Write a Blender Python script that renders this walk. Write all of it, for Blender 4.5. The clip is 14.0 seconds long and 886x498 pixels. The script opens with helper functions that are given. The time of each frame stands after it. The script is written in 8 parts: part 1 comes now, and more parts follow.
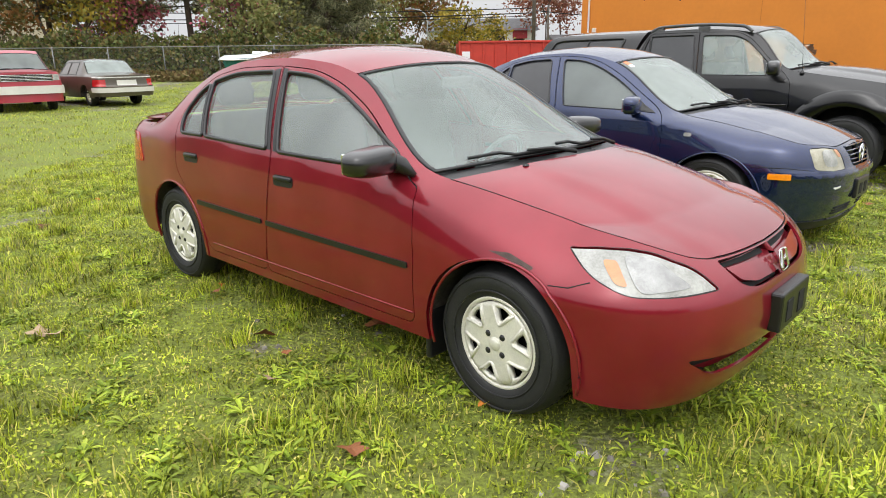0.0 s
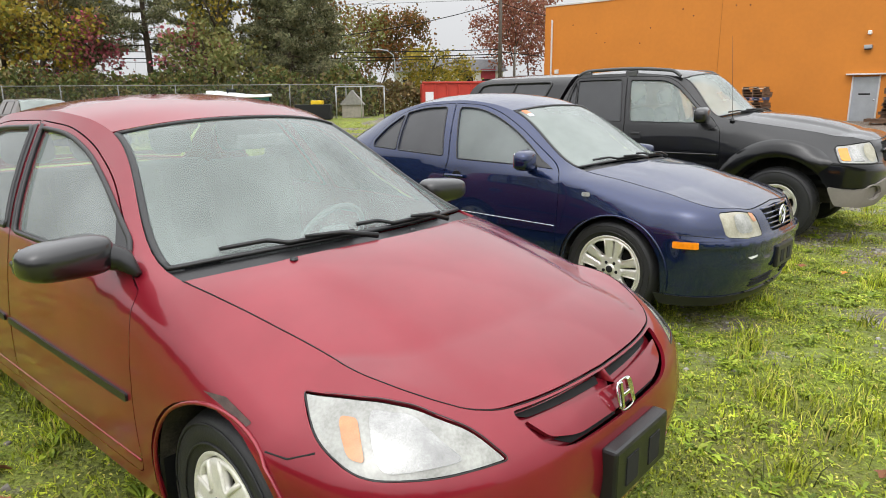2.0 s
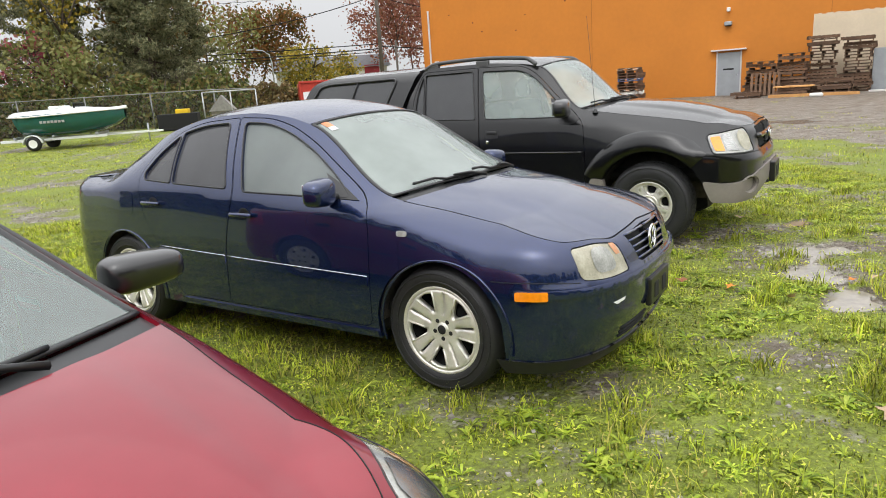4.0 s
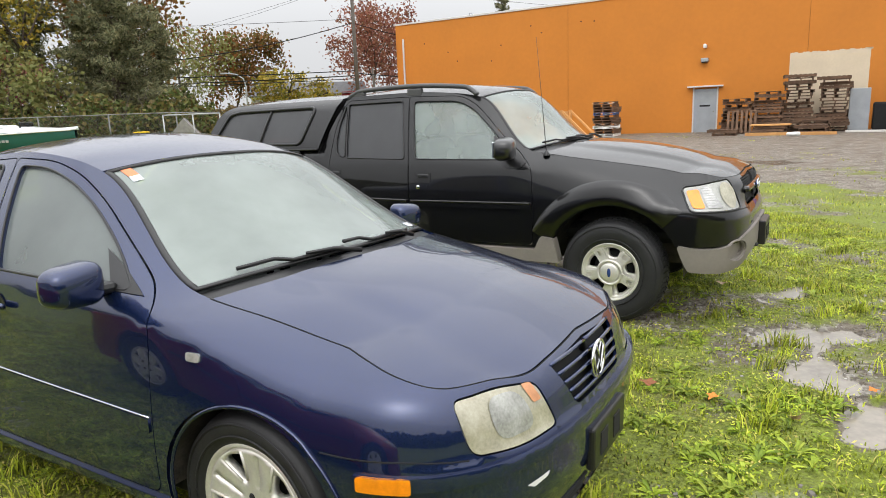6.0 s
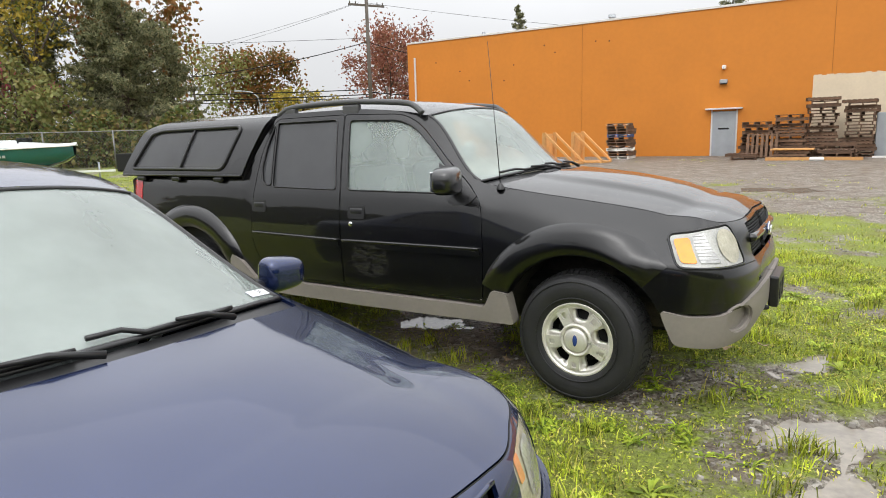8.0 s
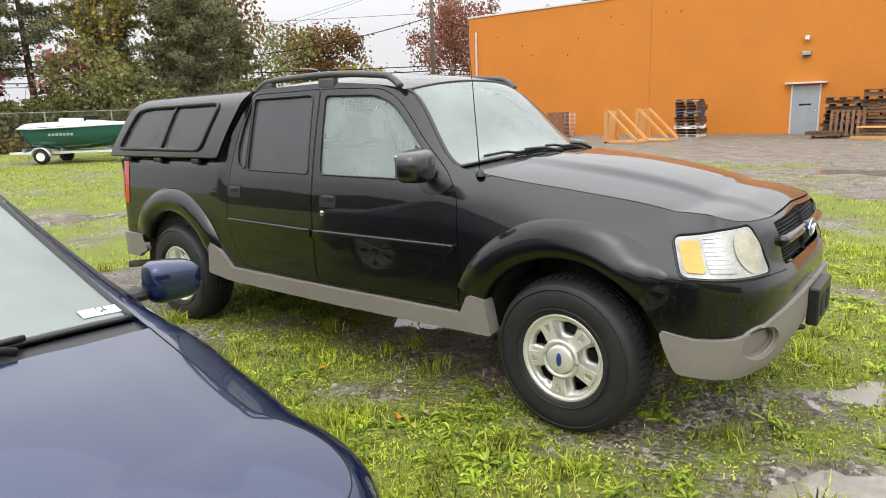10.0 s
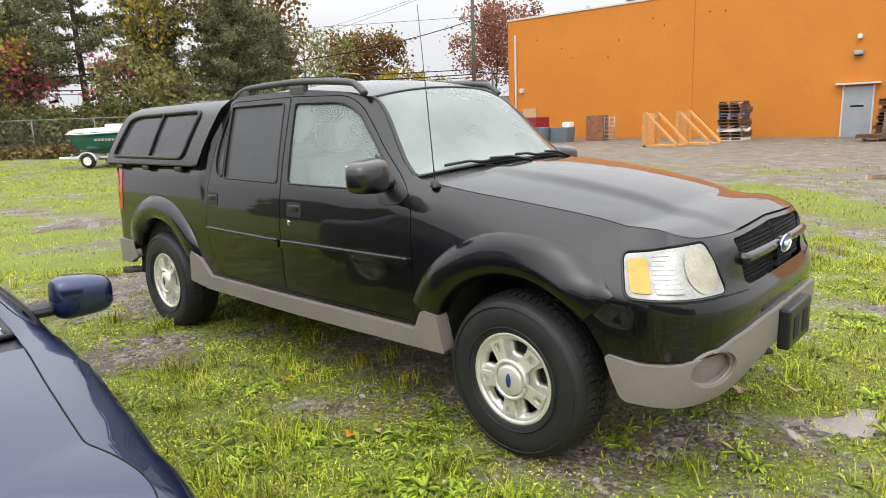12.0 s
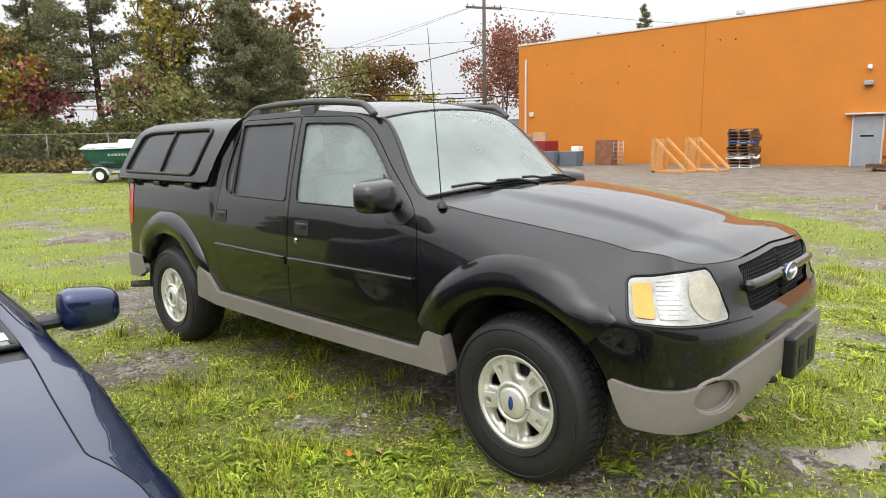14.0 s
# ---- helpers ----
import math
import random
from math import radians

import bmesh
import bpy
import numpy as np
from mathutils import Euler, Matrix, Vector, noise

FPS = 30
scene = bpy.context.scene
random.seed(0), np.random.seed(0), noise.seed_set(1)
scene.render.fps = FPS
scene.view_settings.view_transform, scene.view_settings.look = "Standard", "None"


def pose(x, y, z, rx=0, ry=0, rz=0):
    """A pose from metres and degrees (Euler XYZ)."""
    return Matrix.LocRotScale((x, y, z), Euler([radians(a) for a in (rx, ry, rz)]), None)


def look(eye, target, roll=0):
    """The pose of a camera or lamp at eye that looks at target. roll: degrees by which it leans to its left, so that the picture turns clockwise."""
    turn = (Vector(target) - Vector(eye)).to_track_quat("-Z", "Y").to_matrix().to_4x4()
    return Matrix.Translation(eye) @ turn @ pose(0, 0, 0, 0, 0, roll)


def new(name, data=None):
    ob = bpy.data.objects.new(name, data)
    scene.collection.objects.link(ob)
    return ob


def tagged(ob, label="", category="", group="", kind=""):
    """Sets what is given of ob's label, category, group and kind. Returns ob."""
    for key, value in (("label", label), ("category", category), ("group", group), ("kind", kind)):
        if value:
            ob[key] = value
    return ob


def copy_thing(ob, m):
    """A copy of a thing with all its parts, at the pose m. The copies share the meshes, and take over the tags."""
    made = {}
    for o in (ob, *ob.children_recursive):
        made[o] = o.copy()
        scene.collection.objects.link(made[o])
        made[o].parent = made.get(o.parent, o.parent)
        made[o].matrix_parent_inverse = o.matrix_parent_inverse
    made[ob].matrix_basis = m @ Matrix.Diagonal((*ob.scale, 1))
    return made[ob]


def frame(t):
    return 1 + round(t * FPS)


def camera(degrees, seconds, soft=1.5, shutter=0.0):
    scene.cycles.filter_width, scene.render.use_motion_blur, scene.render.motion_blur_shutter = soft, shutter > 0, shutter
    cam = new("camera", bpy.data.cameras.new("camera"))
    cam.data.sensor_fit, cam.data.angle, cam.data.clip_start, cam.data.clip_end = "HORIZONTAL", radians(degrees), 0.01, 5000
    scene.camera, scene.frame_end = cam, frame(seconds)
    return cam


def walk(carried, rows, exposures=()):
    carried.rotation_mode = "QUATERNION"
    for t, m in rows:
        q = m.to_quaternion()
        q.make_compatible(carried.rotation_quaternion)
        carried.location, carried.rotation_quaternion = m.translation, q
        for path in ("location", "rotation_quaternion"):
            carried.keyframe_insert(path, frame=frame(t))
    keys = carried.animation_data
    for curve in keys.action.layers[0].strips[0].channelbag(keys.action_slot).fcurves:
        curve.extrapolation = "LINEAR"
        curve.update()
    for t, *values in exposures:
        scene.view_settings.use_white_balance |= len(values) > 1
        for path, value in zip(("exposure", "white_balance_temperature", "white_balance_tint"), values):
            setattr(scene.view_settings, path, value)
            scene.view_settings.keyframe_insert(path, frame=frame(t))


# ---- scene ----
cam = camera(68.0, 14.0, soft=0.95)
METRES, EYE, TILT, LEAN, TURN = 6.15, 1.39, 0.0, 0.0, 0.0
ROWS = [
    (0.0, 0.0, 0.0, 0.0, -0.22, -16.3, 0.74),
    (0.5, 0.0212, 0.0136, 0.001, 0.07, -16.19, 1.7),
    (1.0, 0.044, 0.0496, 0.0027, -0.19, -14.49, 2.47),
    (1.5, 0.0751, 0.0846, 0.0062, -4.04, -14.15, 2.01),
    (2.0, 0.1214, 0.1212, 0.0083, -2.31, -13.12, 0.47),
    (2.5, 0.1575, 0.1675, 0.0063, -5.42, -12.87, 1.18),
    (3.0, 0.1853, 0.2174, 0.0109, -9.91, -13.87, 1.97),
    (5.5, 0.3235, 0.4309, 0.0174, -11.54, -12.58, 5.0),
    (6.0, 0.3545, 0.4823, 0.0166, -13.09, -11.62, 2.34),
    (6.5, 0.3853, 0.5246, 0.02, -15.32, -11.79, 3.99),
    (7.0, 0.4229, 0.5587, 0.0205, -11.74, -10.24, 2.42),
    (7.5, 0.4496, 0.5922, 0.0185, -12.03, -9.9, 1.93),
    (10.0, 0.5714, 0.6977, 0.0137, -5.48, -11.66, 1.8),
    (10.5, 0.5864, 0.7128, 0.0151, -4.64, -12.43, 2.75),
    (11.0, 0.6097, 0.718, 0.0153, -1.01, -11.5, 2.13),
    (11.5, 0.632, 0.715, 0.0146, 0.79, -12.45, 1.67),
    (12.0, 0.6438, 0.7137, 0.0151, -1.58, -11.25, 2.08),
    (12.5, 0.6465, 0.7126, 0.0154, -1.55, -10.35, 1.21),
    (13.0, 0.6468, 0.7118, 0.0156, -1.09, -10.18, 1.61),
    (13.5, 0.646, 0.7112, 0.0157, -1.14, -9.43, 1.08),
    (14.0, 0.6453, 0.7113, 0.0152, -0.73, -9.39, 1.01),
]
walk(cam, [(t, pose(0, 0, EYE, TILT, LEAN, TURN) @ pose(METRES * x, METRES * y, METRES * z, 90 + pitch, roll, yaw)) for t, x, y, z, yaw, pitch, roll in ROWS], [(0.0, 0.34), (2.5, 0.30), (7.5, 0.34), (10.5, 0.50), (14.0, 0.46)])

# ---- light ----
world = bpy.data.worlds.new("overcast_sky")
scene.world = world
world.use_nodes = True
wn = world.node_tree.nodes
wl = world.node_tree.links
sky = wn.new("ShaderNodeTexSky")
sky.sky_type = 'NISHITA'
sky.sun_disc = False
sky.sun_elevation = radians(48)
sky.sun_rotation = radians(200)
sky.air_density, sky.dust_density, sky.ozone_density = 1.0, 4.0, 1.0
hs = wn.new("ShaderNodeHueSaturation")
hs.inputs["Saturation"].default_value = 0.12
cl = wn.new("ShaderNodeTexNoise")
cl.inputs["Scale"].default_value = 2.2
cl.inputs["Detail"].default_value = 5
clr = wn.new("ShaderNodeMapRange")
clr.inputs["To Min"].default_value = 0.86
clr.inputs["To Max"].default_value = 1.12
mul = wn.new("ShaderNodeVectorMath")
mul.operation = 'MULTIPLY'
even = wn.new("ShaderNodeMix")
even.data_type = 'RGBA'
even.inputs[0].default_value = 0.72
even.inputs[7].default_value = (7.5, 7.6, 7.8, 1)
way = wn.new("ShaderNodeTexCoord")
sep = wn.new("ShaderNodeSeparateXYZ")
rise = wn.new("ShaderNodeMapRange")
rise.inputs["From Min"].default_value, rise.inputs["From Max"].default_value = 0.12, 1.0
rise.inputs["To Min"].default_value, rise.inputs["To Max"].default_value = 1.0, 3.1
lift = wn.new("ShaderNodeVectorMath")
lift.operation = 'MULTIPLY'
wl.new(way.outputs["Generated"], sep.inputs[0])
wl.new(sep.outputs[2], rise.inputs[0])
wl.new(sky.outputs[0], hs.inputs["Color"])
wl.new(hs.outputs[0], even.inputs[6])
wl.new(cl.outputs[0], clr.inputs[0])
wl.new(even.outputs[2], lift.inputs[0])
wl.new(rise.outputs[0], lift.inputs[1])
wl.new(lift.outputs[0], mul.inputs[0])
wl.new(clr.outputs[0], mul.inputs[1])
wl.new(mul.outputs[0], wn["Background"].inputs[0])
wn["Background"].inputs[1].default_value = 0.1
sun = new("sun", bpy.data.lights.new("sun", 'SUN'))
sun.data.energy, sun.data.angle, sun.data.color = 0.5, radians(120), (1, 0.97, 0.92)
sun.matrix_world = look((0, 0, 30), (0 - 6, 30 * 0.2, 0))
scene.view_settings.exposure = 0.34

# ---- materials ----
def mat(name, color, rough=0.5, metal=0.0, coat=0.0, vary=0.0, scale=8.0, bump=0.0, bscale=60.0, spec=0.5, color2=None, coatr=0.05, detail=4.0, objvary=0.0, rvary=0.0):
    m = bpy.data.materials.new(name)
    m.use_nodes = True
    n, l = m.node_tree.nodes, m.node_tree.links
    b = n["Principled BSDF"]
    b.inputs["Roughness"].default_value, b.inputs["Metallic"].default_value = rough, metal
    b.inputs["Coat Weight"].default_value, b.inputs["Coat Roughness"].default_value = coat, coatr
    b.inputs["Specular IOR Level"].default_value = spec
    b.inputs["Base Color"].default_value = (*color, 1)
    tc = n.new("ShaderNodeTexCoord")
    if vary or color2:
        t1, t2 = n.new("ShaderNodeTexNoise"), n.new("ShaderNodeTexNoise")
        for t, s in ((t1, scale), (t2, scale * 9)):
            t.inputs["Scale"].default_value, t.inputs["Detail"].default_value = s, detail
            l.new(tc.outputs["Object"], t.inputs["Vector"])
        ad = n.new("ShaderNodeMath")
        ad.operation = 'MULTIPLY_ADD'
        l.new(t1.outputs[0], ad.inputs[0])
        ad.inputs[1].default_value = 0.65
        sc = n.new("ShaderNodeMath")
        sc.operation = 'MULTIPLY'
        l.new(t2.outputs[0], sc.inputs[0])
        sc.inputs[1].default_value = 0.35
        l.new(sc.outputs[0], ad.inputs[2])
        rp = n.new("ShaderNodeMapRange")
        rp.inputs["From Min"].default_value, rp.inputs["From Max"].default_value = 0.32, 0.68
        l.new(ad.outputs[0], rp.inputs[0])
        mx = n.new("ShaderNodeMix")
        mx.data_type = 'RGBA'
        lo = color2 or tuple(c * (1 - vary) for c in color)
        hi = color if color2 else tuple(min(1, c * (1 + vary)) for c in color)
        mx.inputs[6].default_value, mx.inputs[7].default_value = (*lo, 1), (*hi, 1)
        l.new(rp.outputs[0], mx.inputs[0])
        out = mx.outputs[2]
        if objvary:
            oi = n.new("ShaderNodeObjectInfo")
            mr = n.new("ShaderNodeMapRange")
            mr.inputs["To Min"].default_value, mr.inputs["To Max"].default_value = 1 - objvary, 1 + objvary
            l.new(oi.outputs["Random"], mr.inputs[0])
            vm = n.new("ShaderNodeVectorMath")
            vm.operation = 'MULTIPLY'
            l.new(out, vm.inputs[0])
            l.new(mr.outputs[0], vm.inputs[1])
            out = vm.outputs[0]
        l.new(out, b.inputs["Base Color"])
        if rvary:
            rr = n.new("ShaderNodeMapRange")
            rr.inputs["To Min"].default_value, rr.inputs["To Max"].default_value = max(0, rough - rvary), min(1, rough + rvary)
            l.new(t1.outputs[0], rr.inputs[0])
            l.new(rr.outputs[0], b.inputs["Roughness"])
    if bump:
        bt = n.new("ShaderNodeTexNoise")
        bt.inputs["Scale"].default_value, bt.inputs["Detail"].default_value = bscale, 3
        l.new(tc.outputs["Object"], bt.inputs["Vector"])
        bp = n.new("ShaderNodeBump")
        bp.inputs["Strength"].default_value, bp.inputs["Distance"].default_value = bump, 0.01
        l.new(bt.outputs[0], bp.inputs["Height"])
        l.new(bp.outputs[0], b.inputs["Normal"])
    return m


def island_mat(name, colors, rough=0.6, trans=0.0, spec=0.3, patch=0.0):
    """Leaves and blades: each joined piece takes its own colour from the ramp; light shines through a little."""
    m = bpy.data.materials.new(name)
    m.use_nodes = True
    n, l = m.node_tree.nodes, m.node_tree.links
    b = n["Principled BSDF"]
    g = n.new("ShaderNodeNewGeometry")
    r = n.new("ShaderNodeValToRGB")
    e = r.color_ramp.elements
    while len(e) < len(colors):
        e.new(0.5)
    for i, c in enumerate(colors):
        e[i].position, e[i].color = i / (len(colors) - 1), (*c, 1)
    l.new(g.outputs["Random Per Island"], r.inputs[0])
    col = r.outputs[0]
    if patch:
        # growth differs from clump to clump
        tc, no, mr, vm = n.new("ShaderNodeTexCoord"), n.new("ShaderNodeTexNoise"), n.new("ShaderNodeMapRange"), n.new("ShaderNodeVectorMath")
        no.inputs["Scale"].default_value, no.inputs["Detail"].default_value = 5.0, 4
        mr.inputs["From Min"].default_value, mr.inputs["From Max"].default_value = 0.32, 0.68
        mr.inputs["To Min"].default_value, mr.inputs["To Max"].default_value = 1 - patch, 1 + patch
        vm.operation = 'MULTIPLY'
        l.new(tc.outputs["Object"], no.inputs["Vector"])
        l.new(no.outputs[0], mr.inputs[0])
        l.new(col, vm.inputs[0])
        l.new(mr.outputs[0], vm.inputs[1])
        col = vm.outputs[0]
    l.new(col, b.inputs["Base Color"])
    b.inputs["Roughness"].default_value = rough
    b.inputs["Specular IOR Level"].default_value = spec
    if trans:
        t = n.new("ShaderNodeBsdfTranslucent")
        l.new(col, t.inputs[0])
        x = n.new("ShaderNodeMixShader")
        x.inputs[0].default_value = trans
        l.new(b.outputs[0], x.inputs[1])
        l.new(t.outputs[0], x.inputs[2])
        l.new(x.outputs[0], n["Material Output"].inputs[0])
    return m


def paint_mat(name, color, flake, rough, coatr, beads=0.0, fade=None, ior=1.5):
    """Car paint: base with metal flake under a clear coat; beads: rain drops standing on it; fade: dull worn coat patches."""
    m = bpy.data.materials.new(name)
    m.use_nodes = True
    n, l = m.node_tree.nodes, m.node_tree.links
    b = n["Principled BSDF"]
    tc = n.new("ShaderNodeTexCoord")
    big = n.new("ShaderNodeTexNoise")
    big.inputs["Scale"].default_value, big.inputs["Detail"].default_value = 2.4, 6
    l.new(tc.outputs["Object"], big.inputs["Vector"])
    mx = n.new("ShaderNodeMix")
    mx.data_type = 'RGBA'
    mx.inputs[6].default_value = (*color, 1)
    mx.inputs[7].default_value = (*(fade or tuple(c * 1.12 for c in color)), 1)
    rp = n.new("ShaderNodeMapRange")
    rp.inputs["From Min"].default_value, rp.inputs["From Max"].default_value = 0.42, 0.72
    l.new(big.outputs[0], rp.inputs[0])
    l.new(rp.outputs[0], mx.inputs[0])
    l.new(mx.outputs[2], b.inputs["Base Color"])
    b.inputs["Metallic"].default_value, b.inputs["Roughness"].default_value = flake, rough
    b.inputs["Coat Weight"].default_value, b.inputs["Coat IOR"].default_value = 1.0, ior
    b.inputs["Specular IOR Level"].default_value = 0.15
    cr = n.new("ShaderNodeMapRange")
    cr.inputs["To Min"].default_value, cr.inputs["To Max"].default_value = coatr * 0.5, coatr * 1.8
    l.new(big.outputs[0], cr.inputs[0])
    l.new(cr.outputs[0], b.inputs["Coat Roughness"])
    if beads:
        v = n.new("ShaderNodeTexVoronoi")
        v.inputs["Scale"].default_value = 150
        v.inputs["Randomness"].default_value = 1.0
        l.new(tc.outputs["Object"], v.inputs["Vector"])
        k = n.new("ShaderNodeMapRange")
        k.inputs["From Min"].default_value, k.inputs["From Max"].default_value = 0.34, 0.12
        l.new(v.outputs["Distance"], k.inputs[0])
        pick = n.new("ShaderNodeSeparateColor")
        l.new(v.outputs["Color"], pick.inputs[0])
        st = n.new("ShaderNodeMath")
        st.operation = 'GREATER_THAN'
        st.inputs[1].default_value = 0.82
        l.new(pick.outputs[0], st.inputs[0])
        ml = n.new("ShaderNodeMath")
        ml.operation = 'MULTIPLY'
        l.new(k.outputs[0], ml.inputs[0])
        l.new(st.outputs[0], ml.inputs[1])
        bp = n.new("ShaderNodeBump")
        bp.inputs["Strength"].default_value, bp.inputs["Distance"].default_value = beads, 0.004
        l.new(ml.outputs[0], bp.inputs["Height"])
        l.new(bp.outputs[0], b.inputs["Coat Normal"])
    return m


def glass_mat(name, tint, fog, fogmix, rough=0.02):
    """Pane: tinted see-through glass with mist on the inside, and gloss."""
    m = bpy.data.materials.new(name)
    m.use_nodes = True
    n, l = m.node_tree.nodes, m.node_tree.links
    n.remove(n["Principled BSDF"])
    tr, df, gl, fr = (n.new("ShaderNodeBsdf" + k) for k in ("Transparent", "Diffuse", "Glossy", "Transparent"))
    n.remove(fr)
    fr = n.new("ShaderNodeFresnel")
    fr.inputs[0].default_value = 1.5
    tr.inputs[0].default_value, df.inputs[0].default_value = (*tint, 1), (*fog, 1)
    gl.inputs["Roughness"].default_value = rough
    tc, no, mr = n.new("ShaderNodeTexCoord"), n.new("ShaderNodeTexNoise"), n.new("ShaderNodeMapRange")
    no.inputs["Scale"].default_value, no.inputs["Detail"].default_value = 3.0, 5
    l.new(tc.outputs["Object"], no.inputs["Vector"])
    l.new(no.outputs[0], mr.inputs[0])
    mr.inputs["From Min"].default_value, mr.inputs["From Max"].default_value = 0.25, 0.75
    mr.inputs["To Min"].default_value, mr.inputs["To Max"].default_value = max(0, fogmix - 0.07), min(1, fogmix + 0.07)
    a, z = n.new("ShaderNodeMixShader"), n.new("ShaderNodeMixShader")
    l.new(mr.outputs[0], a.inputs[0])
    l.new(tr.outputs[0], a.inputs[1])
    l.new(df.outputs[0], a.inputs[2])
    l.new(fr.outputs[0], z.inputs[0])
    l.new(a.outputs[0], z.inputs[1])
    l.new(gl.outputs[0], z.inputs[2])
    l.new(z.outputs[0], n["Material Output"].inputs[0])
    return m


M_RED = paint_mat("red_paint", (0.215, 0.007, 0.018), 0.35, 0.36, 0.06, fade=(0.27, 0.016, 0.030))
M_BLUE = paint_mat("blue_paint", (0.010, 0.021, 0.074), 0.6, 0.26, 0.025, ior=1.62)
M_BLACK = paint_mat("black_paint", (0.0035, 0.0035, 0.004), 0.0, 0.35, 0.025, beads=0.4)
M_CLAD = mat("grey_cladding", (0.205, 0.184, 0.162), 0.55, vary=0.10, scale=5, bump=0.05, bscale=300)
M_PLASTIC = mat("black_plastic", (0.012, 0.012, 0.013), 0.34, vary=0.2, scale=12, bump=0.04, bscale=400)
M_GLOSS = mat("glossy_black_shell", (0.007, 0.007, 0.008), 0.3, coat=0.9, coatr=0.06, vary=0.15, scale=12)
M_DARK = mat("dark_underside", (0.008, 0.008, 0.008), 0.85, vary=0.3, scale=10)
M_MUD = mat("muddy_liner", (0.02, 0.018, 0.016), 0.85, scale=14, color2=(0.10, 0.085, 0.07), bump=0.4, bscale=50)
M_RUBBER = mat("tyre_rubber", (0.014, 0.014, 0.015), 0.62, vary=0.35, scale=12, bump=0.15, bscale=120)
M_ALLOY = mat("silver_alloy", (0.74, 0.72, 0.66), 0.38, metal=0.5, vary=0.12, scale=14)
M_CAP = mat("silver_wheel_cover", (0.72, 0.70, 0.63), 0.45, metal=0.3, vary=0.14, scale=14)
M_CHROME = mat("chrome", (0.75, 0.75, 0.76), 0.12, metal=1.0)
M_LAMP = mat("lamp_lens", (0.20, 0.20, 0.18), 0.12, coat=1.0, scale=13, color2=(0.44, 0.44, 0.41))
M_LAMPY = mat("yellowed_lamp_lens", (0.25, 0.235, 0.16), 0.18, coat=1.0, scale=13, color2=(0.46, 0.43, 0.33))
M_LAMPI = mat("lamp_reflector", (0.33, 0.33, 0.32), 0.22, metal=0.85, vary=0.2, scale=20)
M_AMBER = mat("amber_lens", (0.88, 0.27, 0.008), 0.15, coat=0.8, vary=0.15, scale=40)
M_AMBERD = mat("dull_amber_lens", (0.55, 0.24, 0.10), 0.2, coat=0.8, vary=0.2, scale=30)
M_TAIL = mat("red_lens", (0.45, 0.01, 0.01), 0.12, coat=0.8, vary=0.2, scale=20)
M_BADGE = mat("blue_badge", (0.02, 0.05, 0.20), 0.25, coat=0.6)
M_SCUFF = mat("scraped_paint", (0.07, 0.045, 0.04), 0.7, vary=0.5, scale=40)
M_SEAT = mat("grey_cloth", (0.12, 0.12, 0.125), 0.9, vary=0.2, scale=20, bump=0.2, bscale=300)
M_TRIM = mat("grey_interior", (0.17, 0.175, 0.18), 0.7, vary=0.15, scale=15)
M_WHITE = mat("white_plastic", (0.78, 0.78, 0.75), 0.45, vary=0.05, scale=10)
M_PAPER = mat("paper", (0.75, 0.76, 0.8), 0.7, vary=0.05, scale=20)
M_ORANGEP = mat("orange_paper", (0.8, 0.25, 0.12), 0.7, vary=0.1, scale=30)
G_WIND = glass_mat("misted_windscreen", (0.74, 0.84, 0.80), (0.58, 0.66, 0.62), 0.37)
G_WINDR = glass_mat("lightly_misted_windscreen", (0.84, 0.92, 0.88), (0.62, 0.72, 0.68), 0.22)
G_SIDE = glass_mat("misted_side_glass", (0.80, 0.88, 0.85), (0.62, 0.72, 0.68), 0.31)
G_SIDER = glass_mat("lightly_misted_side_glass", (0.86, 0.92, 0.90), (0.66, 0.73, 0.71), 0.24)
G_DARK = glass_mat("dark_tinted_glass", (0.12, 0.12, 0.13), (0.13, 0.132, 0.14), 0.45)
G_GREY = glass_mat("grey_misted_glass", (0.48, 0.54, 0.52), (0.31, 0.35, 0.34), 0.43)


# ---- mesh helpers ----
def link(name, verts, faces, material, parent=None, label="", smooth=True, tri=None):
    me = bpy.data.meshes.new(name)
    me.from_pydata([tuple(v) for v in verts], [], [tuple(f) for f in faces])
    me.materials.append(material)
    if smooth:
        me.polygons.foreach_set("use_smooth", [True] * len(me.polygons))
    me.update()
    ob = new(name, me)
    if parent:
        ob.parent = parent
    if label:
        ob["label"] = label
    return ob


def part(name, bm, material, parent=None, label="", smooth=False):
    me = bpy.data.meshes.new(name)
    bm.to_mesh(me)
    bm.free()
    me.materials.append(material)
    if smooth:
        me.polygons.foreach_set("use_smooth", [True] * len(me.polygons))
    ob = new(name, me)
    if parent:
        ob.parent = parent
    if label:
        ob["label"] = label
    return ob


def box(bm, x0, x1, y0, y1, z0, z1, bev=0.0, seg=1, m=None):
    r = bmesh.ops.create_cube(bm, size=1.0)
    vs = r["verts"]
    bmesh.ops.transform(bm, matrix=Matrix.Translation(((x0 + x1) / 2, (y0 + y1) / 2, (z0 + z1) / 2)) @ Matrix.Diagonal((x1 - x0, y1 - y0, z1 - z0, 1)), verts=vs)
    if bev:
        es = list({e for v in vs for e in v.link_edges})
        g = bmesh.ops.bevel(bm, geom=es, offset=bev, segments=seg, affect='EDGES', profile=0.5)
        vs = list({v for f in g["faces"] for v in f.verts} | {v for v in vs if v.is_valid})
    if m is not None:
        bmesh.ops.transform(bm, matrix=m, verts=vs)
    return vs


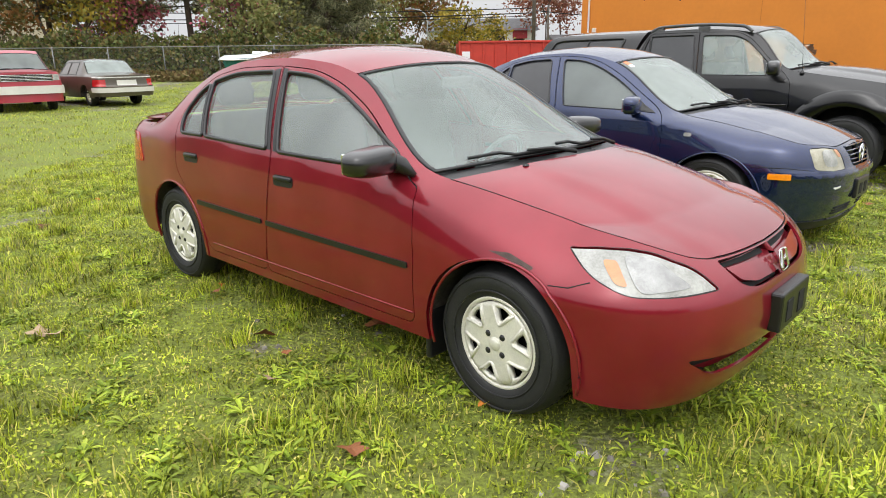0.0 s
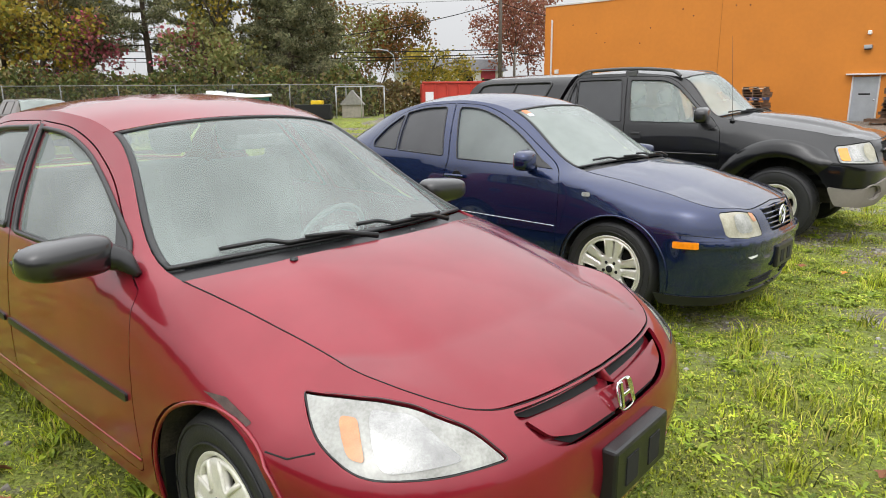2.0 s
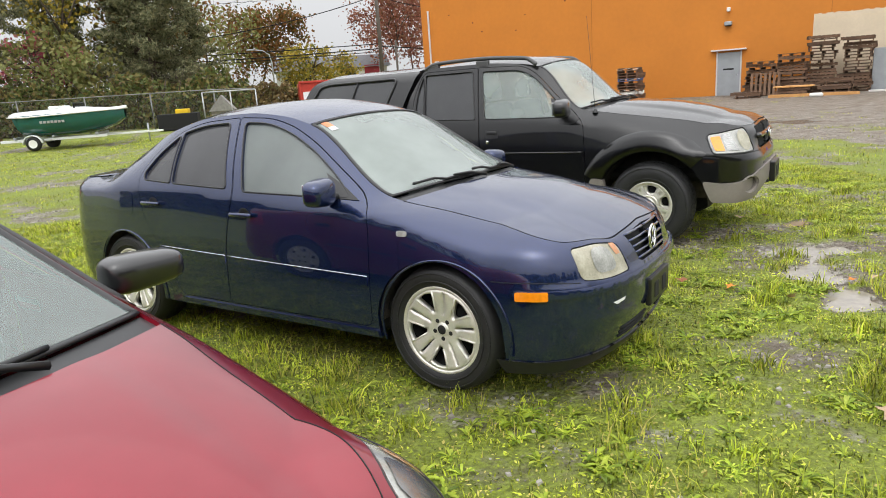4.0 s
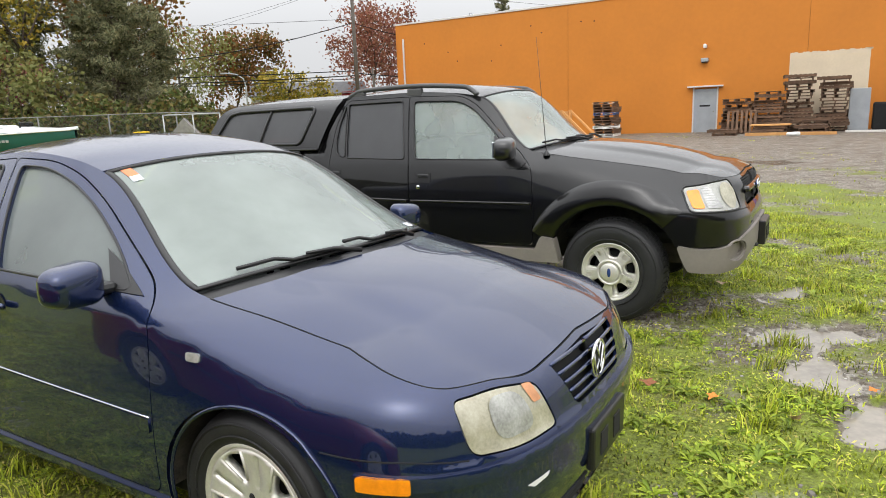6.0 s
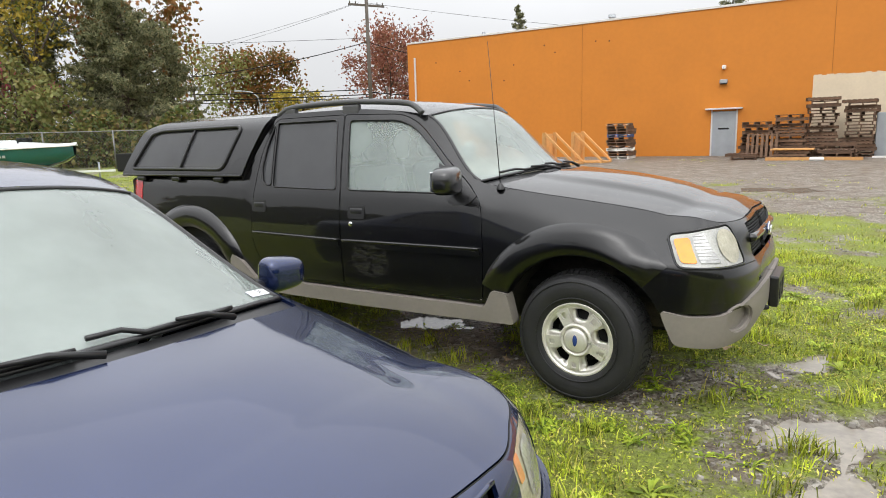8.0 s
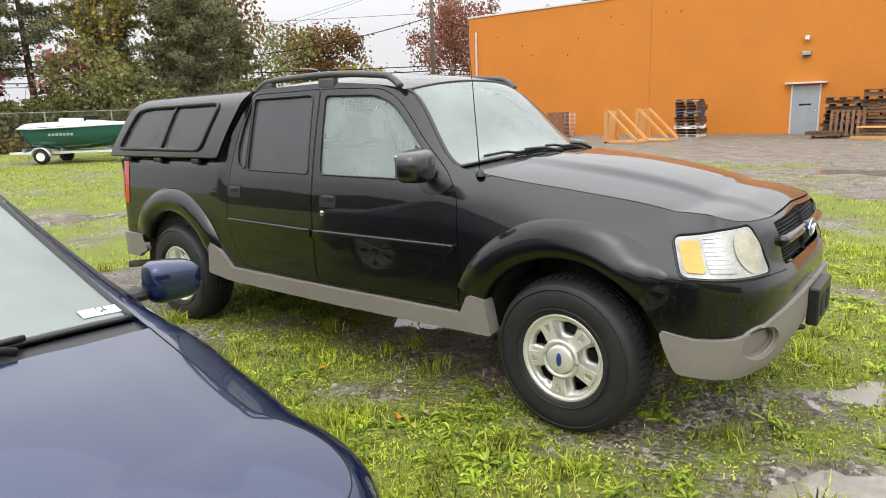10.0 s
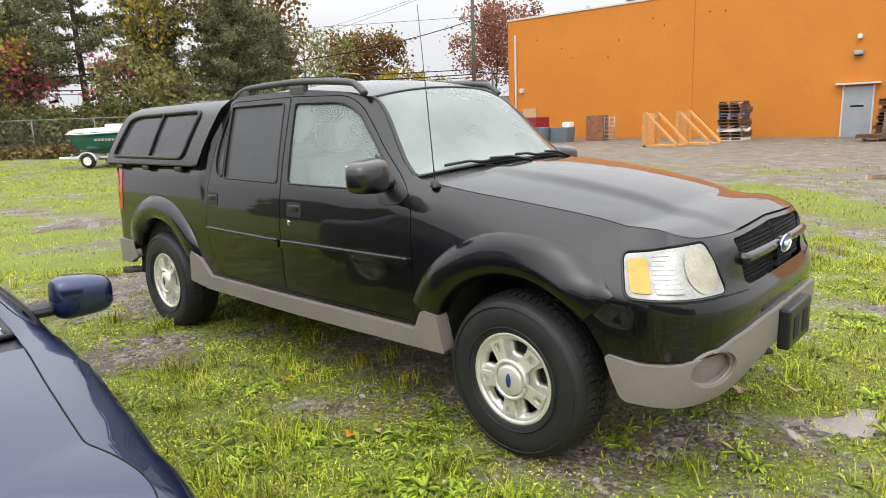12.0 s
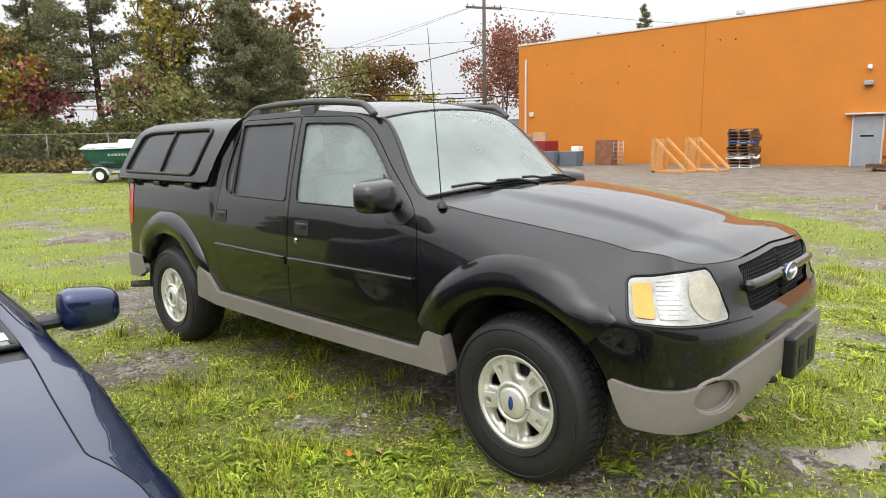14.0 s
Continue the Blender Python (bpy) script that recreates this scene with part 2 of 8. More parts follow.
def boxpart(name, dims, material, parent=None, label="", bev=0.005, seg=2, m=None, smooth=False):
    bm = bmesh.new()
    box(bm, *dims, bev=bev, seg=seg, m=m)
    return part(name, bm, material, parent, label, smooth)


def tube(path, r, n=8, closed=False, flat=1.0):
    """Verts and faces of a round bar along a path of points; r may vary along it."""
    P = [Vector(p) for p in path]
    rs = r if isinstance(r, (list, tuple)) else [r] * len(P)
    V, F = [], []
    up0 = Vector((0, 0, 1))
    for i, p in enumerate(P):
        a = P[i - 1] if (i or closed) else P[0]
        b = P[(i + 1) % len(P)] if (i < len(P) - 1 or closed) else P[-1]
        d = (b - a).normalized()
        s = d.cross(up0)
        if s.length < 1e-3:
            s = d.cross(Vector((1, 0, 0)))
        s.normalize()
        u = s.cross(d)
        for k in range(n):
            t = 2 * math.pi * k / n
            V.append(p + (s * math.cos(t) + u * math.sin(t) * flat) * rs[i])
    m = len(P)
    for i in range(m if closed else m - 1):
        for k in range(n):
            j = (i + 1) % m
            F.append((i * n + k, i * n + (k + 1) % n, j * n + (k + 1) % n, j * n + k))
    if not closed:
        F.append(tuple(range(n))[::-1])
        F.append(tuple(range((m - 1) * n, m * n)))
    return V, F


def tubes(name, paths, r, material, parent=None, label="", n=8, closed=False, flat=1.0):
    V, F = [], []
    for p in paths:
        v, f = tube(p, r, n, closed, flat)
        o = len(V)
        V += v
        F += [tuple(i + o for i in q) for q in f]
    return link(name, V, F, material, parent, label)


def lathe(profile, n=48, axis="y", cap=False):
    """Turn (radius, along) pairs about the y axis."""
    V, F = [], []
    for r, a in profile:
        for k in range(n):
            t = 2 * math.pi * k / n
            V.append((r * math.cos(t), a, r * math.sin(t)))
    for i in range(len(profile) - 1):
        for k in range(n):
            F.append((i * n + k, (i + 1) * n + k, (i + 1) * n + (k + 1) % n, i * n + (k + 1) % n))
    return V, F


def empty(name, m, label, category, group="", kind=""):
    ob = new(name)
    ob.matrix_world = m
    return tagged(ob, label, category, group, kind)

# ---- the lot: ground ----
WN, WD = Vector((0.686, 0.728, 0)), Vector((0.728, -0.686, 0))
WC = Vector((9.0, 44.1, 0))
WALL_TURN = Matrix.Rotation(math.atan2(-0.686, 0.728), 4, 'Z')


def at_wall(a, off, z=0.0):
    """A place a metres along the orange wall from its corner, off metres before it."""
    p = WC + WD * a - WN * off
    return Matrix.Translation((p.x, p.y, z)) @ WALL_TURN


def smooth(a, b, x):
    t = max(0.0, min(1.0, (x - a) / (b - a)))
    return t * t * (3 - 2 * t)


POOLS = ((5.35, 6.45, 0.42, 0.20, -20), (4.95, 5.80, 0.38, 0.22, 60), (4.75, 5.25, 0.34, 0.18, 20), (5.9, 7.25, 0.32, 0.16, 10), (3.9, 8.85, 0.45, 0.16, -43), (-1.5, 15.2, 1.1, 0.5, 20), (13.5, 17.0, 1.6, 0.7, -40))


def pool(x, y):
    """How deep the ground dips for standing water, 0 to 1."""
    d = 0.0
    for px, py, a, b, turn in POOLS:
        if abs(x - px) < 3 and abs(y - py) < 3:
            c, s = math.cos(radians(turn)), math.sin(radians(turn))
            u, v = ((x - px) * c + (y - py) * s) / a, (-(x - px) * s + (y - py) * c) / b
            n = noise.noise((x * 2.3, y * 2.3, 4.0)) * 0.8 + noise.noise((x * 6, y * 6, 9.0)) * 0.6
            d = max(d, 1.15 - math.sqrt(u * u + v * v) + n)
    return max(0.0, min(1.0, d))


def ground_z(x, y, fine=True):
    r = math.hypot(x - 2, y - 4)
    z = 0.005 * max(0.0, min(r, 60) - 14)
    z += 0.25 * smooth(31, 36.5, y - 0.02 * x) * smooth(4, -4, x) * smooth(70, 45, y)
    if fine and r < 45:
        z += 0.012 * noise.noise((x * 0.9, y * 0.9, 0.0)) + 0.006 * noise.noise((x * 3.1, y * 3.1, 3.0))
        z -= 0.045 * smooth(0.0, 0.8, pool(x, y))
    return z


def cover(x, y):
    """How much grass grows here, 0 bare to 1 thick."""
    d = (Vector((x, y, 0)) - Vector((4.9, 7.7, 0)))
    along, across = d.dot(WD), d.dot(WN)
    n = noise.noise((x * 0.55, y * 0.55, 1.0)) * 0.8 + noise.noise((x * 1.7, y * 1.7, 2.0)) * 0.6 + noise.noise((x * 4.5, y * 4.5, 5.0)) * 0.35
    base = 1.02 - 0.46 * smooth(0.3, 2.5, x * 0.69 + y * 0.73 - 5.6)
    # gravel before the orange wall
    base -= 0.95 * smooth(5, 21, across) * smooth(-22, -13, along + across * 0.2)
    # bare strip beside the truck, ruts and the wet corner
    base -= 0.22 * smooth(1.0, 0.3, abs(across + 1.15)) * smooth(0.0, -0.8, along) * smooth(-5.5, -4.0, along)
    base -= 0.18 * smooth(1.3, 0.3, abs(across + 0.0)) * smooth(0.5, -0.3, along) * smooth(-4.6, -4.0, along)
    base -= 0.22 * smooth(1.6, 0.4, math.hypot(x - 5.1, y - 5.9))
    base -= 0.12 * smooth(1.2, 0.5, math.hypot(x - 0.3, y - 1.9))
    base += 0.30 * smooth(1.1, 0.4, math.hypot(x - 4.0, y - 6.9))
    if y > 9 and x < 3:
        base += 0.12
    v = base + n * 0.95
    return max(0.0, min(1.0, v)) * (1 - smooth(0.05, 0.4, pool(x, y)))


def steps(lo, a, b, hi, fine, grow):
    q = list(np.arange(a, b + 1e-6, fine))
    w, p = fine, a
    left = []
    while p > lo:
        w *= grow
        p -= w
        left.append(p)
    w, p = fine, b
    right = []
    while p < hi:
        w *= grow
        p += w
        right.append(p)
    return left[::-1] + q + right


gx, gy = steps(-450, -4.5, 8.5, 450, 0.085, 1.06), steps(-450, 0.8, 11.5, 600, 0.085, 1.06)
GV, GC = [], []
for y in gy:
    for x in gx:
        GV.append((x, y, ground_z(x, y)))
        GC.append(cover(x, y) if math.hypot(x, y) < 90 else 0.5)
nx_ = len(gx)
GF = [(j * nx_ + i, j * nx_ + i + 1, (j + 1) * nx_ + i + 1, (j + 1) * nx_ + i) for j in range(len(gy) - 1) for i in range(nx_ - 1)]


def ground_mat():
    m = bpy.data.materials.new("grass_gravel_and_mud")
    m.use_nodes = True
    n, l = m.node_tree.nodes, m.node_tree.links
    b = n["Principled BSDF"]
    tc = n.new("ShaderNodeTexCoord")

    def nz(scale, detail=4, rough=0.6):
        t = n.new("ShaderNodeTexNoise")
        t.inputs["Scale"].default_value, t.inputs["Detail"].default_value, t.inputs["Roughness"].default_value = scale, detail, rough
        l.new(tc.outputs["Object"], t.inputs["Vector"])
        return t.outputs[0]

    def ramp(src, cols, lo=0.3, hi=0.7):
        r = n.new("ShaderNodeValToRGB")
        e = r.color_ramp.elements
        while len(e) < len(cols):
            e.new(0.5)
        for i, c in enumerate(cols):
            e[i].position, e[i].color = lo + (hi - lo) * i / (len(cols) - 1), (*c, 1)
        l.new(src, r.inputs[0])
        return r.outputs[0]

    def mix(f, a, b_):
        x = n.new("ShaderNodeMix")
        x.data_type = 'RGBA'
        l.new(f, x.inputs[0])
        l.new(a, x.inputs[6])
        l.new(b_, x.inputs[7])
        return x.outputs[2]
    at = n.new("ShaderNodeAttribute")
    at.attribute_name = "grass"
    green = ramp(nz(30, 8, 0.8), [(0.020, 0.020, 0.011), (0.07, 0.085, 0.02), (0.24, 0.30, 0.036), (0.42, 0.49, 0.085)])
    green2 = ramp(nz(1.1, 4), [(0.22, 0.18, 0.06), (0.24, 0.29, 0.04), (0.34, 0.41, 0.052)])
    hf = n.new("ShaderNodeMix")
    hf.data_type = 'RGBA'
    hf.inputs[0].default_value = 0.45
    l.new(green, hf.inputs[6])
    l.new(green2, hf.inputs[7])
    vo = n.new("ShaderNodeTexVoronoi")
    vo.inputs["Scale"].default_value = 38
    l.new(tc.outputs["Object"], vo.inputs["Vector"])
    sv = n.new("ShaderNodeSeparateColor")
    l.new(vo.outputs["Color"], sv.inputs[0])
    stone = ramp(sv.outputs[0], [(0.08, 0.065, 0.05), (0.20, 0.175, 0.14), (0.28, 0.25, 0.21), (0.46, 0.43, 0.385)], 0.1, 0.98)
    mud = ramp(nz(5, 6, 0.7), [(0.06, 0.045, 0.03), (0.14, 0.11, 0.078), (0.22, 0.185, 0.14)])
    bare = mix(ramp(nz(2.3, 5, 0.65), [(0, 0, 0), (1, 1, 1)], 0.4, 0.6), mud, stone)
    # ragged edge between grass and bare ground
    ad = n.new("ShaderNodeMath")
    ad.operation = 'ADD'
    l.new(at.outputs["Fac"], ad.inputs[0])
    sb = n.new("ShaderNodeMath")
    sb.operation = 'MULTIPLY_ADD'
    sb.inputs[1].default_value, sb.inputs[2].default_value = 1.1, -0.55
    l.new(nz(9, 6, 0.7), sb.inputs[0])
    l.new(sb.outputs[0], ad.inputs[1])
    edge = n.new("ShaderNodeMapRange")
    edge.inputs["From Min"].default_value, edge.inputs["From Max"].default_value = 0.30, 0.62
    l.new(ad.outputs[0], edge.inputs[0])
    l.new(mix(edge.outputs[0], bare, hf.outputs[2]), b.inputs["Base Color"])
    rg = n.new("ShaderNodeMapRange")
    rg.inputs["To Min"].default_value, rg.inputs["To Max"].default_value = 0.55, 0.9
    l.new(edge.outputs[0], rg.inputs[0])
    l.new(rg.outputs[0], b.inputs["Roughness"])
    bp = n.new("ShaderNodeBump")
    bp.inputs["Strength"].default_value, bp.inputs["Distance"].default_value = 0.9, 0.03
    hm = n.new("ShaderNodeMath")
    hm.operation = 'SUBTRACT'
    l.new(nz(30, 6, 0.75), hm.inputs[0])
    l.new(vo.outputs["Distance"], hm.inputs[1])
    l.new(hm.outputs[0], bp.inputs["Height"])
    l.new(bp.outputs[0], b.inputs["Normal"])
    return m


ground = tagged(link("ground", GV, GF, ground_mat()), "wet grassy lot with gravel, mud and weeds", "ground", kind="structure")
ga = ground.data.attributes.new("grass", 'FLOAT', 'POINT')
ga.data.foreach_set("value", GC)
M_WATER = mat("puddle_water", (0.25, 0.22, 0.18), 0.06, spec=0.65, vary=0.3, scale=3, bump=0.02, bscale=20)
for px, py, a, b, turn in POOLS:
    bm = bmesh.new()
    bmesh.ops.create_circle(bm, cap_ends=True, segments=40, radius=1)
    z = ground_z(px, py, False) - 0.020 + 0.012 * noise.noise((px * 0.9, py * 0.9, 0.0))
    bmesh.ops.transform(bm, matrix=Matrix.Translation((px, py, z)) @ Matrix.Rotation(radians(turn), 4, 'Z') @ Matrix.Diagonal((a * 2.1, b * 2.3, 1, 1)), verts=bm.verts)
    tagged(part("puddle", bm, M_WATER), "shallow rain puddle on bare muddy ground", "puddle", group="rain puddles", kind="structure")

# ---- the orange building ----
M_ORANGE = mat("orange_wall_paint", (0.565, 0.192, 0.018), 0.7, vary=0.07, scale=0.5, bump=0.12, bscale=25)
M_BEIGE = mat("bare_cream_wall", (0.66, 0.55, 0.40), 0.8, vary=0.07, scale=1.2, bump=0.1, bscale=25)
M_GALV = mat("grey_metal", (0.36, 0.38, 0.40), 0.45, metal=0.35, vary=0.10, scale=3)
M_FLASH = mat("pale_flashing", (0.62, 0.60, 0.57), 0.5, vary=0.08, scale=2)
M_SEAM = mat("wall_joint", (0.34, 0.12, 0.015), 0.8, vary=0.1, scale=5)


def wallbox(name, a0, a1, o0, o1, z0, z1, material, parent, label="", bev=0.01):
    """A box on the wall: along a0..a1, standing o0..o1 metres before it."""
    return boxpart(name, (a0, a1, -o1, -o0, z0, z1), material, parent, label, bev=bev)


B = empty("orange_building", at_wall(0, 0), "long orange painted warehouse with flat roof and grey door", "building")
bm = bmesh.new()
bm.free()
for a, b in ((0.0, 10.88), (10.90, 22.05), (22.07, 33.2)):
    boxpart("wall", (a, b, 0, 0.25, -0.3, 6.80), M_ORANGE, B, "orange painted concrete panel", bev=0.008)
boxpart("wall", (0, 0.25, 0.26, 24, -0.3, 6.80), M_ORANGE, B, bev=0.01)
boxpart("wall", (32.95, 33.2, 0.26, 24, -0.3, 6.80), M_ORANGE, B, bev=0.01)
boxpart("wall", (0, 33.2, 24.01, 24.25, -0.3, 6.80), M_ORANGE, B, bev=0.01)
boxpart("roof", (0.26, 32.9, 0.26, 24, 6.5, 6.62), M_FLASH, B, bev=0.01)
for a in (10.89, 22.06):
    wallbox("wall_joint", a - 0.02, a + 0.02, -0.02, -0.012, 0, 6.78, M_SEAM, B, bev=0)
wallbox("roof_flashing", -0.05, 33.25, -0.27, 0.05, 6.80, 6.90, M_FLASH, B)
wallbox("cream_patch", 21.37, 24.45, 0, 0.008, 0.1, 3.52, M_BEIGE, B, "unpainted cream patch of wall", bev=0)
bm = bmesh.new()
rp_ = random.Random(5)
for k in range(26):
    a = 21.37 + 3.08 * rp_.random()
    s = 0.02 + 0.05 * rp_.random()
    box(bm, a, a + s * 2, -0.012, -0.004, 3.50 - s * rp_.random(), 3.53 + s * 0.4)
part("flaked_paint", bm, M_BEIGE, B)["kind"] = "stuff"
wallbox("downpipe", 0.50, 0.60, 0.02, 0.12, 0.3, 6.0, M_FLASH, B, "white downpipe", bev=0.03)
wallbox("junction_box", 0.85, 1.10, 0, 0.14, 2.75, 3.0, M_FLASH, B)
d = wallbox("door", 17.32, 18.34, 0.0, 0.035, 0.1, 2.16, M_GALV, B, "grey metal door")
wallbox("door_sign", 17.58, 18.06, 0.036, 0.042, 1.32, 1.40, M_DARK, d, bev=0)
wallbox("door_knob", 18.20, 18.26, 0.036, 0.10, 1.05, 1.11, M_CHROME, d, bev=0.02)
for a0, a1, z0, z1 in ((17.25, 17.315, 0.1, 2.22), (18.345, 18.41, 0.1, 2.22)):
    wallbox("door_frame", a0, a1, 0.0, 0.06, z0, z1, M_FLASH, B)
wallbox("door_hood", 17.02, 18.62, 0.0, 0.30, 2.24, 2.31, M_FLASH, B, "white rain hood over the door")
wallbox("security_camera", 17.67, 17.83, 0, 0.25, 4.05, 4.24, M_WHITE, B, bev=0.04)
wl_ = wallbox("wall_lamp", 17.58, 17.92, 0, 0.2, 3.42, 3.60, M_GALV, B, "grey wall lamp", bev=0.03)
wallbox("lamp_glass", 17.62, 17.88, 0.05, 0.19, 3.38, 3.415, M_DARK, wl_, bev=0)
for a, z in ((3.6, 5.0), (7.0, 5.1), (8.8, 5.95), (9.4, 5.55), (11.6, 5.9), (12.3, 5.85), (2.0, 5.6), (4.2, 4.45), (6.4, 4.3)):
    V, F = lathe([(0.0, -0.012), (0.03, -0.012), (0.04, 0.0)], 10)
    link("wall_anchor", [(p + a, q, c + z) for p, q, c in V], F, M_DARK, B)
for a, h, r in ((4.37, 0.55, 0.12), (11.94, 0.65, 0.22), (25.5, 0.6, 0.2)):
    bm = bmesh.new()
    bmesh.ops.create_cone(bm, cap_ends=True, segments=18, radius1=r * 0.7, radius2=r * 0.7, depth=h, matrix=Matrix.Translation((a, 1.5, 6.62 + h / 2)))
    bmesh.ops.create_cone(bm, cap_ends=True, segments=18, radius1=r, radius2=r * 0.8, depth=0.16, matrix=Matrix.Translation((a, 1.5, 6.62 + h)))
    part("roof_vent", bm, M_GALV, B)

# ---- curved sheets ----
from mathutils.geometry import delaunay_2d_cdt
# [surf
def pchip(keys):
    """A smooth curve through (x, value) keys that never overshoots them."""
    k = sorted(keys)
    X, Y = np.array([a for a, b in k], float), np.array([b for a, b in k], float)
    h, d = np.diff(X), np.diff(Y) / np.diff(X)
    m = np.zeros(len(X))
    m[0], m[-1] = d[0], d[-1]
    for i in range(1, len(X) - 1):
        if d[i - 1] * d[i] > 0:
            w1, w2 = 2 * h[i] + h[i - 1], h[i] + 2 * h[i - 1]
            m[i] = (w1 + w2) / (w1 / d[i - 1] + w2 / d[i])

    def f(x):
        x = np.clip(np.asarray(x, float), X[0], X[-1])
        i = np.clip(np.searchsorted(X, x, side="right") - 1, 0, len(X) - 2)
        t = (x - X[i]) / h[i]
        return (Y[i] * (1 + 2 * t) * (1 - t) ** 2 + m[i] * h[i] * t * (1 - t) ** 2 + Y[i + 1] * t * t * (3 - 2 * t) + m[i + 1] * h[i] * t * t * (t - 1))
    return f


class Shell:
    """The outer skin of a vehicle. x points ahead from the front axle, y to its left, z up. Sides by S(x, z), nose and tail by wraps."""

    def __init__(self, c):
        self.c = c
        self.ze, self.ye, self.W, self.zsh, self.kk = (pchip(c[k]) for k in ("ze", "ye", "W", "zsh", "kk"))
        self.crown, self.bow, self.front, self.rear = (pchip(c[k]) for k in ("crown", "bow", "front", "rear"))
        self.ftop, self.rtop = pchip(c["ftop"]), pchip(c["rtop"])
        self.nose = self._plan(c["x0"], c["xf"], c["nf"])
        self.tail = self._plan(c["xr0"], c["xr"], c["nr"])

    def side(self, x, z):
        c = self.c
        x, z = np.asarray(x, float), np.asarray(z, float)
        W, zs, ze, ye = self.W(x), self.zsh(x), self.ze(x), self.ye(x)
        zm = c["zm"]
        low = W - c["tuck"] * np.clip((zm - z) / zm, 0, 1) ** 2
        b = c["bulge"]
        mid = W - b * np.clip((z - zm) / (zs - zm), 0, 1) ** 2
        q1 = (ze - zm) / (zs - zm)
        lean = b * (2 * (z - zm) / (zs - zm) - 1)
        u = np.clip((z - zs) / np.maximum(ze - zs, 1e-3), 0, 1.2)
        up = W - lean - (W - ye - b * (2 * q1 - 1)) * u ** self.kk(x)
        return np.stack([x, np.where(z < zm, low, np.where(z < zs, mid, up)), z], -1)

    def _plan(self, x0, x1, n):
        th = np.linspace(0, math.pi / 2, 400)
        W0 = float(self.W(x0))
        X, Y = x0 + (x1 - x0) * np.sin(th) ** (2 / n), W0 * np.cos(th) ** (2 / n)
        s = np.concatenate([[0], np.cumsum(np.hypot(np.diff(X), np.diff(Y)))])
        g = 1 if x1 > x0 else -1
        tx, ty = np.gradient(X, s), np.gradient(Y, s)
        nx, ny = -ty, tx
        q = np.sign(nx[-1]) * g
        nx, ny = nx * q, ny * q
        ny[0], nx[0] = 1, 0
        L = np.hypot(nx, ny)
        return dict(x0=x0, s=s, X=X, Y=Y, nx=nx / L, ny=ny / L, L=s[-1], W0=W0)

    def wrap(self, p, prof, s, z):
        s, z = np.abs(np.asarray(s, float)), np.asarray(z, float)
        I = lambda a: np.interp(s, p["s"], p[a])
        w = np.clip(s / p["L"] * 1.5, 0, 1)
        w = w * w * (3 - 2 * w)
        d = (1 - w) * (p["W0"] - self.side(np.full_like(z, p["x0"]), z)[..., 1]) + w * prof(z)
        return np.stack([I("X") - I("nx") * d, np.maximum(I("Y") - I("ny") * d, 0), z], -1)

    def fr(self, s, z):
        return self.wrap(self.nose, self.front, s, z)

    def rr(self, s, z):
        return self.wrap(self.tail, self.rear, s, z)

    def arc(self, x, v):
        """The line across the top at station x; v from -1 to 1."""
        v = np.asarray(v, float)
        q = 1 - v * v
        return np.stack([x + float(self.bow(x)) * q, v * float(self.ye(x)), float(self.ze(x)) + float(self.crown(x)) * (1 - np.abs(v) ** 2.4)], -1)

    def edge(self, x, sg):
        return np.stack([x, sg * self.ye(x), self.ze(x)], -1)

    def lip(self, p, prof, top, v):
        """The upper rim of a wrap, v from -1 to 1."""
        v = np.asarray(v, float)
        s = (1 - np.abs(v)) * p["L"]
        q = self.wrap(p, prof, s, top(s / p["L"]))
        q[..., 1] *= np.sign(v)
        return q
# surf]


def dense(poly, step, closed=True):
    out = []
    m = len(poly)
    for i in range(m if closed else m - 1):
        a, b = np.array(poly[i], float), np.array(poly[(i + 1) % m], float)
        k = max(1, int(np.hypot(*(b - a)) / step))
        out += [tuple(a + (b - a) * j / k) for j in range(k)]
    if not closed:
        out.append(tuple(poly[-1]))
    return out


def rounded(poly, r, n=5):
    """A polygon with its corners rounded by r (one number or one for each corner)."""
    out, m = [], len(poly)
    rs = r if isinstance(r, (list, tuple)) else [r] * m
    for i in range(m):
        p, a, b = (np.array(poly[j % m], float) for j in (i, i - 1, i + 1))
        da, db = a - p, b - p
        la, lb = np.hypot(*da), np.hypot(*db)
        k = min(rs[i], la * 0.45, lb * 0.45)
        if k < 1e-4:
            out.append(tuple(p))
            continue
        A, B = p + da / la * k, p + db / lb * k
        for j in range(n + 1):
            t = j / n
            out.append(tuple(A * (1 - t) ** 2 + p * 2 * t * (1 - t) + B * t * t))
    return out


def inside(P, poly):
    x, y = P[:, 0], P[:, 1]
    r = np.zeros(len(P), bool)
    q = np.array(poly)
    for (ax, ay), (bx, by) in zip(q, np.roll(q, -1, 0)):
        if ay != by:
            r ^= ((ay > y) != (by > y)) & (x < (bx - ax) * (y - ay) / (by - ay) + ax)
    return r


def shrink(poly, d):
    """Move a polygon's outline inwards by d."""
    q = np.array(poly)
    a, b = np.roll(q, 1, 0), np.roll(q, -1, 0)
    e1, e2 = q - a, b - q
    area = np.sum(q[:, 0] * b[:, 1] - b[:, 0] * q[:, 1])
    g = 1 if area > 0 else -1
    n1 = np.stack([-e1[:, 1], e1[:, 0]], 1) / (np.hypot(*e1.T)[:, None] + 1e-9) * g
    n2 = np.stack([-e2[:, 1], e2[:, 0]], 1) / (np.hypot(*e2.T)[:, None] + 1e-9) * g
    nn = n1 + n2
    nn /= np.hypot(*nn.T)[:, None] + 1e-9
    return [tuple(p) for p in q + nn * d]


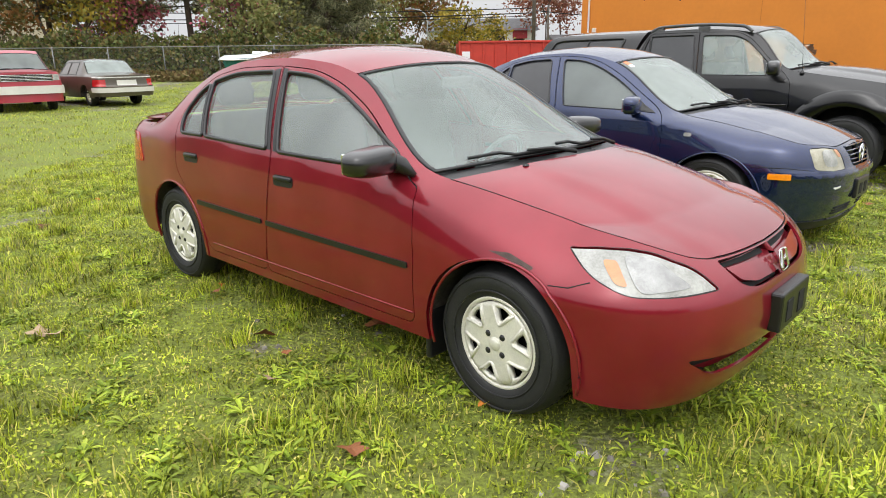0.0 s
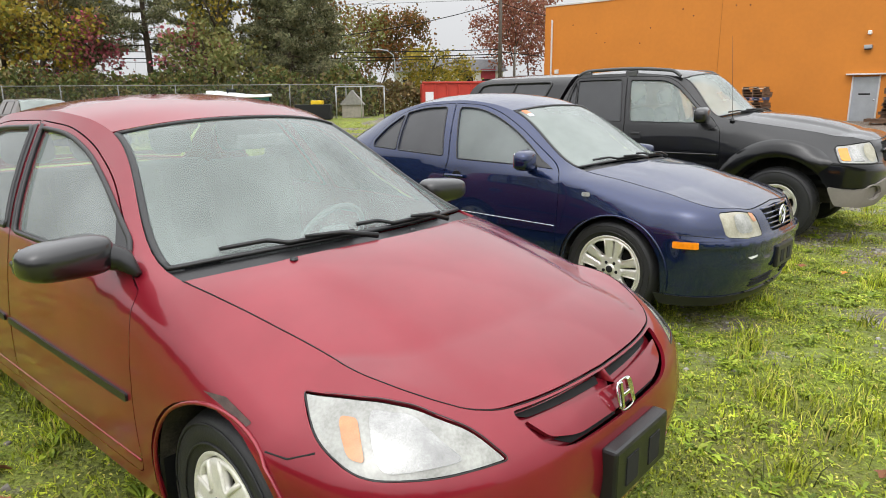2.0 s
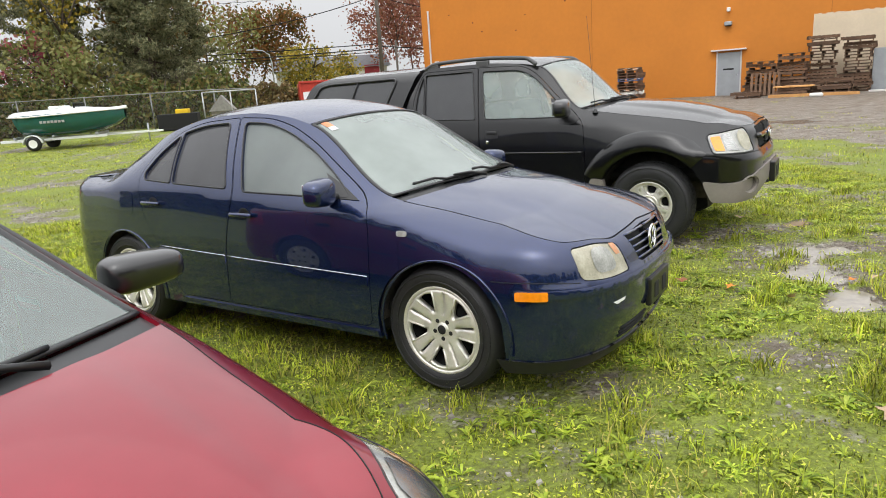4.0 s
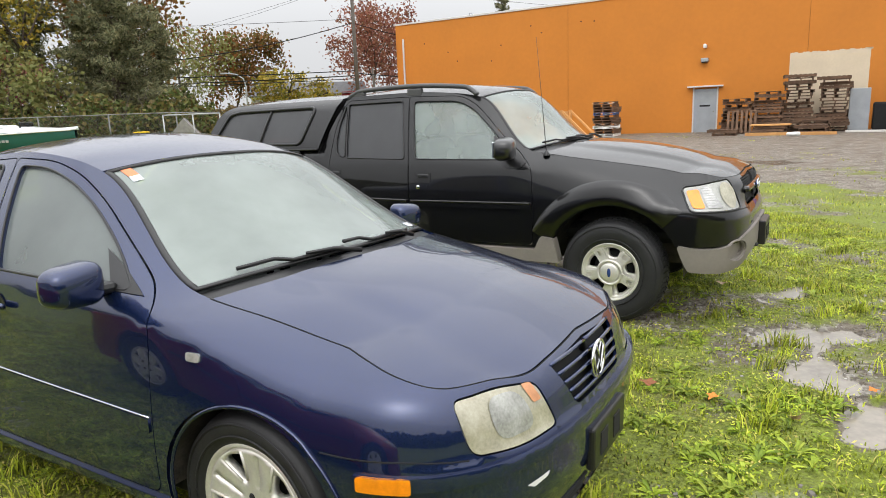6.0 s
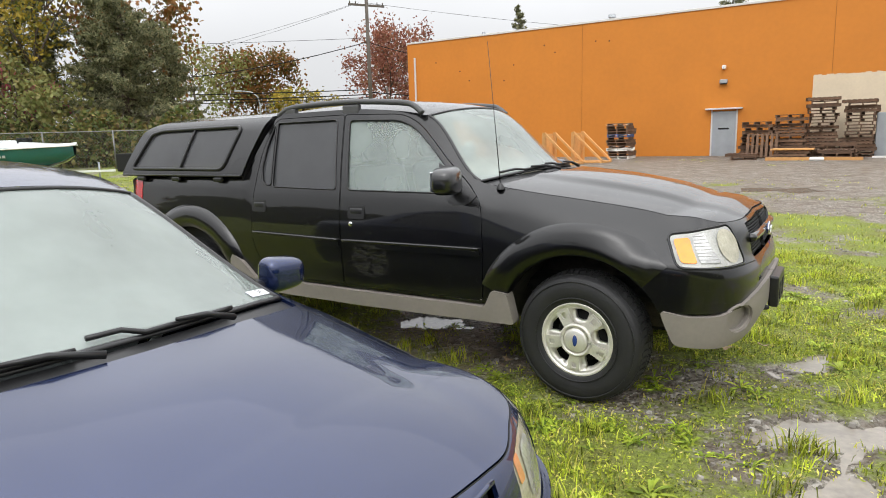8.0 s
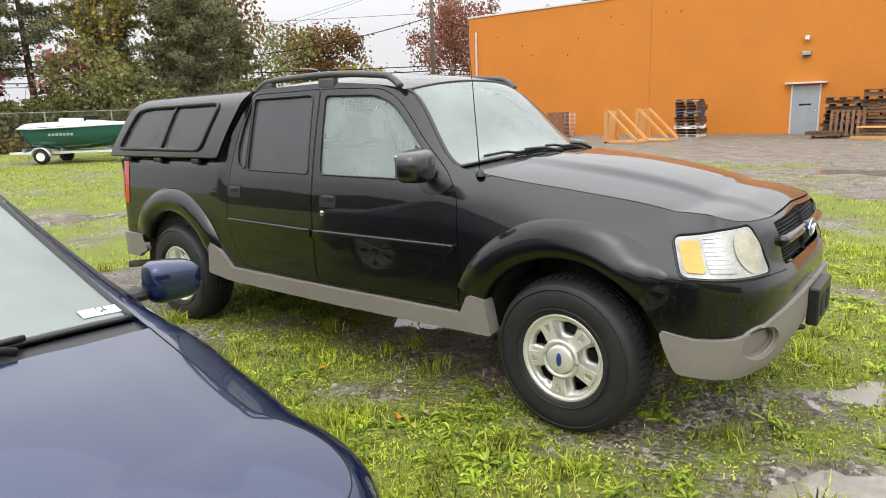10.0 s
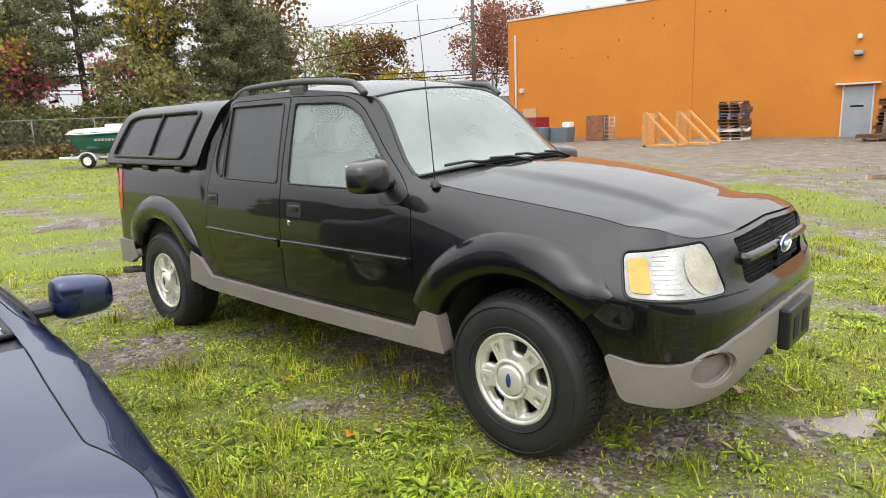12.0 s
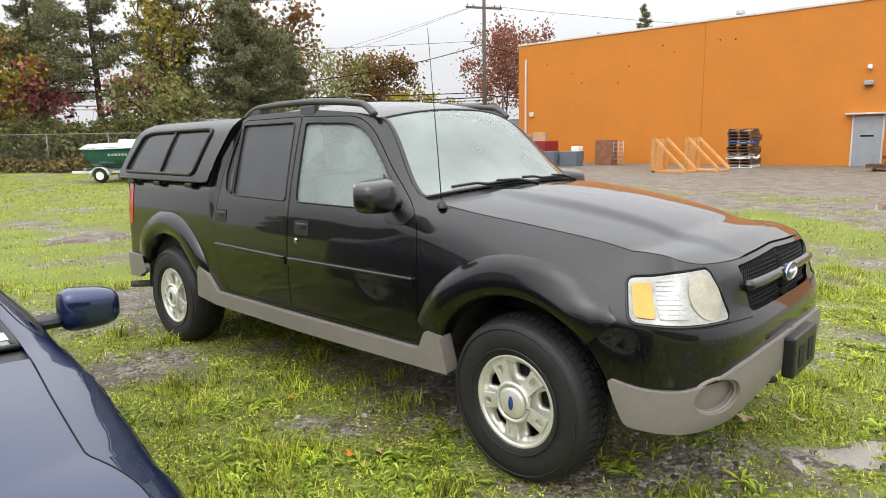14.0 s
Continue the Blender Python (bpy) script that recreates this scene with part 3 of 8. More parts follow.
def flatmesh(outline, holes=(), step=0.05, fine=0.03):
    """Fill an outline with holes in the plane with small triangles."""
    loops = [dense(outline, fine)] + [dense(h, fine) for h in holes]
    V, E = [], []
    for lp in loops:
        o = len(V)
        V += lp
        E += [(o + i, o + (i + 1) % len(lp)) for i in range(len(lp))]
    q = np.array(loops[0])
    lo, hi = q.min(0), q.max(0)
    gx, gy = np.meshgrid(np.arange(lo[0] + step / 2, hi[0], step), np.arange(lo[1] + step / 2, hi[1], step))
    G = np.stack([gx.ravel(), gy.ravel()], 1)
    G = G[inside(G, loops[0])]
    for h in loops[1:]:
        G = G[~inside(G, h)]
    B = np.array(V)
    if len(G):
        near = np.array([np.min(np.hypot(B[:, 0] - a, B[:, 1] - b)) for a, b in G])
        V += [tuple(g) for g in G[near > step * 0.4]]
    v, e, f, *_ = delaunay_2d_cdt([Vector(p) for p in V], E, [], 0, 1e-5)
    v = np.array([tuple(p) for p in v])
    f = np.array([tuple(t) for t in f if len(t) == 3])
    c = v[f].mean(1)
    ok = inside(c, loops[0])
    for h in loops[1:]:
        ok &= ~inside(c, h)
    return v, f[ok]


def sheet(name, fn, outline, material, parent, holes=(), step=0.05, fine=0.03, off=0.0, sides=(1, -1), label="", thick=0.0, cen=None, ease=None):
    """A part cut from a skin: outline in the skin's own two coordinates, made on both sides. off: metres outwards."""
    v, f = flatmesh(outline, holes, step, fine)
    P = fn(v[:, 0], v[:, 1])
    e = 2e-3
    lo, hi = v.min(0), v.max(0)
    cl = lambda a, k: np.clip(a, lo[k], hi[k])
    du = fn(cl(v[:, 0] + e, 0), v[:, 1]) - fn(cl(v[:, 0] - e, 0), v[:, 1])
    dv = fn(v[:, 0], cl(v[:, 1] + e, 1)) - fn(v[:, 0], cl(v[:, 1] - e, 1))
    N = np.cross(du, dv)
    N /= np.linalg.norm(N, axis=1)[:, None] + 1e-12
    C = np.array(cen if cen is not None else (-1.2, 0.0, 0.6))
    if np.sum((P - C) * N) < 0:
        N = -N
    if ease:
        Ns, w = ease(v[:, 0], v[:, 1])
        N = N * w[:, None] + Ns * (1 - w)[:, None]
        N /= np.linalg.norm(N, axis=1)[:, None] + 1e-12
    P = P + N * off
    t = P[f]
    fn_ = np.cross(t[:, 1] - t[:, 0], t[:, 2] - t[:, 0])
    bad = np.sum(fn_ * N[f[:, 0]], 1) < 0
    f = np.where(bad[:, None], f[:, ::-1], f)
    obs = []
    for sg in sides:
        g = np.array([1, sg, 1])
        obs.append(skin(name, P * g, f if sg > 0 else f[:, ::-1], N * g, material, parent, label, thick))
    return obs


def skin(name, P, f, N, material, parent, label="", thick=0.0):
    """A smooth sheet with the true normals of its surface; thick: depth of the folded edge round it."""
    f = np.asarray(f)
    V, F, NN = P.tolist(), f.tolist(), N.tolist()
    if thick:
        cnt = {}
        for t in F:
            for i in range(len(t)):
                a, b = t[i], t[(i + 1) % len(t)]
                k = (min(a, b), max(a, b))
                cnt[k] = None if k in cnt else (a, b)
        ids = {}
        for e in cnt.values():
            if e is None or (abs(P[e[0]][1]) < 2e-3 and abs(P[e[1]][1]) < 2e-3):
                continue
            q = []
            for i in e:
                if i not in ids:
                    ids[i] = len(V)
                    V.append((P[i] - N[i] * 0.0008).tolist())
                    V.append((P[i] - N[i] * thick).tolist())
                    NN += [[0, 0, 0], [0, 0, 0]]
                q.append(ids[i])
            F.append([q[1], q[0], q[0] + 1, q[1] + 1])
    ob = link(name, V, F, material, parent, label)
    ob.data.normals_split_custom_set_from_vertices(NN)
    return ob


def bead(name, fn, line, r, material, parent, off=0.0, closed=True, sides=(1, -1), label="", flat=1.0, step=0.05, n=6):
    """A thin bar that follows a line on a skin, on both sides."""
    q = np.array(dense(line, step, closed))
    P = fn(q[:, 0], q[:, 1])
    for sg in sides:
        tubes(name, [[(a, sg * (b + off), c) for a, b, c in P]], r, material, parent, label, n=n, closed=closed, flat=flat)


def coons(name, A, B, L, R, nu, nv, material, parent, bulge=0.0, label="", trim=0.0, drop=0.0, thick=0.0, ridge=None):
    """A sheet between four edges: A and B across (v -1..1), L and R along (u 0..1, from A to B)."""
    u, v = np.linspace(trim, 1 - trim, nu), np.linspace(-1 + trim, 1 - trim, nv)
    s = (v + 1) / 2
    a, b, l, r = A(v), B(v), L(u), R(u)
    A0, A1, B0, B1 = A(np.array([-1.0]))[0], A(np.array([1.0]))[0], B(np.array([-1.0]))[0], B(np.array([1.0]))[0]
    U, T = u[:, None, None], s[None, :, None]
    P = (1 - U) * a[None] + U * b[None] + (1 - T) * l[:, None] + T * r[:, None] - ((1 - U) * (1 - T) * A0 + (1 - U) * T * A1 + U * (1 - T) * B0 + U * T * B1)
    P[..., 2] += bulge * np.sin(math.pi * U[..., 0]) * (1 - (2 * T[..., 0] - 1) ** 2) - drop
    if ridge:
        at, wide, high = ridge
        q = np.clip((at + wide - np.abs(2 * T[..., 0] - 1)) / wide, 0, 1)
        P[..., 2] += high * q * q * (3 - 2 * q) * np.sin(math.pi * np.clip(U[..., 0] * 0.9 + 0.08, 0, 1)) ** 0.5
    Pu, Pv = np.gradient(P, axis=0), np.gradient(P, axis=1)
    N = np.cross(Pu, Pv)
    N /= np.linalg.norm(N, axis=2)[..., None] + 1e-12
    F = np.array([(i * nv + j, i * nv + j + 1, (i + 1) * nv + j + 1, (i + 1) * nv + j) for i in range(nu - 1) for j in range(nv - 1)])
    if N[nu // 2, nv // 2, 2] < 0:
        N = -N
    else:
        F = F[:, ::-1]
    return skin(name, P.reshape(-1, 3), F, N.reshape(-1, 3), material, parent, label, thick), P


# ---- wheels ----
def wheel(parent, x, z, face, R, rim, width, style, face_mat, hubcap, steer=0.0):
    """A wheel on both ends of an axle at x; face: the rim face's distance from the car's middle."""
    for sg in (-1, 1):
        w = face + 0.015
        h = width
        prof = [(rim, w - h + 0.03), (rim + 0.01, w - h + 0.005), (R * 0.94, w - h), (R - 0.012, w - h + 0.015), (R, w - h + 0.045), (R + 0.002, w - h / 2), (R, w - 0.045), (R - 0.012, w - 0.015), (R * 0.94, w), ((R + rim) / 2, w + 0.006), (rim + 0.012, w - 0.002), (rim, w - 0.012), (rim - 0.006, w - 0.03)]
        V, F = lathe(prof, 64)
        V = [(a + x, sg * b, c + z) for a, b, c in V]
        if sg < 0:
            F = [q[::-1] for q in F]
        ty = link("wheel", *(list(q) for q in (V, F)), M_RUBBER, parent, "black tyre with " + ("chunky tread" if R > 0.34 else "road tread"))
        tv, tf = [], []
        n = 62
        for row, (lo, hi, sk) in enumerate(((0.035, 0.085, 0.5), (0.095, h / 2 - 0.004, -0.3), (h / 2 + 0.004, h - 0.095, 0.3), (h - 0.085, h - 0.035, -0.5))):
            for k in range(n):
                t0, t1 = 2 * math.pi * (k + 0.1 + 0.25 * row) / n, 2 * math.pi * (k + 0.85 + 0.25 * row) / n
                s0 = 2 * math.pi * sk * 0.5 / n
                o = len(tv)
                r1 = R + (0.011 if R > 0.34 else 0.005)
                edge = 0.012 if row in (0, 3) else 0
                for rr, e in ((R - 0.012, 0), (r1, 0)):
                    for t, ww, q in ((t0, lo, 0), (t1, lo, 0), (t1, hi, 1), (t0, hi, 1)):
                        tt = t + s0 * q
                        r2 = rr - (edge if (row == 0 and q == 0) or (row == 3 and q == 1) else 0)
                        tv.append((x + r2 * math.cos(tt), sg * (w - h + ww), z + r2 * math.sin(tt)))
                fs = [(o + 4, o + 5, o + 6, o + 7), (o, o + 1, o + 5, o + 4), (o + 1, o + 2, o + 6, o + 5), (o + 2, o + 3, o + 7, o + 6), (o + 3, o, o + 4, o + 7)]
                tf += fs
        link("tread", tv, tf, M_RUBBER, ty, smooth=False)
        rings = [[(x + rr * math.cos(2 * math.pi * k / 64), sg * (w + 0.0035), z + rr * math.sin(2 * math.pi * k / 64)) for k in range(64)] for rr in (rim + 0.03, R * 0.9)]
        tubes("sidewall_rib", rings, 0.004, M_RUBBER, ty, closed=True, n=6)
        # rim barrel
        for nm, pr, mm in (("rim", [(rim + 0.004, face + 0.004), (rim - 0.004, face + 0.010), (rim - 0.014, face - 0.002), (rim - 0.02, face - 0.03)], face_mat), ("wheel_barrel", [(rim - 0.02, face - 0.03), (rim - 0.03, face - h + 0.05), (rim * 0.55, face - h * 0.6), (0.02, face - h * 0.6)], M_DARK)):
            V, F = lathe(pr, 56)
            V = [(a + x, sg * b, c + z) for a, b, c in V]
            link(nm, V, F if sg > 0 else [q[::-1] for q in F], mm, ty)
        V, F = lathe([(0.01, face - 0.075), (rim * 0.70, face - 0.075), (rim * 0.70, face - 0.095), (0.01, face - 0.095)], 40)
        link("brake_disc", [(a + x, sg * b, c + z) for a, b, c in V], F, M_DARK, ty)
        # face with openings
        holes = []
        pol = lambda r, d: (r * math.cos(math.radians(d)), r * math.sin(math.radians(d)))
        ro = rim - 0.018
        if style == "cover":
            for k in range(6):
                d = 60 * k + 18
                holes.append(rounded([pol(ro * 0.90, d - 13), pol(ro * 0.93, d), pol(ro * 0.90, d + 13), pol(ro * 0.60, d + 4), pol(ro * 0.60, d - 4)], 0.006, 3))
                # raised lip that runs in a V round each opening
                rib = [pol(ro * 0.98, d - 20), pol(ro * 0.76, d - 14), pol(ro * 0.54, d - 6), pol(ro * 0.51, d), pol(ro * 0.54, d + 6), pol(ro * 0.76, d + 14), pol(ro * 0.98, d + 20)]
                tubes("cover_rib", [[(x + a, sg * (face + 0.012 * math.cos(1.4 * math.hypot(a, b) / ro) + 0.005), z + b) for a, b in rib]], [0.007, 0.008, 0.007, 0.006, 0.007, 0.008, 0.007], face_mat, ty, n=6)
            bolts = [pol(ro * 0.30, 45 + 90 * k) for k in range(4)]
            dish = lambda r: 0.012 * np.cos(np.clip(r / ro, 0, 1) * 1.4) + 0.004
        elif style == "twin":
            for k in range(5):
                d = 72 * k + 82 + 36
                holes.append(rounded([pol(ro * 0.93, d - 15), pol(ro * 0.96, d), pol(ro * 0.93, d + 15), pol(ro * 0.50, d + 8), pol(ro * 0.44, d), pol(ro * 0.50, d - 8)], 0.012, 3))
                d += 36
                holes.append(rounded([pol(ro * 0.94, d - 2.2), pol(ro * 0.94, d + 2.2), pol(ro * 0.38, d + 2.4), pol(ro * 0.38, d - 2.4)], 0.003, 2))
                for e in (-1, 1):
                    tubes("spoke_edge", [[(x + a, sg * (face + 0.004 - 0.022 * math.cos(1.5 * math.hypot(a, b) / ro)), z + b) for a, b in (pol(ro * 0.97, d + e * 20), pol(ro * 0.74, d + e * 22), pol(ro * 0.50, d + e * 27))]], 0.005, face_mat, ty, n=6)
            bolts = [pol(ro * 0.24, 72 * k + 54) for k in range(5)]
            dish = lambda r: -0.022 * np.cos(np.clip(r / ro, 0, 1) * 1.5) + 0.004
        else:
            for k in range(5):
                d = 72 * k + 84
                holes.append(rounded([pol(ro * 0.87, d - 16), pol(ro * 0.90, d), pol(ro * 0.87, d + 16), pol(ro * 0.58, d + 16), pol(ro * 0.53, d), pol(ro * 0.58, d - 16)], 0.012, 3))
                d += 36
                # broad raised spoke with a pocket near its outer end
                pocket = rounded([pol(ro * 0.90, d - 5.5), pol(ro * 0.90, d + 5.5), pol(ro * 0.70, d + 6), pol(ro * 0.70, d - 6)], 0.010, 3)
                pv, pf = flatmesh(rounded([pol(ro * 0.96, d - 12), pol(ro * 0.96, d + 12), pol(ro * 0.70, d + 14), pol(ro * 0.42, d + 21), pol(ro * 0.42, d - 21), pol(ro * 0.70, d - 14)], 0.008, 3), [pocket], 0.02, 0.01)
                pr = np.hypot(pv[:, 0], pv[:, 1]) / ro
                PP = np.stack([pv[:, 0] + x, sg * (face + 0.004 + 0.010 * (1 - pr)), pv[:, 1] + z], 1)
                if np.cross(PP[pf[0]][1] - PP[pf[0]][0], PP[pf[0]][2] - PP[pf[0]][0])[1] * sg < 0:
                    pf = pf[:, ::-1]
                sp = link("spoke", PP, pf, face_mat, ty, smooth=False)
                md = sp.modifiers.new("thickness", 'SOLIDIFY')
                md.thickness, md.offset = 0.016, -1
            bolts = []
            dish = lambda r: -0.036 + 0.034 * np.clip((r / ro - 0.88) / 0.12, 0, 1)
        v, f = flatmesh([pol(ro, 360 * k / 72) for k in range(72)], holes, 0.02, 0.012)
        rr = np.hypot(v[:, 0], v[:, 1])
        P = np.stack([v[:, 0] + x, sg * (face + dish(rr)), v[:, 1] + z], 1)
        ff = f if sg < 0 else f[:, ::-1]
        t = P[ff[0]]
        if np.cross(t[1] - t[0], t[2] - t[0])[1] * sg < 0:
            ff = ff[:, ::-1]
        fo = link("wheel_cover" if style == "cover" else "spokes", P, ff, face_mat, ty)
        md = fo.modifiers.new("thickness", 'SOLIDIFY')
        md.thickness, md.offset = 0.024, -1
        if style != "cover":
            md.thickness = 0.034
        V, F = lathe([(0.0, face + hubcap[1]), (hubcap[0] * 0.8, face + hubcap[1]), (hubcap[0], face + hubcap[1] - 0.008), (hubcap[0], face - 0.03)], 28)
        link("hub_cap", [(a + x, sg * b, c + z) for a, b, c in V], F if sg > 0 else [q[::-1] for q in F], face_mat, ty)
        for bx, bz in bolts:
            q = 0.013 if style == "cover" else 0.011
            V, F = lathe([(0.0, 0.004), (q * 0.7, 0.004), (q, 0.0), (q * 1.25, -0.004), (q * 1.25, -0.02)], 10)
            d = float(dish(np.array(math.hypot(bx, bz))))
            link("wheel_bolt", [(a + x + bx, sg * (face + d + b + 0.001), c + z + bz) for a, b, c in V], F, M_PLASTIC if style == "cover" else M_DARK, ty)
        V, F = lathe([(0.0, 0.003), (0.021, 0.003), (0.024, 0.0)], 18)
        link("badge", [(a * (1.0 if style != "truck" else 0.55) + x, sg * (face + hubcap[1] + 0.002 + b), c * (1.0 if style != "truck" else 1.35) + z) for a, b, c in V], F, {"truck": M_BADGE, "twin": M_DARK}.get(style, face_mat), ty)
        if style == "truck":
            ring = [(x + 0.084 * math.cos(t), sg * (face + 0.014), z + 0.084 * math.sin(t)) for t in np.linspace(0, 2 * math.pi, 41)[:-1]]
            tubes("hub_ring", [ring], 0.010, face_mat, ty, closed=True, n=8)
        if steer:
            ty.matrix_local = Matrix.Translation((x, sg * (face - 0.1), 0)) @ Matrix.Rotation(radians(-steer), 4, 'Z') @ Matrix.Translation((-x, -sg * (face - 0.1), 0))


def arch_poly(x, z, R, zlow, n=20):
    """The rim of a wheel opening from its back foot over the top to its front foot, x rising."""
    a0 = math.asin(max(-1, min(1, (zlow - z) / R)))
    return [(x - R * math.cos(t), z + R * math.sin(t)) for t in np.linspace(a0, math.pi - a0, n)]


def seat(parent, x, y, w, z0, ztop, m=None):
    """A car seat: cushion, leaning backrest and headrest."""
    bm = bmesh.new()
    box(bm, x - 0.05, x + 0.45, y - w / 2, y + w / 2, z0, z0 + 0.16, 0.05, 3)
    s = part("seat", bm, M_SEAT, parent, "grey cloth car seat", True)
    bm = bmesh.new()
    h = ztop - 0.2 - z0
    box(bm, -0.07, 0.07, -w / 2, w / 2, 0, h, 0.06, 3, pose(x - 0.02, y, z0 + 0.08, 0, -14, 0))
    part("backrest", bm, M_SEAT, s, "", True)
    for k in ((0,) if w < 0.7 else (-0.4, 0.4)):
        bm = bmesh.new()
        box(bm, -0.045, 0.045, k - 0.13, k + 0.13, 0, 0.17, 0.05, 3, pose(x - 0.02 - math.sin(radians(14)) * h * 1.06, y, z0 + 0.08 + h * 1.03, 0, -14, 0))
        part("headrest", bm, M_SEAT, s, "", True)


def steering(parent, x, y, z, R=0.185):
    c = pose(x, y, z, 0, -62, 0)
    path = [c @ Vector((R * math.cos(t), R * math.sin(t), 0)) for t in np.linspace(0, 2 * math.pi, 33)[:-1]]
    w = tubes("steering_wheel", [path], 0.015, M_TRIM, parent, closed=True)
    bm = bmesh.new()
    box(bm, -0.07, 0.07, -0.08, 0.08, -0.03, 0.02, 0.02, 2, c)
    box(bm, -0.02, 0.02, -0.18, 0.18, -0.02, 0.0, 0.006, 1, c)
    part("steering_hub", bm, M_TRIM, w)


def car_body(K, root, P):
    """The skin and cabin shared by all the vehicles. K: Shell; P: what differs. Returns the main body part."""
    c, pm = K.c, P["paint"]
    x0, xr0, zl, hz = c["x0"], c["xr0"], c["zlow"], c["hz"]
    aR = c["archR"]
    fa, ra = arch_poly(0.0, hz, aR, zl), arch_poly(-c["wb"], hz, aR, zl)
    top = [(x, float(K.ze(x))) for x in np.linspace(x0, xr0, 60)]
    fa_side = [q for q in fa if q[0] <= x0 - 0.004]
    ra_side = [q for q in ra if q[0] >= xr0 + 0.004]
    # sill line from tail arch to nose arch, then the nose seam, the upper edge and the tail seam
    def cut(ar, xc):
        return (xc, hz + math.sqrt(max(aR ** 2 - (xc - ar) ** 2, 0)) if abs(xc - ar) < aR else zl)
    out = [cut(-c["wb"], xr0)] + ra_side + fa_side + [cut(0.0, x0)] + top
    out = [q for i, q in enumerate(out) if i == 0 or math.hypot(q[0] - out[i - 1][0], q[1] - out[i - 1][1]) > 0.004]
    doors = [shrink(d, -0.0035) for d in P["doors"]]
    wins = P["windows"]
    sheet("body_side", K.side, out, pm, root, holes=doors, step=0.032, fine=0.02, thick=0.018)
    for d in P["doors"]:
        panes = [w for w, g in wins if inside(np.array([np.mean(w, 0)]), d)[0]]
        P["door_parts"].append(sheet("door", K.side, shrink(d, 0.001), pm, root, holes=panes, step=0.035, fine=0.02, thick=0.02))
    for w, g in wins:
        sheet("side_window", K.side, shrink(w, -0.006), g, root, step=0.08, off=-0.012)
        bead("window_seal", K.side, shrink(w, -0.004), 0.0085 * P.get("seal", 1), M_PLASTIC, root, off=0.001)
    # nose and tail
    for p, fn, prof, tf, holes, arx in ((K.nose, K.fr, K.front, K.ftop, P["nose_holes"], 0.0), (K.tail, K.rr, K.rear, K.rtop, [], -c["wb"])):
        L = p["L"]
        S = np.linspace(0, L, 60)
        topl = [(s, float(tf(s / L))) for s in S]
        bot = []
        for s in np.linspace(L, 0, 120):
            xx = float(fn(np.array(s), np.array(zl + 0.1))[0])
            zb = float(P["nose_low" if p is K.nose else "tail_low"](s / L))
            if abs(xx - arx) < aR:
                zb = max(zb, hz + math.sqrt(aR ** 2 - (xx - arx) ** 2))
            bot.append((s, min(zb, float(tf(s / L)) - 0.02)))
        out = topl + bot
        out = [q for i, q in enumerate(out) if i == 0 or math.hypot(q[0] - out[i - 1][0], q[1] - out[i - 1][1]) > 0.004]
        def ease(sa, za, p=p):
            """The side's own direction at the join, fading along the wrap."""
            zc = np.clip(za, zl, float(K.ze(p["x0"])) - 0.01)
            xs = np.full_like(zc, p["x0"])
            Ns = np.cross(K.side(xs, zc + 2e-3) - K.side(xs, zc - 2e-3), K.side(xs + 4e-3, zc) - K.side(xs - 4e-3, zc))
            Ns *= np.sign(Ns[:, 1:2])
            Ns /= np.linalg.norm(Ns, axis=1)[:, None] + 1e-12
            w = np.clip(np.abs(sa) / 0.28, 0, 1)
            return Ns, w * w * (3 - 2 * w)
        sheet("front_bumper" if p is K.nose else "rear_bumper", fn, out, pm, root, holes=holes, step=0.03, fine=0.02, thick=0.012, ease=ease)
    # upper sheets
    E = lambda xa, xb, sg: (lambda u: K.edge(xa + (xb - xa) * u, sg))
    xc, xb, xt, xq, xd = c["xcowl"], c["xbase"], c["xtop"], c["xroof"], c["xdeck"]
    A = lambda x: (lambda v: K.arc(x, v))
    hs, L = P.get("corner", 0.32), K.nose["L"]
    near = lambda s: K.fr(s, K.ftop(s / L))

    def hood_side(sg):
        xs = np.linspace(xc, x0, 30)
        q = np.concatenate([K.edge(xs, 1), near(np.linspace(0.01, hs, 12))])
        d = np.concatenate([[0], np.cumsum(np.linalg.norm(np.diff(q, axis=0), axis=1))])
        return lambda u: np.stack([np.interp(u * d[-1], d, q[:, 0]), sg * np.interp(u * d[-1], d, q[:, 1]), np.interp(u * d[-1], d, q[:, 2])], -1)

    def hood_front(v):
        v = np.asarray(v, float)
        q = near(hs + (1 - np.abs(v)) * (L - hs))
        q[..., 1] *= np.sign(v)
        return q
    hood, _ = coons("hood", A(xc), hood_front, hood_side(-1), hood_side(1), 40, 61, pm, root, P.get("hoodbulge", 0.03), trim=0.006, thick=0.012, ridge=P.get("ridge"))
    for sg in (-1, 1):
        tubes("hood_gap", [[tuple(q) for q in hood_side(sg)(np.linspace(0, 1, 40))]], 0.0018, M_DARK, root, n=5)
    tubes("hood_gap", [[tuple(q) for q in hood_front(np.linspace(-1, 1, 61))]], 0.0018, M_DARK, root, n=5)
    if P.get("lips", True):
        for ar in (fa, ra):
            for sg in (-1, 1):
                pts = []
                for x, z in arch_poly(ar[len(ar) // 2][0], hz, aR + 0.004, zl, 40):
                    y = np.interp(x, K.nose["X"], K.nose["Y"]) if x > x0 else float(K.side(x, z)[1])
                    pts.append((x, sg * (y + 0.001), z))
                tubes("arch_lip", [pts], 0.0065, pm, root, n=6)
    coons("cowl", A(xb), A(xc), E(xb, xc, -1), E(xb, xc, 1), 6, 31, M_PLASTIC, root, 0, drop=0.012)
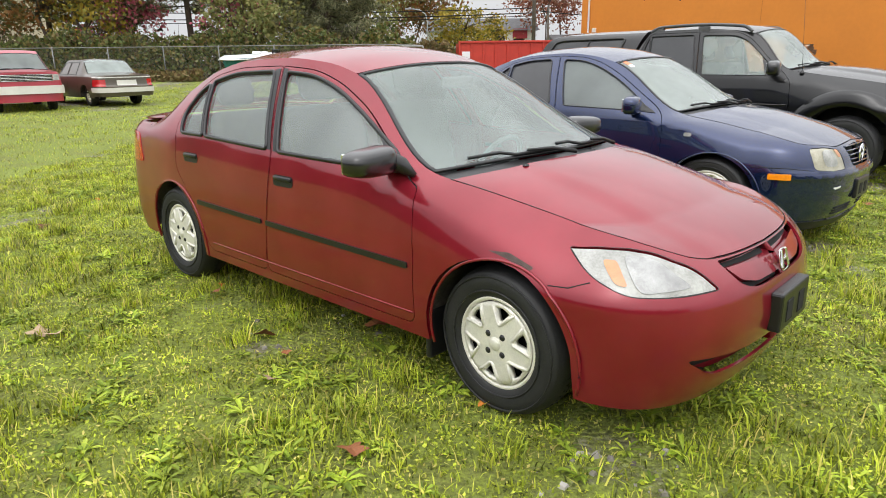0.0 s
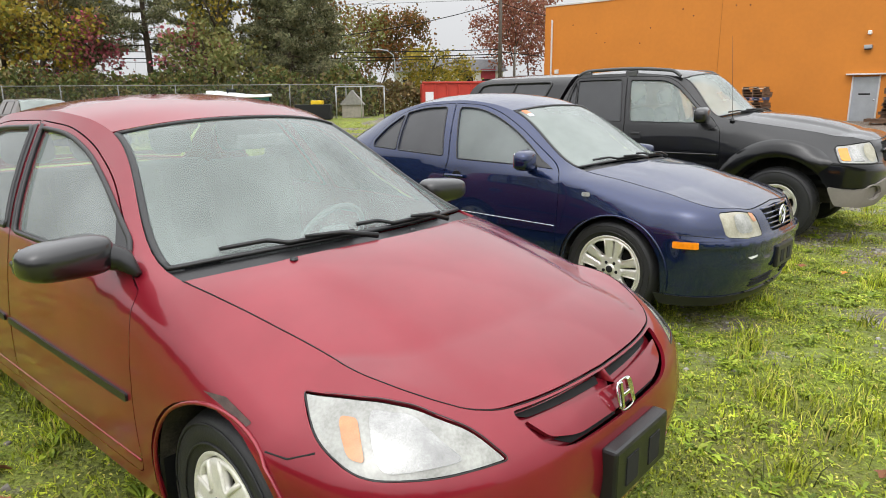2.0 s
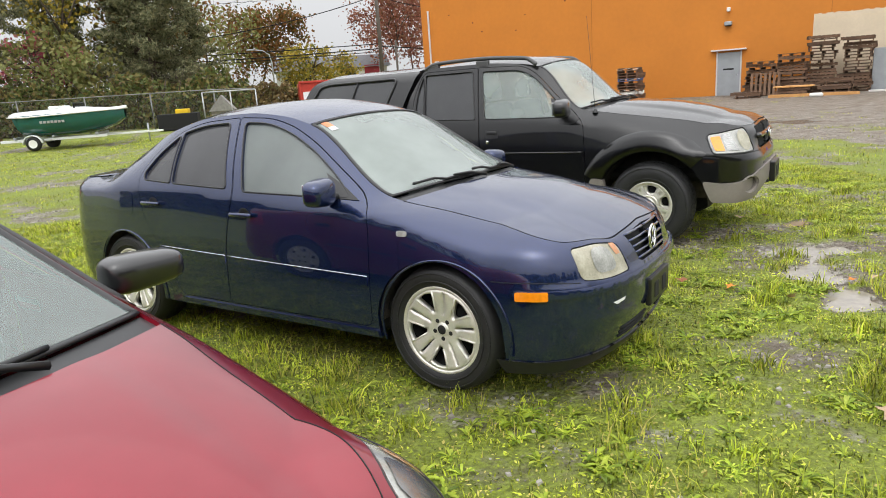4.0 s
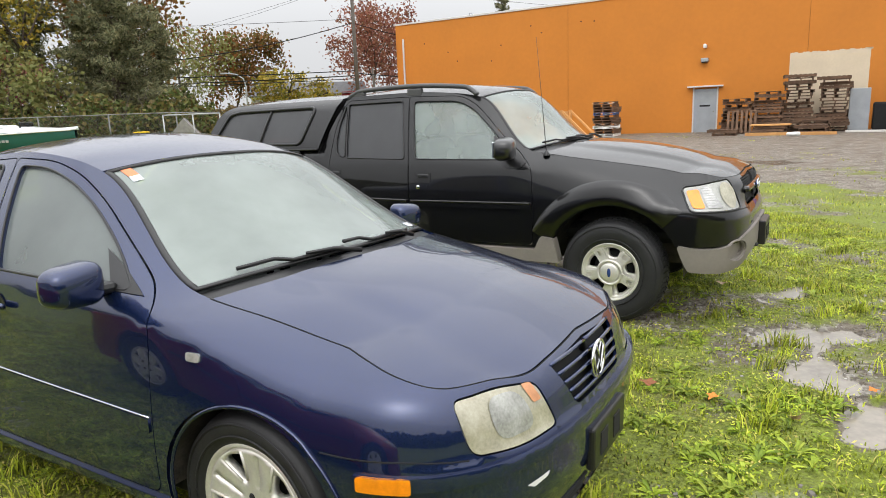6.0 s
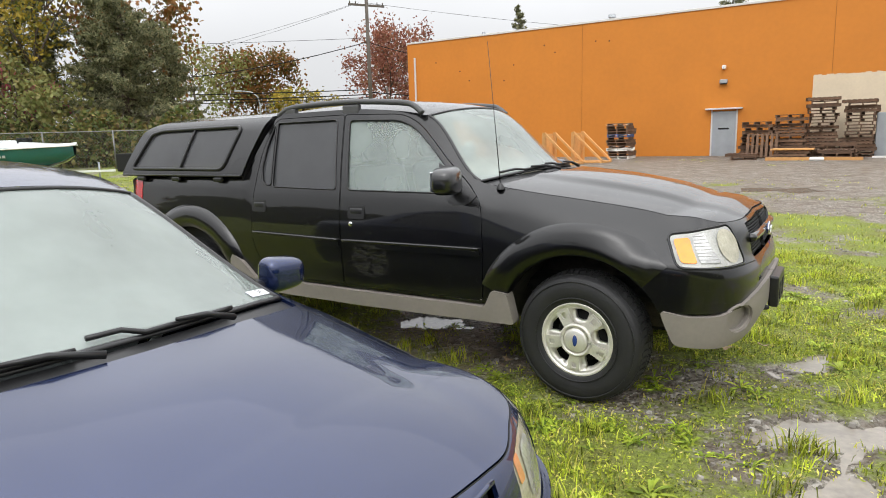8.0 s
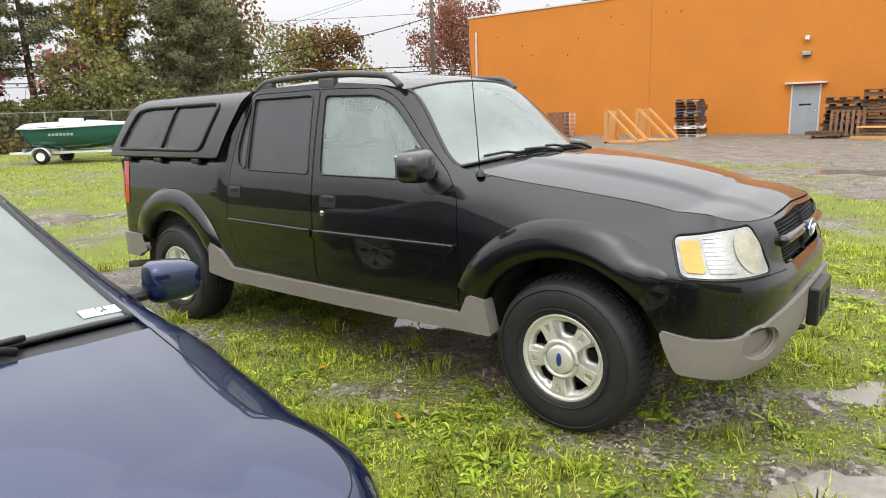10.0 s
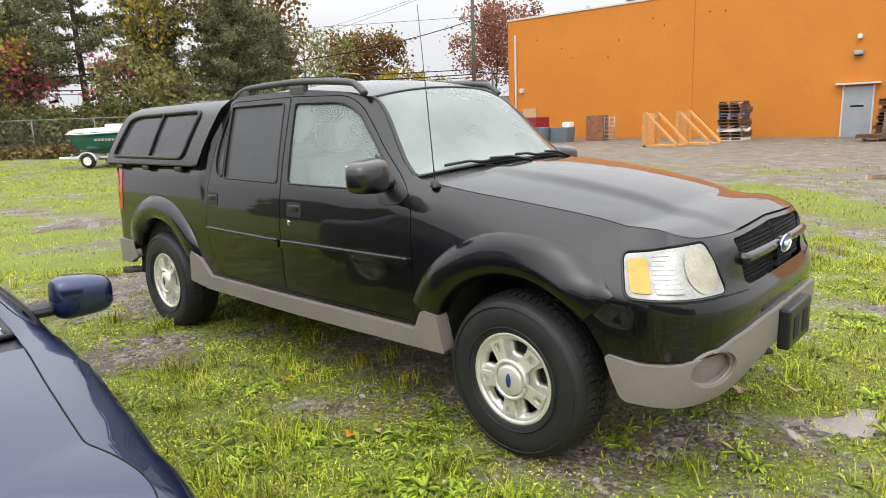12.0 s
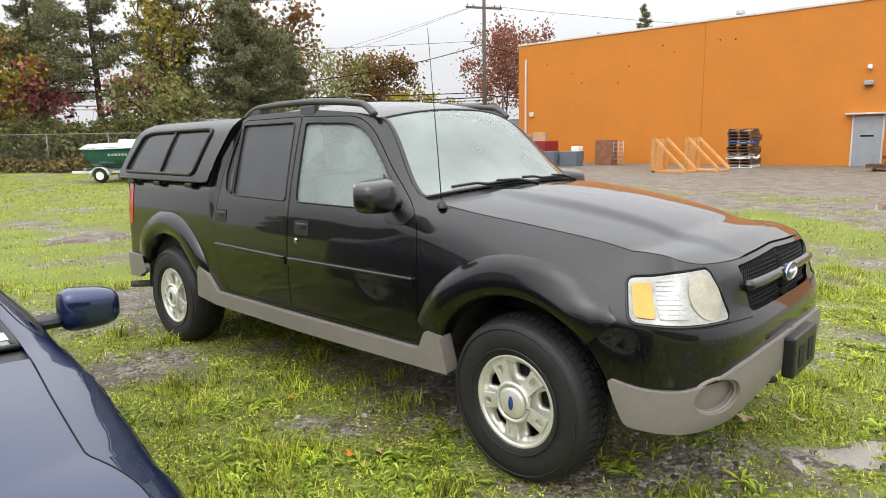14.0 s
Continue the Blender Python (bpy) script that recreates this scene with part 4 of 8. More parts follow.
    coons("roof", A(xt), A(xq), E(xt, xq, -1), E(xt, xq, 1), 22, 31, pm, root, 0.012, thick=0.02)
    ws, Pw = coons("windscreen", A(xb), A(xt), E(xb, xt, -1), E(xb, xt, 1), 20, 31, P["screen"], root, 0.0, trim=0.02, drop=0.004)
    r = Pw
    # wipers lying along the foot of the screen
    for piv, j0, j1 in ((13, 3, 13), (22, 13, 24)):
        up = Vector((0.012, 0, 0.014))
        line = [Vector(Pw[1 if abs(j - piv) > 6 else 0, j]) + up for j in range(j0, j1)]
        foot = Vector(K.arc(xc - 0.02, -1 + 2 * piv / 30)) + Vector((0, 0, 0.012))
        mid = line[len(line) // 2] + Vector((0.01, 0, 0.014))
        wp = tubes("wiper", [[foot, foot.lerp(mid, 0.5) + Vector((0, 0, 0.012)), mid]], [0.011, 0.009, 0.006], M_PLASTIC, root, n=6)
        tubes("wiper_blade", [line], 0.008, M_PLASTIC, wp, n=6)
    q = Vector(Pw[16, 15]) + Vector((-0.07, 0, -0.05))
    rv = boxpart("rear_view_mirror", (q.x - 0.015, q.x + 0.015, -0.12, 0.12, q.z - 0.03, q.z + 0.03), M_TRIM, root, bev=0.012)
    rim = [r[0, j] for j in range(31)] + [r[i, -1] for i in range(20)] + [r[-1, j] for j in range(30, -1, -1)] + [r[i, 0] for i in range(19, -1, -1)]
    tubes("windscreen_seal", [[tuple(q) for q in rim]], 0.014, M_PLASTIC, root, closed=True, n=6, flat=0.6)
    if P.get("backlight", True):
        coons("rear_window", A(xq), A(xd), E(xq, xd, -1), E(xq, xd, 1), 14, 25, P["backglass"], root, 0.01, trim=0.03, drop=0.003)
        coons("trunk_lid", A(xd), lambda v: K.lip(K.tail, K.rear, K.rtop, v), E(xd, xr0, -1), E(xd, xr0, 1), 16, 25, pm, root, 0.012, trim=0.005, thick=0.012)
    # underside, wheel wells
    bm = bmesh.new()
    box(bm, c["xr"] + 0.35, c["xf"] - 0.35, -0.55, 0.55, zl + 0.02, zl + 0.14, 0.04)
    box(bm, -c["wb"] + aR + 0.02, -aR - 0.02, -float(K.W(-1.2)) + 0.10, float(K.W(-1.2)) - 0.10, zl + 0.0, zl + 0.12, 0.03)
    box(bm, aR - 0.02, c["xf"] - 0.20, -0.6, 0.6, zl + 0.06, c["hz"] + 0.18, 0.05)
    part("underbody", bm, M_DARK, root)
    for ax in (0.0, -c["wb"]):
        for sg in (-1, 1):
            V, F = [], []
            yo = float(K.W(ax)) - 0.035
            n = 24
            for k, t in enumerate(np.linspace(0.0, math.pi, n)):
                for yy in (yo, 0.42):
                    V.append((ax - (aR + 0.008) * math.cos(t), sg * yy, hz + (aR + 0.008) * math.sin(t)))
            F = [(2 * k, 2 * k + 1, 2 * k + 3, 2 * k + 2) for k in range(n - 1)] + [tuple(range(1, 2 * n, 2))]
            link("wheel_well", V, F, M_MUD, root)
    bm = bmesh.new()
    w = float(K.W(-1.2)) - 0.11
    box(bm, xd + 0.05, xb + 0.02, -w, w, zl + 0.13, zl + 0.17)
    part("cabin_floor", bm, M_DARK, root)
    bm = bmesh.new()
    zb = float(K.zsh(xb))
    box(bm, xb - 0.32, xb + 0.10, -w + 0.06, w - 0.06, zb - 0.22, zb - 0.015, 0.06, 3)
    part("dashboard", bm, M_TRIM, root, "", True)
    sx = P["seatx"]
    for y in (-0.36, 0.36):
        seat(root, sx, y, 0.5, c["zlow"] + 0.18, P["seattop"])
    seat(root, sx - 0.86, 0, 1.2, c["zlow"] + 0.2, P["seattop"] - 0.06)
    steering(root, sx + 0.52, 0.36, zb - 0.02)
    return Pw


def mirror(K, root, xm, zm, w, h, d, pm, arm0, left=(0.0, 0.0, 0.0)):
    """Outside mirrors: a rounded shell on a foot; left: how the left one sits off from the right one's place."""
    for sg in (-1, 1):
        x, z, arm = (xm, zm, arm0) if sg < 0 else (xm + left[0], zm + left[2], arm0 + left[1])
        yb = float(K.side(x, z)[1])
        bm = bmesh.new()
        bmesh.ops.create_uvsphere(bm, u_segments=20, v_segments=12, radius=1)
        for v in bm.verts:
            q = [math.copysign(abs(a) ** 0.55, a) for a in v.co]
            if q[0] < 0:
                q[0] *= 0.35
            v.co = Vector((q[0] * d, q[1] * w / 2, q[2] * h / 2 * (1 - 0.12 * q[1] * sg)))
        bmesh.ops.transform(bm, matrix=pose(x + 0.03, sg * (yb + arm + w / 2), z + h * 0.42, 0, 0, sg * -8), verts=bm.verts)
        mo = part("mirror", bm, pm, root, "", True)
        bm = bmesh.new()
        box(bm, x - 0.03, x + 0.05, min(sg * (yb - 0.03), sg * (yb + arm + 0.05)), max(sg * (yb - 0.03), sg * (yb + arm + 0.05)), z + h * 0.02, z + h * 0.30, 0.018, 2)
        part("mirror_arm", bm, M_PLASTIC, mo)
        bm = bmesh.new()
        xg = x + 0.03 - 0.35 * d
        box(bm, xg - 0.003, xg + 0.012, min(sg * (yb + arm + 0.03), sg * (yb + arm + w - 0.03)), max(sg * (yb + arm + 0.03), sg * (yb + arm + w - 0.03)), z + h * 0.08, z + h * 0.76, 0.003)
        part("mirror_glass", bm, M_CHROME, mo)


def pull_handle(K, root, x, z, pm, style):
    for sg in (-1, 1):
        y = float(K.side(x, z)[1])
        if style == "recess":
            o = sheet("door_handle", K.side, rounded([(x - 0.085, z - 0.028), (x + 0.085, z - 0.028), (x + 0.085, z + 0.028), (x - 0.085, z + 0.028)], 0.024), M_PLASTIC, root, off=0.002, sides=(sg,), step=0.03, fine=0.012, thick=0.006)[0]
            boxpart("grip", (x - 0.075, x + 0.075, -0.009, 0.012, z - 0.002, z + 0.024), M_PLASTIC, o, bev=0.008, m=Matrix.Translation((0, sg * (y + 0.004), 0)), smooth=True)
        elif style == "bar":
            V, F = lathe([(0.0, -0.002), (0.042, 0.0), (0.046, 0.0015), (0.05, 0.0)], 22)
            o = link("door_handle", [(a + x + 0.005, sg * (y + b + 0.001), q * 0.9 + z - 0.005) for a, b, q in V], F, M_PLASTIC, root)
            boxpart("grip", (x - 0.10, x + 0.085, 0.012, 0.034, z - 0.012, z + 0.014), pm, o, bev=0.01, m=Matrix.Diagonal((1, sg, 1, 1)) @ Matrix.Translation((0, y, 0)), smooth=True)
        else:
            o = sheet("door_handle", K.side, rounded([(x - 0.07, z - 0.042), (x + 0.07, z - 0.042), (x + 0.07, z + 0.042), (x - 0.07, z + 0.042)], 0.02), M_PLASTIC, root, off=0.003, sides=(sg,), step=0.03, fine=0.012, thick=0.006)[0]
            boxpart("grip", (x - 0.055, x + 0.055, -0.002, 0.02, z - 0.022, z + 0.03), M_PLASTIC, o, bev=0.012, m=Matrix.Translation((0, sg * (y + 0.002), 0)), smooth=True)


def plate_holder(root, x, y, z, w=0.31, h=0.15, d=0.04, m=None):
    o = boxpart("plate_holder", (0, d, -w / 2, w / 2, -h / 2, h / 2), M_PLASTIC, root, "empty black number plate holder", bev=0.01, m=Matrix.Translation((x, y, z)))
    for yy in (-0.07, 0.07):
        boxpart("slot", (d - 0.002, d + 0.003, yy - 0.035, yy + 0.035, -h * 0.3, h * 0.25), M_DARK, o, bev=0.001, m=Matrix.Translation((x, y, z)))
    return o


def car_matrix(x, y, deg, half):
    a = radians(deg)
    return Matrix.Translation((x - math.sin(a) * half, y + math.cos(a) * half, 0)) @ Matrix.Rotation(a, 4, 'Z')


# ---- the three cars ----
# [cars
RED = dict(
    wb=2.62, hz=0.305, zlow=0.23, archR=0.352, zm=0.55, tuck=0.07, bulge=0.03, x0=0.24, xf=0.80, nf=2.6, xr0=-2.98, xr=-3.62, nr=2.8,
    ze=[(0.36, 0.755), (0.2, 0.80), (0, 0.843), (-0.2, 0.885), (-0.42, 0.925), (-1.11, 1.318), (-1.32, 1.372), (-1.6, 1.395), (-2.0, 1.382), (-2.35, 1.32), (-2.62, 1.205), (-2.88, 1.055), (-3.1, 0.995), (-3.4, 0.98)],
    ye=[(0.36, 0.60), (0, 0.652), (-0.42, 0.71), (-1.11, 0.53), (-1.5, 0.565), (-2.0, 0.58), (-2.4, 0.595), (-2.88, 0.67), (-3.4, 0.68)],
    W=[(0.36, 0.835), (0, 0.855), (-1.3, 0.8575), (-2.6, 0.85), (-3.1, 0.82), (-3.4, 0.79)],
    zsh=[(0.36, 0.60), (0, 0.69), (-0.42, 0.80), (-0.8, 0.88), (-1.4, 0.905), (-2.4, 0.945), (-3.0, 0.92), (-3.4, 0.88)],
    kk=[(0.36, 2.2), (-0.35, 2.2), (-0.65, 1.4), (-2.4, 1.4), (-2.9, 1.8), (-3.4, 2.2)],
    crown=[(-0.30, 0.055), (-0.42, 0.05), (-1.11, 0.05), (-1.6, 0.055), (-2.3, 0.06), (-2.9, 0.03), (-3.4, 0.02)],
    bow=[(-0.25, 0.22), (-0.42, 0.24), (-1.11, 0.12), (-1.6, 0.0), (-2.25, -0.10), (-2.9, -0.12), (-3.4, -0.1)],
    front=[(0.15, 0.10), (0.22, 0.055), (0.32, 0.02), (0.45, 0.0), (0.55, 0.012), (0.62, 0.045), (0.68, 0.10), (0.74, 0.20), (0.80, 0.34)],
    rear=[(0.15, 0.12), (0.25, 0.05), (0.4, 0.0), (0.6, 0.01), (0.75, 0.03), (0.95, 0.07), (1.02, 0.1)],
    ftop=[(0, 0.790), (0.13, 0.778), (0.26, 0.764), (0.38, 0.744), (0.46, 0.725), (0.54, 0.704), (0.63, 0.691), (1, 0.683)], rtop=[(0, 0.996), (0.4, 0.985), (1, 0.985)],
    xcowl=-0.33, xbase=-0.42, xtop=-1.11, xroof=-2.25, xdeck=-2.9)
BLUE = dict(
    wb=2.513, hz=0.325, zlow=0.24, archR=0.358, zm=0.55, tuck=0.07, bulge=0.025, x0=0.25, xf=0.825, nf=2.7, xr0=-2.85, xr=-3.48, nr=2.8,
    ze=[(0.4, 0.815), (0.2, 0.85), (0, 0.89), (-0.33, 0.952), (-0.99, 1.332), (-1.2, 1.385), (-1.45, 1.408), (-1.8, 1.392), (-2.15, 1.32), (-2.5, 1.155), (-2.75, 1.04), (-3.2, 1.0)],
    ye=[(0.4, 0.64), (0, 0.665), (-0.33, 0.69), (-0.99, 0.55), (-1.35, 0.567), (-1.8, 0.575), (-2.2, 0.60), (-2.65, 0.66), (-3.2, 0.66)],
    W=[(0.4, 0.835), (0, 0.862), (-1.3, 0.8675), (-2.5, 0.86), (-2.9, 0.83), (-3.2, 0.79)],
    zsh=[(0.4, 0.68), (0, 0.77), (-0.25, 0.845), (-0.65, 0.895), (-1.2, 0.915), (-2.0, 0.965), (-2.7, 0.94), (-3.2, 0.90)],
    kk=[(0.4, 2.4), (-0.2, 2.3), (-0.5, 1.4), (-2.1, 1.4), (-2.6, 1.9), (-3.2, 2.2)],
    crown=[(-0.2, 0.05), (-0.33, 0.05), (-0.99, 0.05), (-1.4, 0.05), (-2.1, 0.06), (-2.7, 0.03), (-3.2, 0.02)],
    bow=[(-0.15, 0.16), (-0.33, 0.18), (-0.99, 0.11), (-1.4, 0.0), (-2.1, -0.08), (-2.7, -0.12), (-3.2, -0.1)],
    front=[(0.15, 0.12), (0.22, 0.07), (0.32, 0.03), (0.45, 0.0), (0.56, 0.0), (0.60, 0.02), (0.68, 0.045), (0.74, 0.08), (0.78, 0.13), (0.86, 0.28)],
    rear=[(0.15, 0.12), (0.25, 0.05), (0.4, 0.0), (0.6, 0.01), (0.75, 0.03), (0.95, 0.07), (1.02, 0.1)],
    ftop=[(0, 0.842), (0.12, 0.822), (0.24, 0.797), (0.37, 0.772), (0.52, 0.765), (0.66, 0.748), (0.76, 0.755), (1, 0.768)], rtop=[(0, 1.02), (0.4, 1.005), (1, 1.005)],
    xcowl=-0.27, xbase=-0.34, xtop=-0.99, xroof=-2.1, xdeck=-2.68)
TRUCK = dict(
    wb=3.198, hz=0.358, zlow=0.50, archR=0.475, zm=0.78, tuck=0.04, bulge=0.03, x0=0.42, xf=0.85, nf=3.4, xr0=-3.72, xr=-4.08, nr=5,
    ze=[(0.6, 0.985), (0.3, 1.06), (0, 1.105), (-0.42, 1.165), (-0.66, 1.205), (-1.13, 1.614), (-1.35, 1.652), (-1.7, 1.675), (-2.3, 1.665), (-2.38, 1.64), (-2.50, 1.42), (-2.57, 1.235), (-3.4, 1.225), (-4.05, 1.22)],
    ye=[(0.6, 0.615), (0, 0.68), (-0.42, 0.735), (-0.66, 0.722), (-1.13, 0.57), (-1.6, 0.625), (-2.3, 0.65), (-2.40, 0.66), (-2.57, 0.80), (-4.05, 0.80)],
    W=[(0.6, 0.845), (0, 0.865), (-2.5, 0.865), (-4.05, 0.855)],
    zsh=[(0.6, 0.80), (0, 0.92), (-0.42, 1.02), (-0.8, 1.09), (-2.5, 1.10), (-2.6, 1.14), (-4.05, 1.14)],
    kk=[(0.6, 2.4), (-0.3, 2.3), (-0.65, 1.35), (-2.5, 1.35), (-2.6, 2.0), (-4.0, 2.0)],
    crown=[(-0.5, 0.05), (-0.66, 0.05), (-1.13, 0.055), (-1.7, 0.05), (-2.5, 0.05), (-4, 0.02)],
    bow=[(-0.5, 0.17), (-0.66, 0.18), (-1.13, 0.10), (-1.7, 0.0), (-2.5, 0.0), (-4, 0)],
    front=[(0.38, 0.06), (0.45, 0.02), (0.55, 0.0), (0.72, 0.0), (0.78, 0.02), (0.82, 0.04), (0.95, 0.055), (1.01, 0.10), (1.08, 0.24)],
    rear=[(0.38, 0.06), (0.45, 0.0), (0.7, 0.0), (0.72, 0.015), (1.2, 0.025)],
    ftop=[(0, 1.035), (0.25, 1.028), (0.44, 1.004), (0.6, 1.004), (1, 1.015)], rtop=[(0, 1.223), (1, 1.22)],
    xcowl=-0.56, xbase=-0.66, xtop=-1.13, xroof=-2.36, xdeck=-2.56)
# cars]


def red_sedan():
    root = empty("sedan", car_matrix(0.212, 2.378, -43.2, 0.80), "dark red four-door sedan with silver wheel covers, parked on grass", "car")
    K = Shell(RED)
    hz = 0.305
    d1 = rounded([(-0.425, 0.285), (-0.415, 0.60), (-0.44, 0.868), (-0.50, 0.895), (-0.925, 1.165), (-1.17, 1.277), (-1.353, 1.335), (-1.618, 1.354), (-1.46, 0.93), (-1.50, 0.60), (-1.56, 0.285)], [0.05, 0, 0.02, 0.02, 0.1, 0.1, 0.1, 0.02, 0.05, 0.1, 0.05])
    d2 = rounded([(-1.57, 0.285), (-1.51, 0.60), (-1.47, 0.93), (-1.628, 1.354), (-2.03, 1.345), (-2.31, 1.298), (-2.45, 1.215), (-2.53, 1.08), (-2.515, 0.93), (-2.52, 0.76), (-2.36, 0.60), (-2.25, 0.42), (-2.18, 0.285)], [0.05, 0.1, 0.05, 0.02, 0.1, 0.1, 0.1, 0.1, 0.1, 0.06, 0.08, 0.1, 0.03])
    w1 = rounded([(-0.575, 0.932), (-1.412, 0.943), (-1.568, 1.322), (-1.345, 1.305), (-1.153, 1.240), (-0.933, 1.138), (-0.634, 0.984)], [0.02, 0.02, 0.03, 0.1, 0.1, 0.1, 0.03])
    w2 = rounded([(-1.52, 0.95), (-2.155, 0.972), (-2.29, 1.262), (-2.05, 1.312), (-1.68, 1.325)], [0.02, 0.02, 0.03, 0.1, 0.03])
    w3 = rounded([(-2.19, 0.974), (-2.45, 0.975), (-2.485, 1.08), (-2.41, 1.195), (-2.325, 1.248)], [0.01, 0.03, 0.06, 0.06, 0.02])
    hl = rounded([(0.008, 0.730), (0.15, 0.742), (0.30, 0.742), (0.444, 0.728), (0.60, 0.680), (0.674, 0.607), (0.48, 0.606), (0.295, 0.610), (0.15, 0.66)], [0.02, 0.05, 0.05, 0.05, 0.05, 0.02, 0.05, 0.05, 0.04])
    L = K.nose["L"]
    gr = rounded([(0.735, 0.684), (L, 0.678), (L + 0.001, 0.572), (0.90, 0.575), (0.80, 0.60)], [0.02, 0, 0, 0.05, 0.05])
    it = rounded([(0.52, 0.378), (0.75, 0.362), (L, 0.352), (L + 0.001, 0.283), (0.66, 0.288)], [0.03, 0.05, 0, 0, 0.06])
    P = dict(paint=M_RED, doors=[d1, d2], windows=[(w1, G_SIDER), (w2, G_SIDER), (w3, G_SIDER)], door_parts=[], nose_holes=[hl, gr, it], screen=G_WINDR, backglass=G_WINDR,
             nose_low=pchip([(0, 0.20), (0.5, 0.175), (1, 0.185)]), tail_low=pchip([(0, 0.25), (1, 0.25)]), seatx=-1.45, seattop=1.27, hoodbulge=0.035, seal=1.25, corner=0.44, ridge=(0.52, 0.16, 0.010))
    car_body(K, root, P)
    # dark pillars between the panes
    for q in ([(-1.415, 0.938), (-1.455, 0.94), (-1.608, 1.342), (-1.572, 1.34)], [(-1.477, 0.944), (-1.518, 0.946), (-1.68, 1.335), (-1.637, 1.342)]):
        sheet("pillar_trim", K.side, q, M_PLASTIC, root, off=0.003, step=0.06)
    # lamps
    for sg in (-1, 1):
        o = sheet("headlight", K.fr, shrink(hl, 0.004), M_LAMP, root, off=-0.004, sides=(sg,), step=0.04, thick=0.02, label="clear headlight with cloudy lens")[0]
        sheet("turn_lens", K.fr, rounded([(0.175, 0.712), (0.245, 0.712), (0.30, 0.64), (0.25, 0.645)], 0.02), M_AMBERD, o, off=-0.0015, sides=(sg,), step=0.03)
        sheet("reflector", K.fr, rounded([(0.27, 0.728), (0.44, 0.715), (0.56, 0.63), (0.34, 0.622)], 0.03), M_LAMPI, o, off=-0.0015, sides=(sg,), step=0.03)
        bead("lamp_seal", K.fr, hl, 0.0022, M_PLASTIC, o, sides=(sg,), off=-0.003)
    # grille with a body-colour bar and badge, lower intake
    sheet("grille_recess", K.fr, shrink(gr, -0.004), M_RED, root, off=-0.035, step=0.05)
    sheet("grille_slot", K.fr, rounded([(0.755, 0.684), (L, 0.677), (L + 0.001, 0.660), (0.80, 0.670)], [0.004, 0, 0, 0.004]), M_DARK, root, off=-0.028, step=0.05)
    sheet("grille_slot", K.fr, rounded([(0.85, 0.606), (L, 0.592), (L + 0.001, 0.574), (0.91, 0.577)], [0.004, 0, 0, 0.004]), M_DARK, root, off=-0.028, step=0.05)
    sheet("grille_bar", K.fr, rounded([(0.775, 0.662), (L, 0.645), (L + 0.001, 0.590), (0.93, 0.592), (0.83, 0.615)], [0.01, 0, 0, 0.03, 0.02]), M_RED, root, off=-0.008, step=0.04, thick=0.015)
    sheet("lower_intake", K.fr, shrink(it, -0.006), M_RED, root, off=-0.045, step=0.05)
    sheet("intake_grille", K.fr, rounded([(0.50, 0.385), (0.75, 0.368), (L, 0.358), (L + 0.001, 0.325), (0.80, 0.325), (0.60, 0.32)], 0.01), M_DARK, root, off=-0.038, step=0.05)
    bm = bmesh.new()
    for y in (-0.028, 0.028):
        box(bm, -0.007, 0.007, y - 0.009, y + 0.009, -0.037, 0.037, 0.003, 1, pose(0.772, 0, 0.622, 0, -14, 0) @ pose(0, 0, 0, math.copysign(8, y), 0, 0))
    box(bm, -0.006, 0.006, -0.026, 0.026, -0.005, 0.006, 0.002, 1, pose(0.772, 0, 0.622, 0, -14, 0))
    b = part("badge", bm, M_CHROME, root)
    tubes("badge_ring", [[pose(0.772, 0, 0.622, 0, -14, 0) @ Vector((0, 0.045 * math.copysign(abs(math.cos(t)) ** 0.6, math.cos(t)), 0.042 * math.copysign(abs(math.sin(t)) ** 0.6, math.sin(t)))) for t in np.linspace(0, 2 * math.pi, 25)[:-1]]], 0.003, M_CHROME, b, closed=True, n=6)
    plate_holder(root, 0.785, 0.0, 0.452, 0.33, 0.155, 0.05)
    bead('bumper_seam', K.fr, [(0.0, 0.608), (0.08, 0.615), (0.155, 0.642)], 0.003, M_DARK, root, closed=False, off=-0.001)
    # side strips, handles, mirrors
    for a, z0, b_, z1 in ((-0.445, 0.548, -1.515, 0.562), (-1.56, 0.563, -2.26, 0.573)):
        sheet("side_strip", K.side, rounded([(a, z0 - 0.013), (a, z0 + 0.013), (b_, z1 + 0.013), (b_, z1 - 0.013)], 0.008), M_PLASTIC, root, off=0.009, thick=0.012, step=0.05)
    bead("sill_crease", K.side, [(-0.43, 0.335), (-2.15, 0.335)], 0.005, M_RED, root, closed=False, off=-0.001)
    pull_handle(K, root, -1.35, 0.80, M_RED, "recess")
    pull_handle(K, root, -2.32, 0.832, M_RED, "recess")
    mirror(K, root, -0.62, 0.93, 0.27, 0.12, 0.09, M_GLOSS, 0.03, (-0.13, -0.05, -0.01))
    for sg in (-1,):
        yb = float(K.side(-0.62, 0.94)[1])
        ym = float(K.side(-0.50, 0.90)[1])
        tubes("mirror_neck", [[(-0.60, sg * (yb + 0.13), 0.985), (-0.575, sg * (yb + 0.07), 0.972), (-0.54, sg * (yb + 0.02), 0.952), (-0.48, sg * (ym - 0.005), 0.915)]], [0.050, 0.047, 0.036, 0.012], M_PLASTIC, root, n=14)
    sheet("mirror_foot", K.side, [(-0.52, 0.915), (-0.64, 0.94), (-0.76, 1.045), (-0.66, 1.0)], M_PLASTIC, root, off=0.004, step=0.04, thick=0.01)
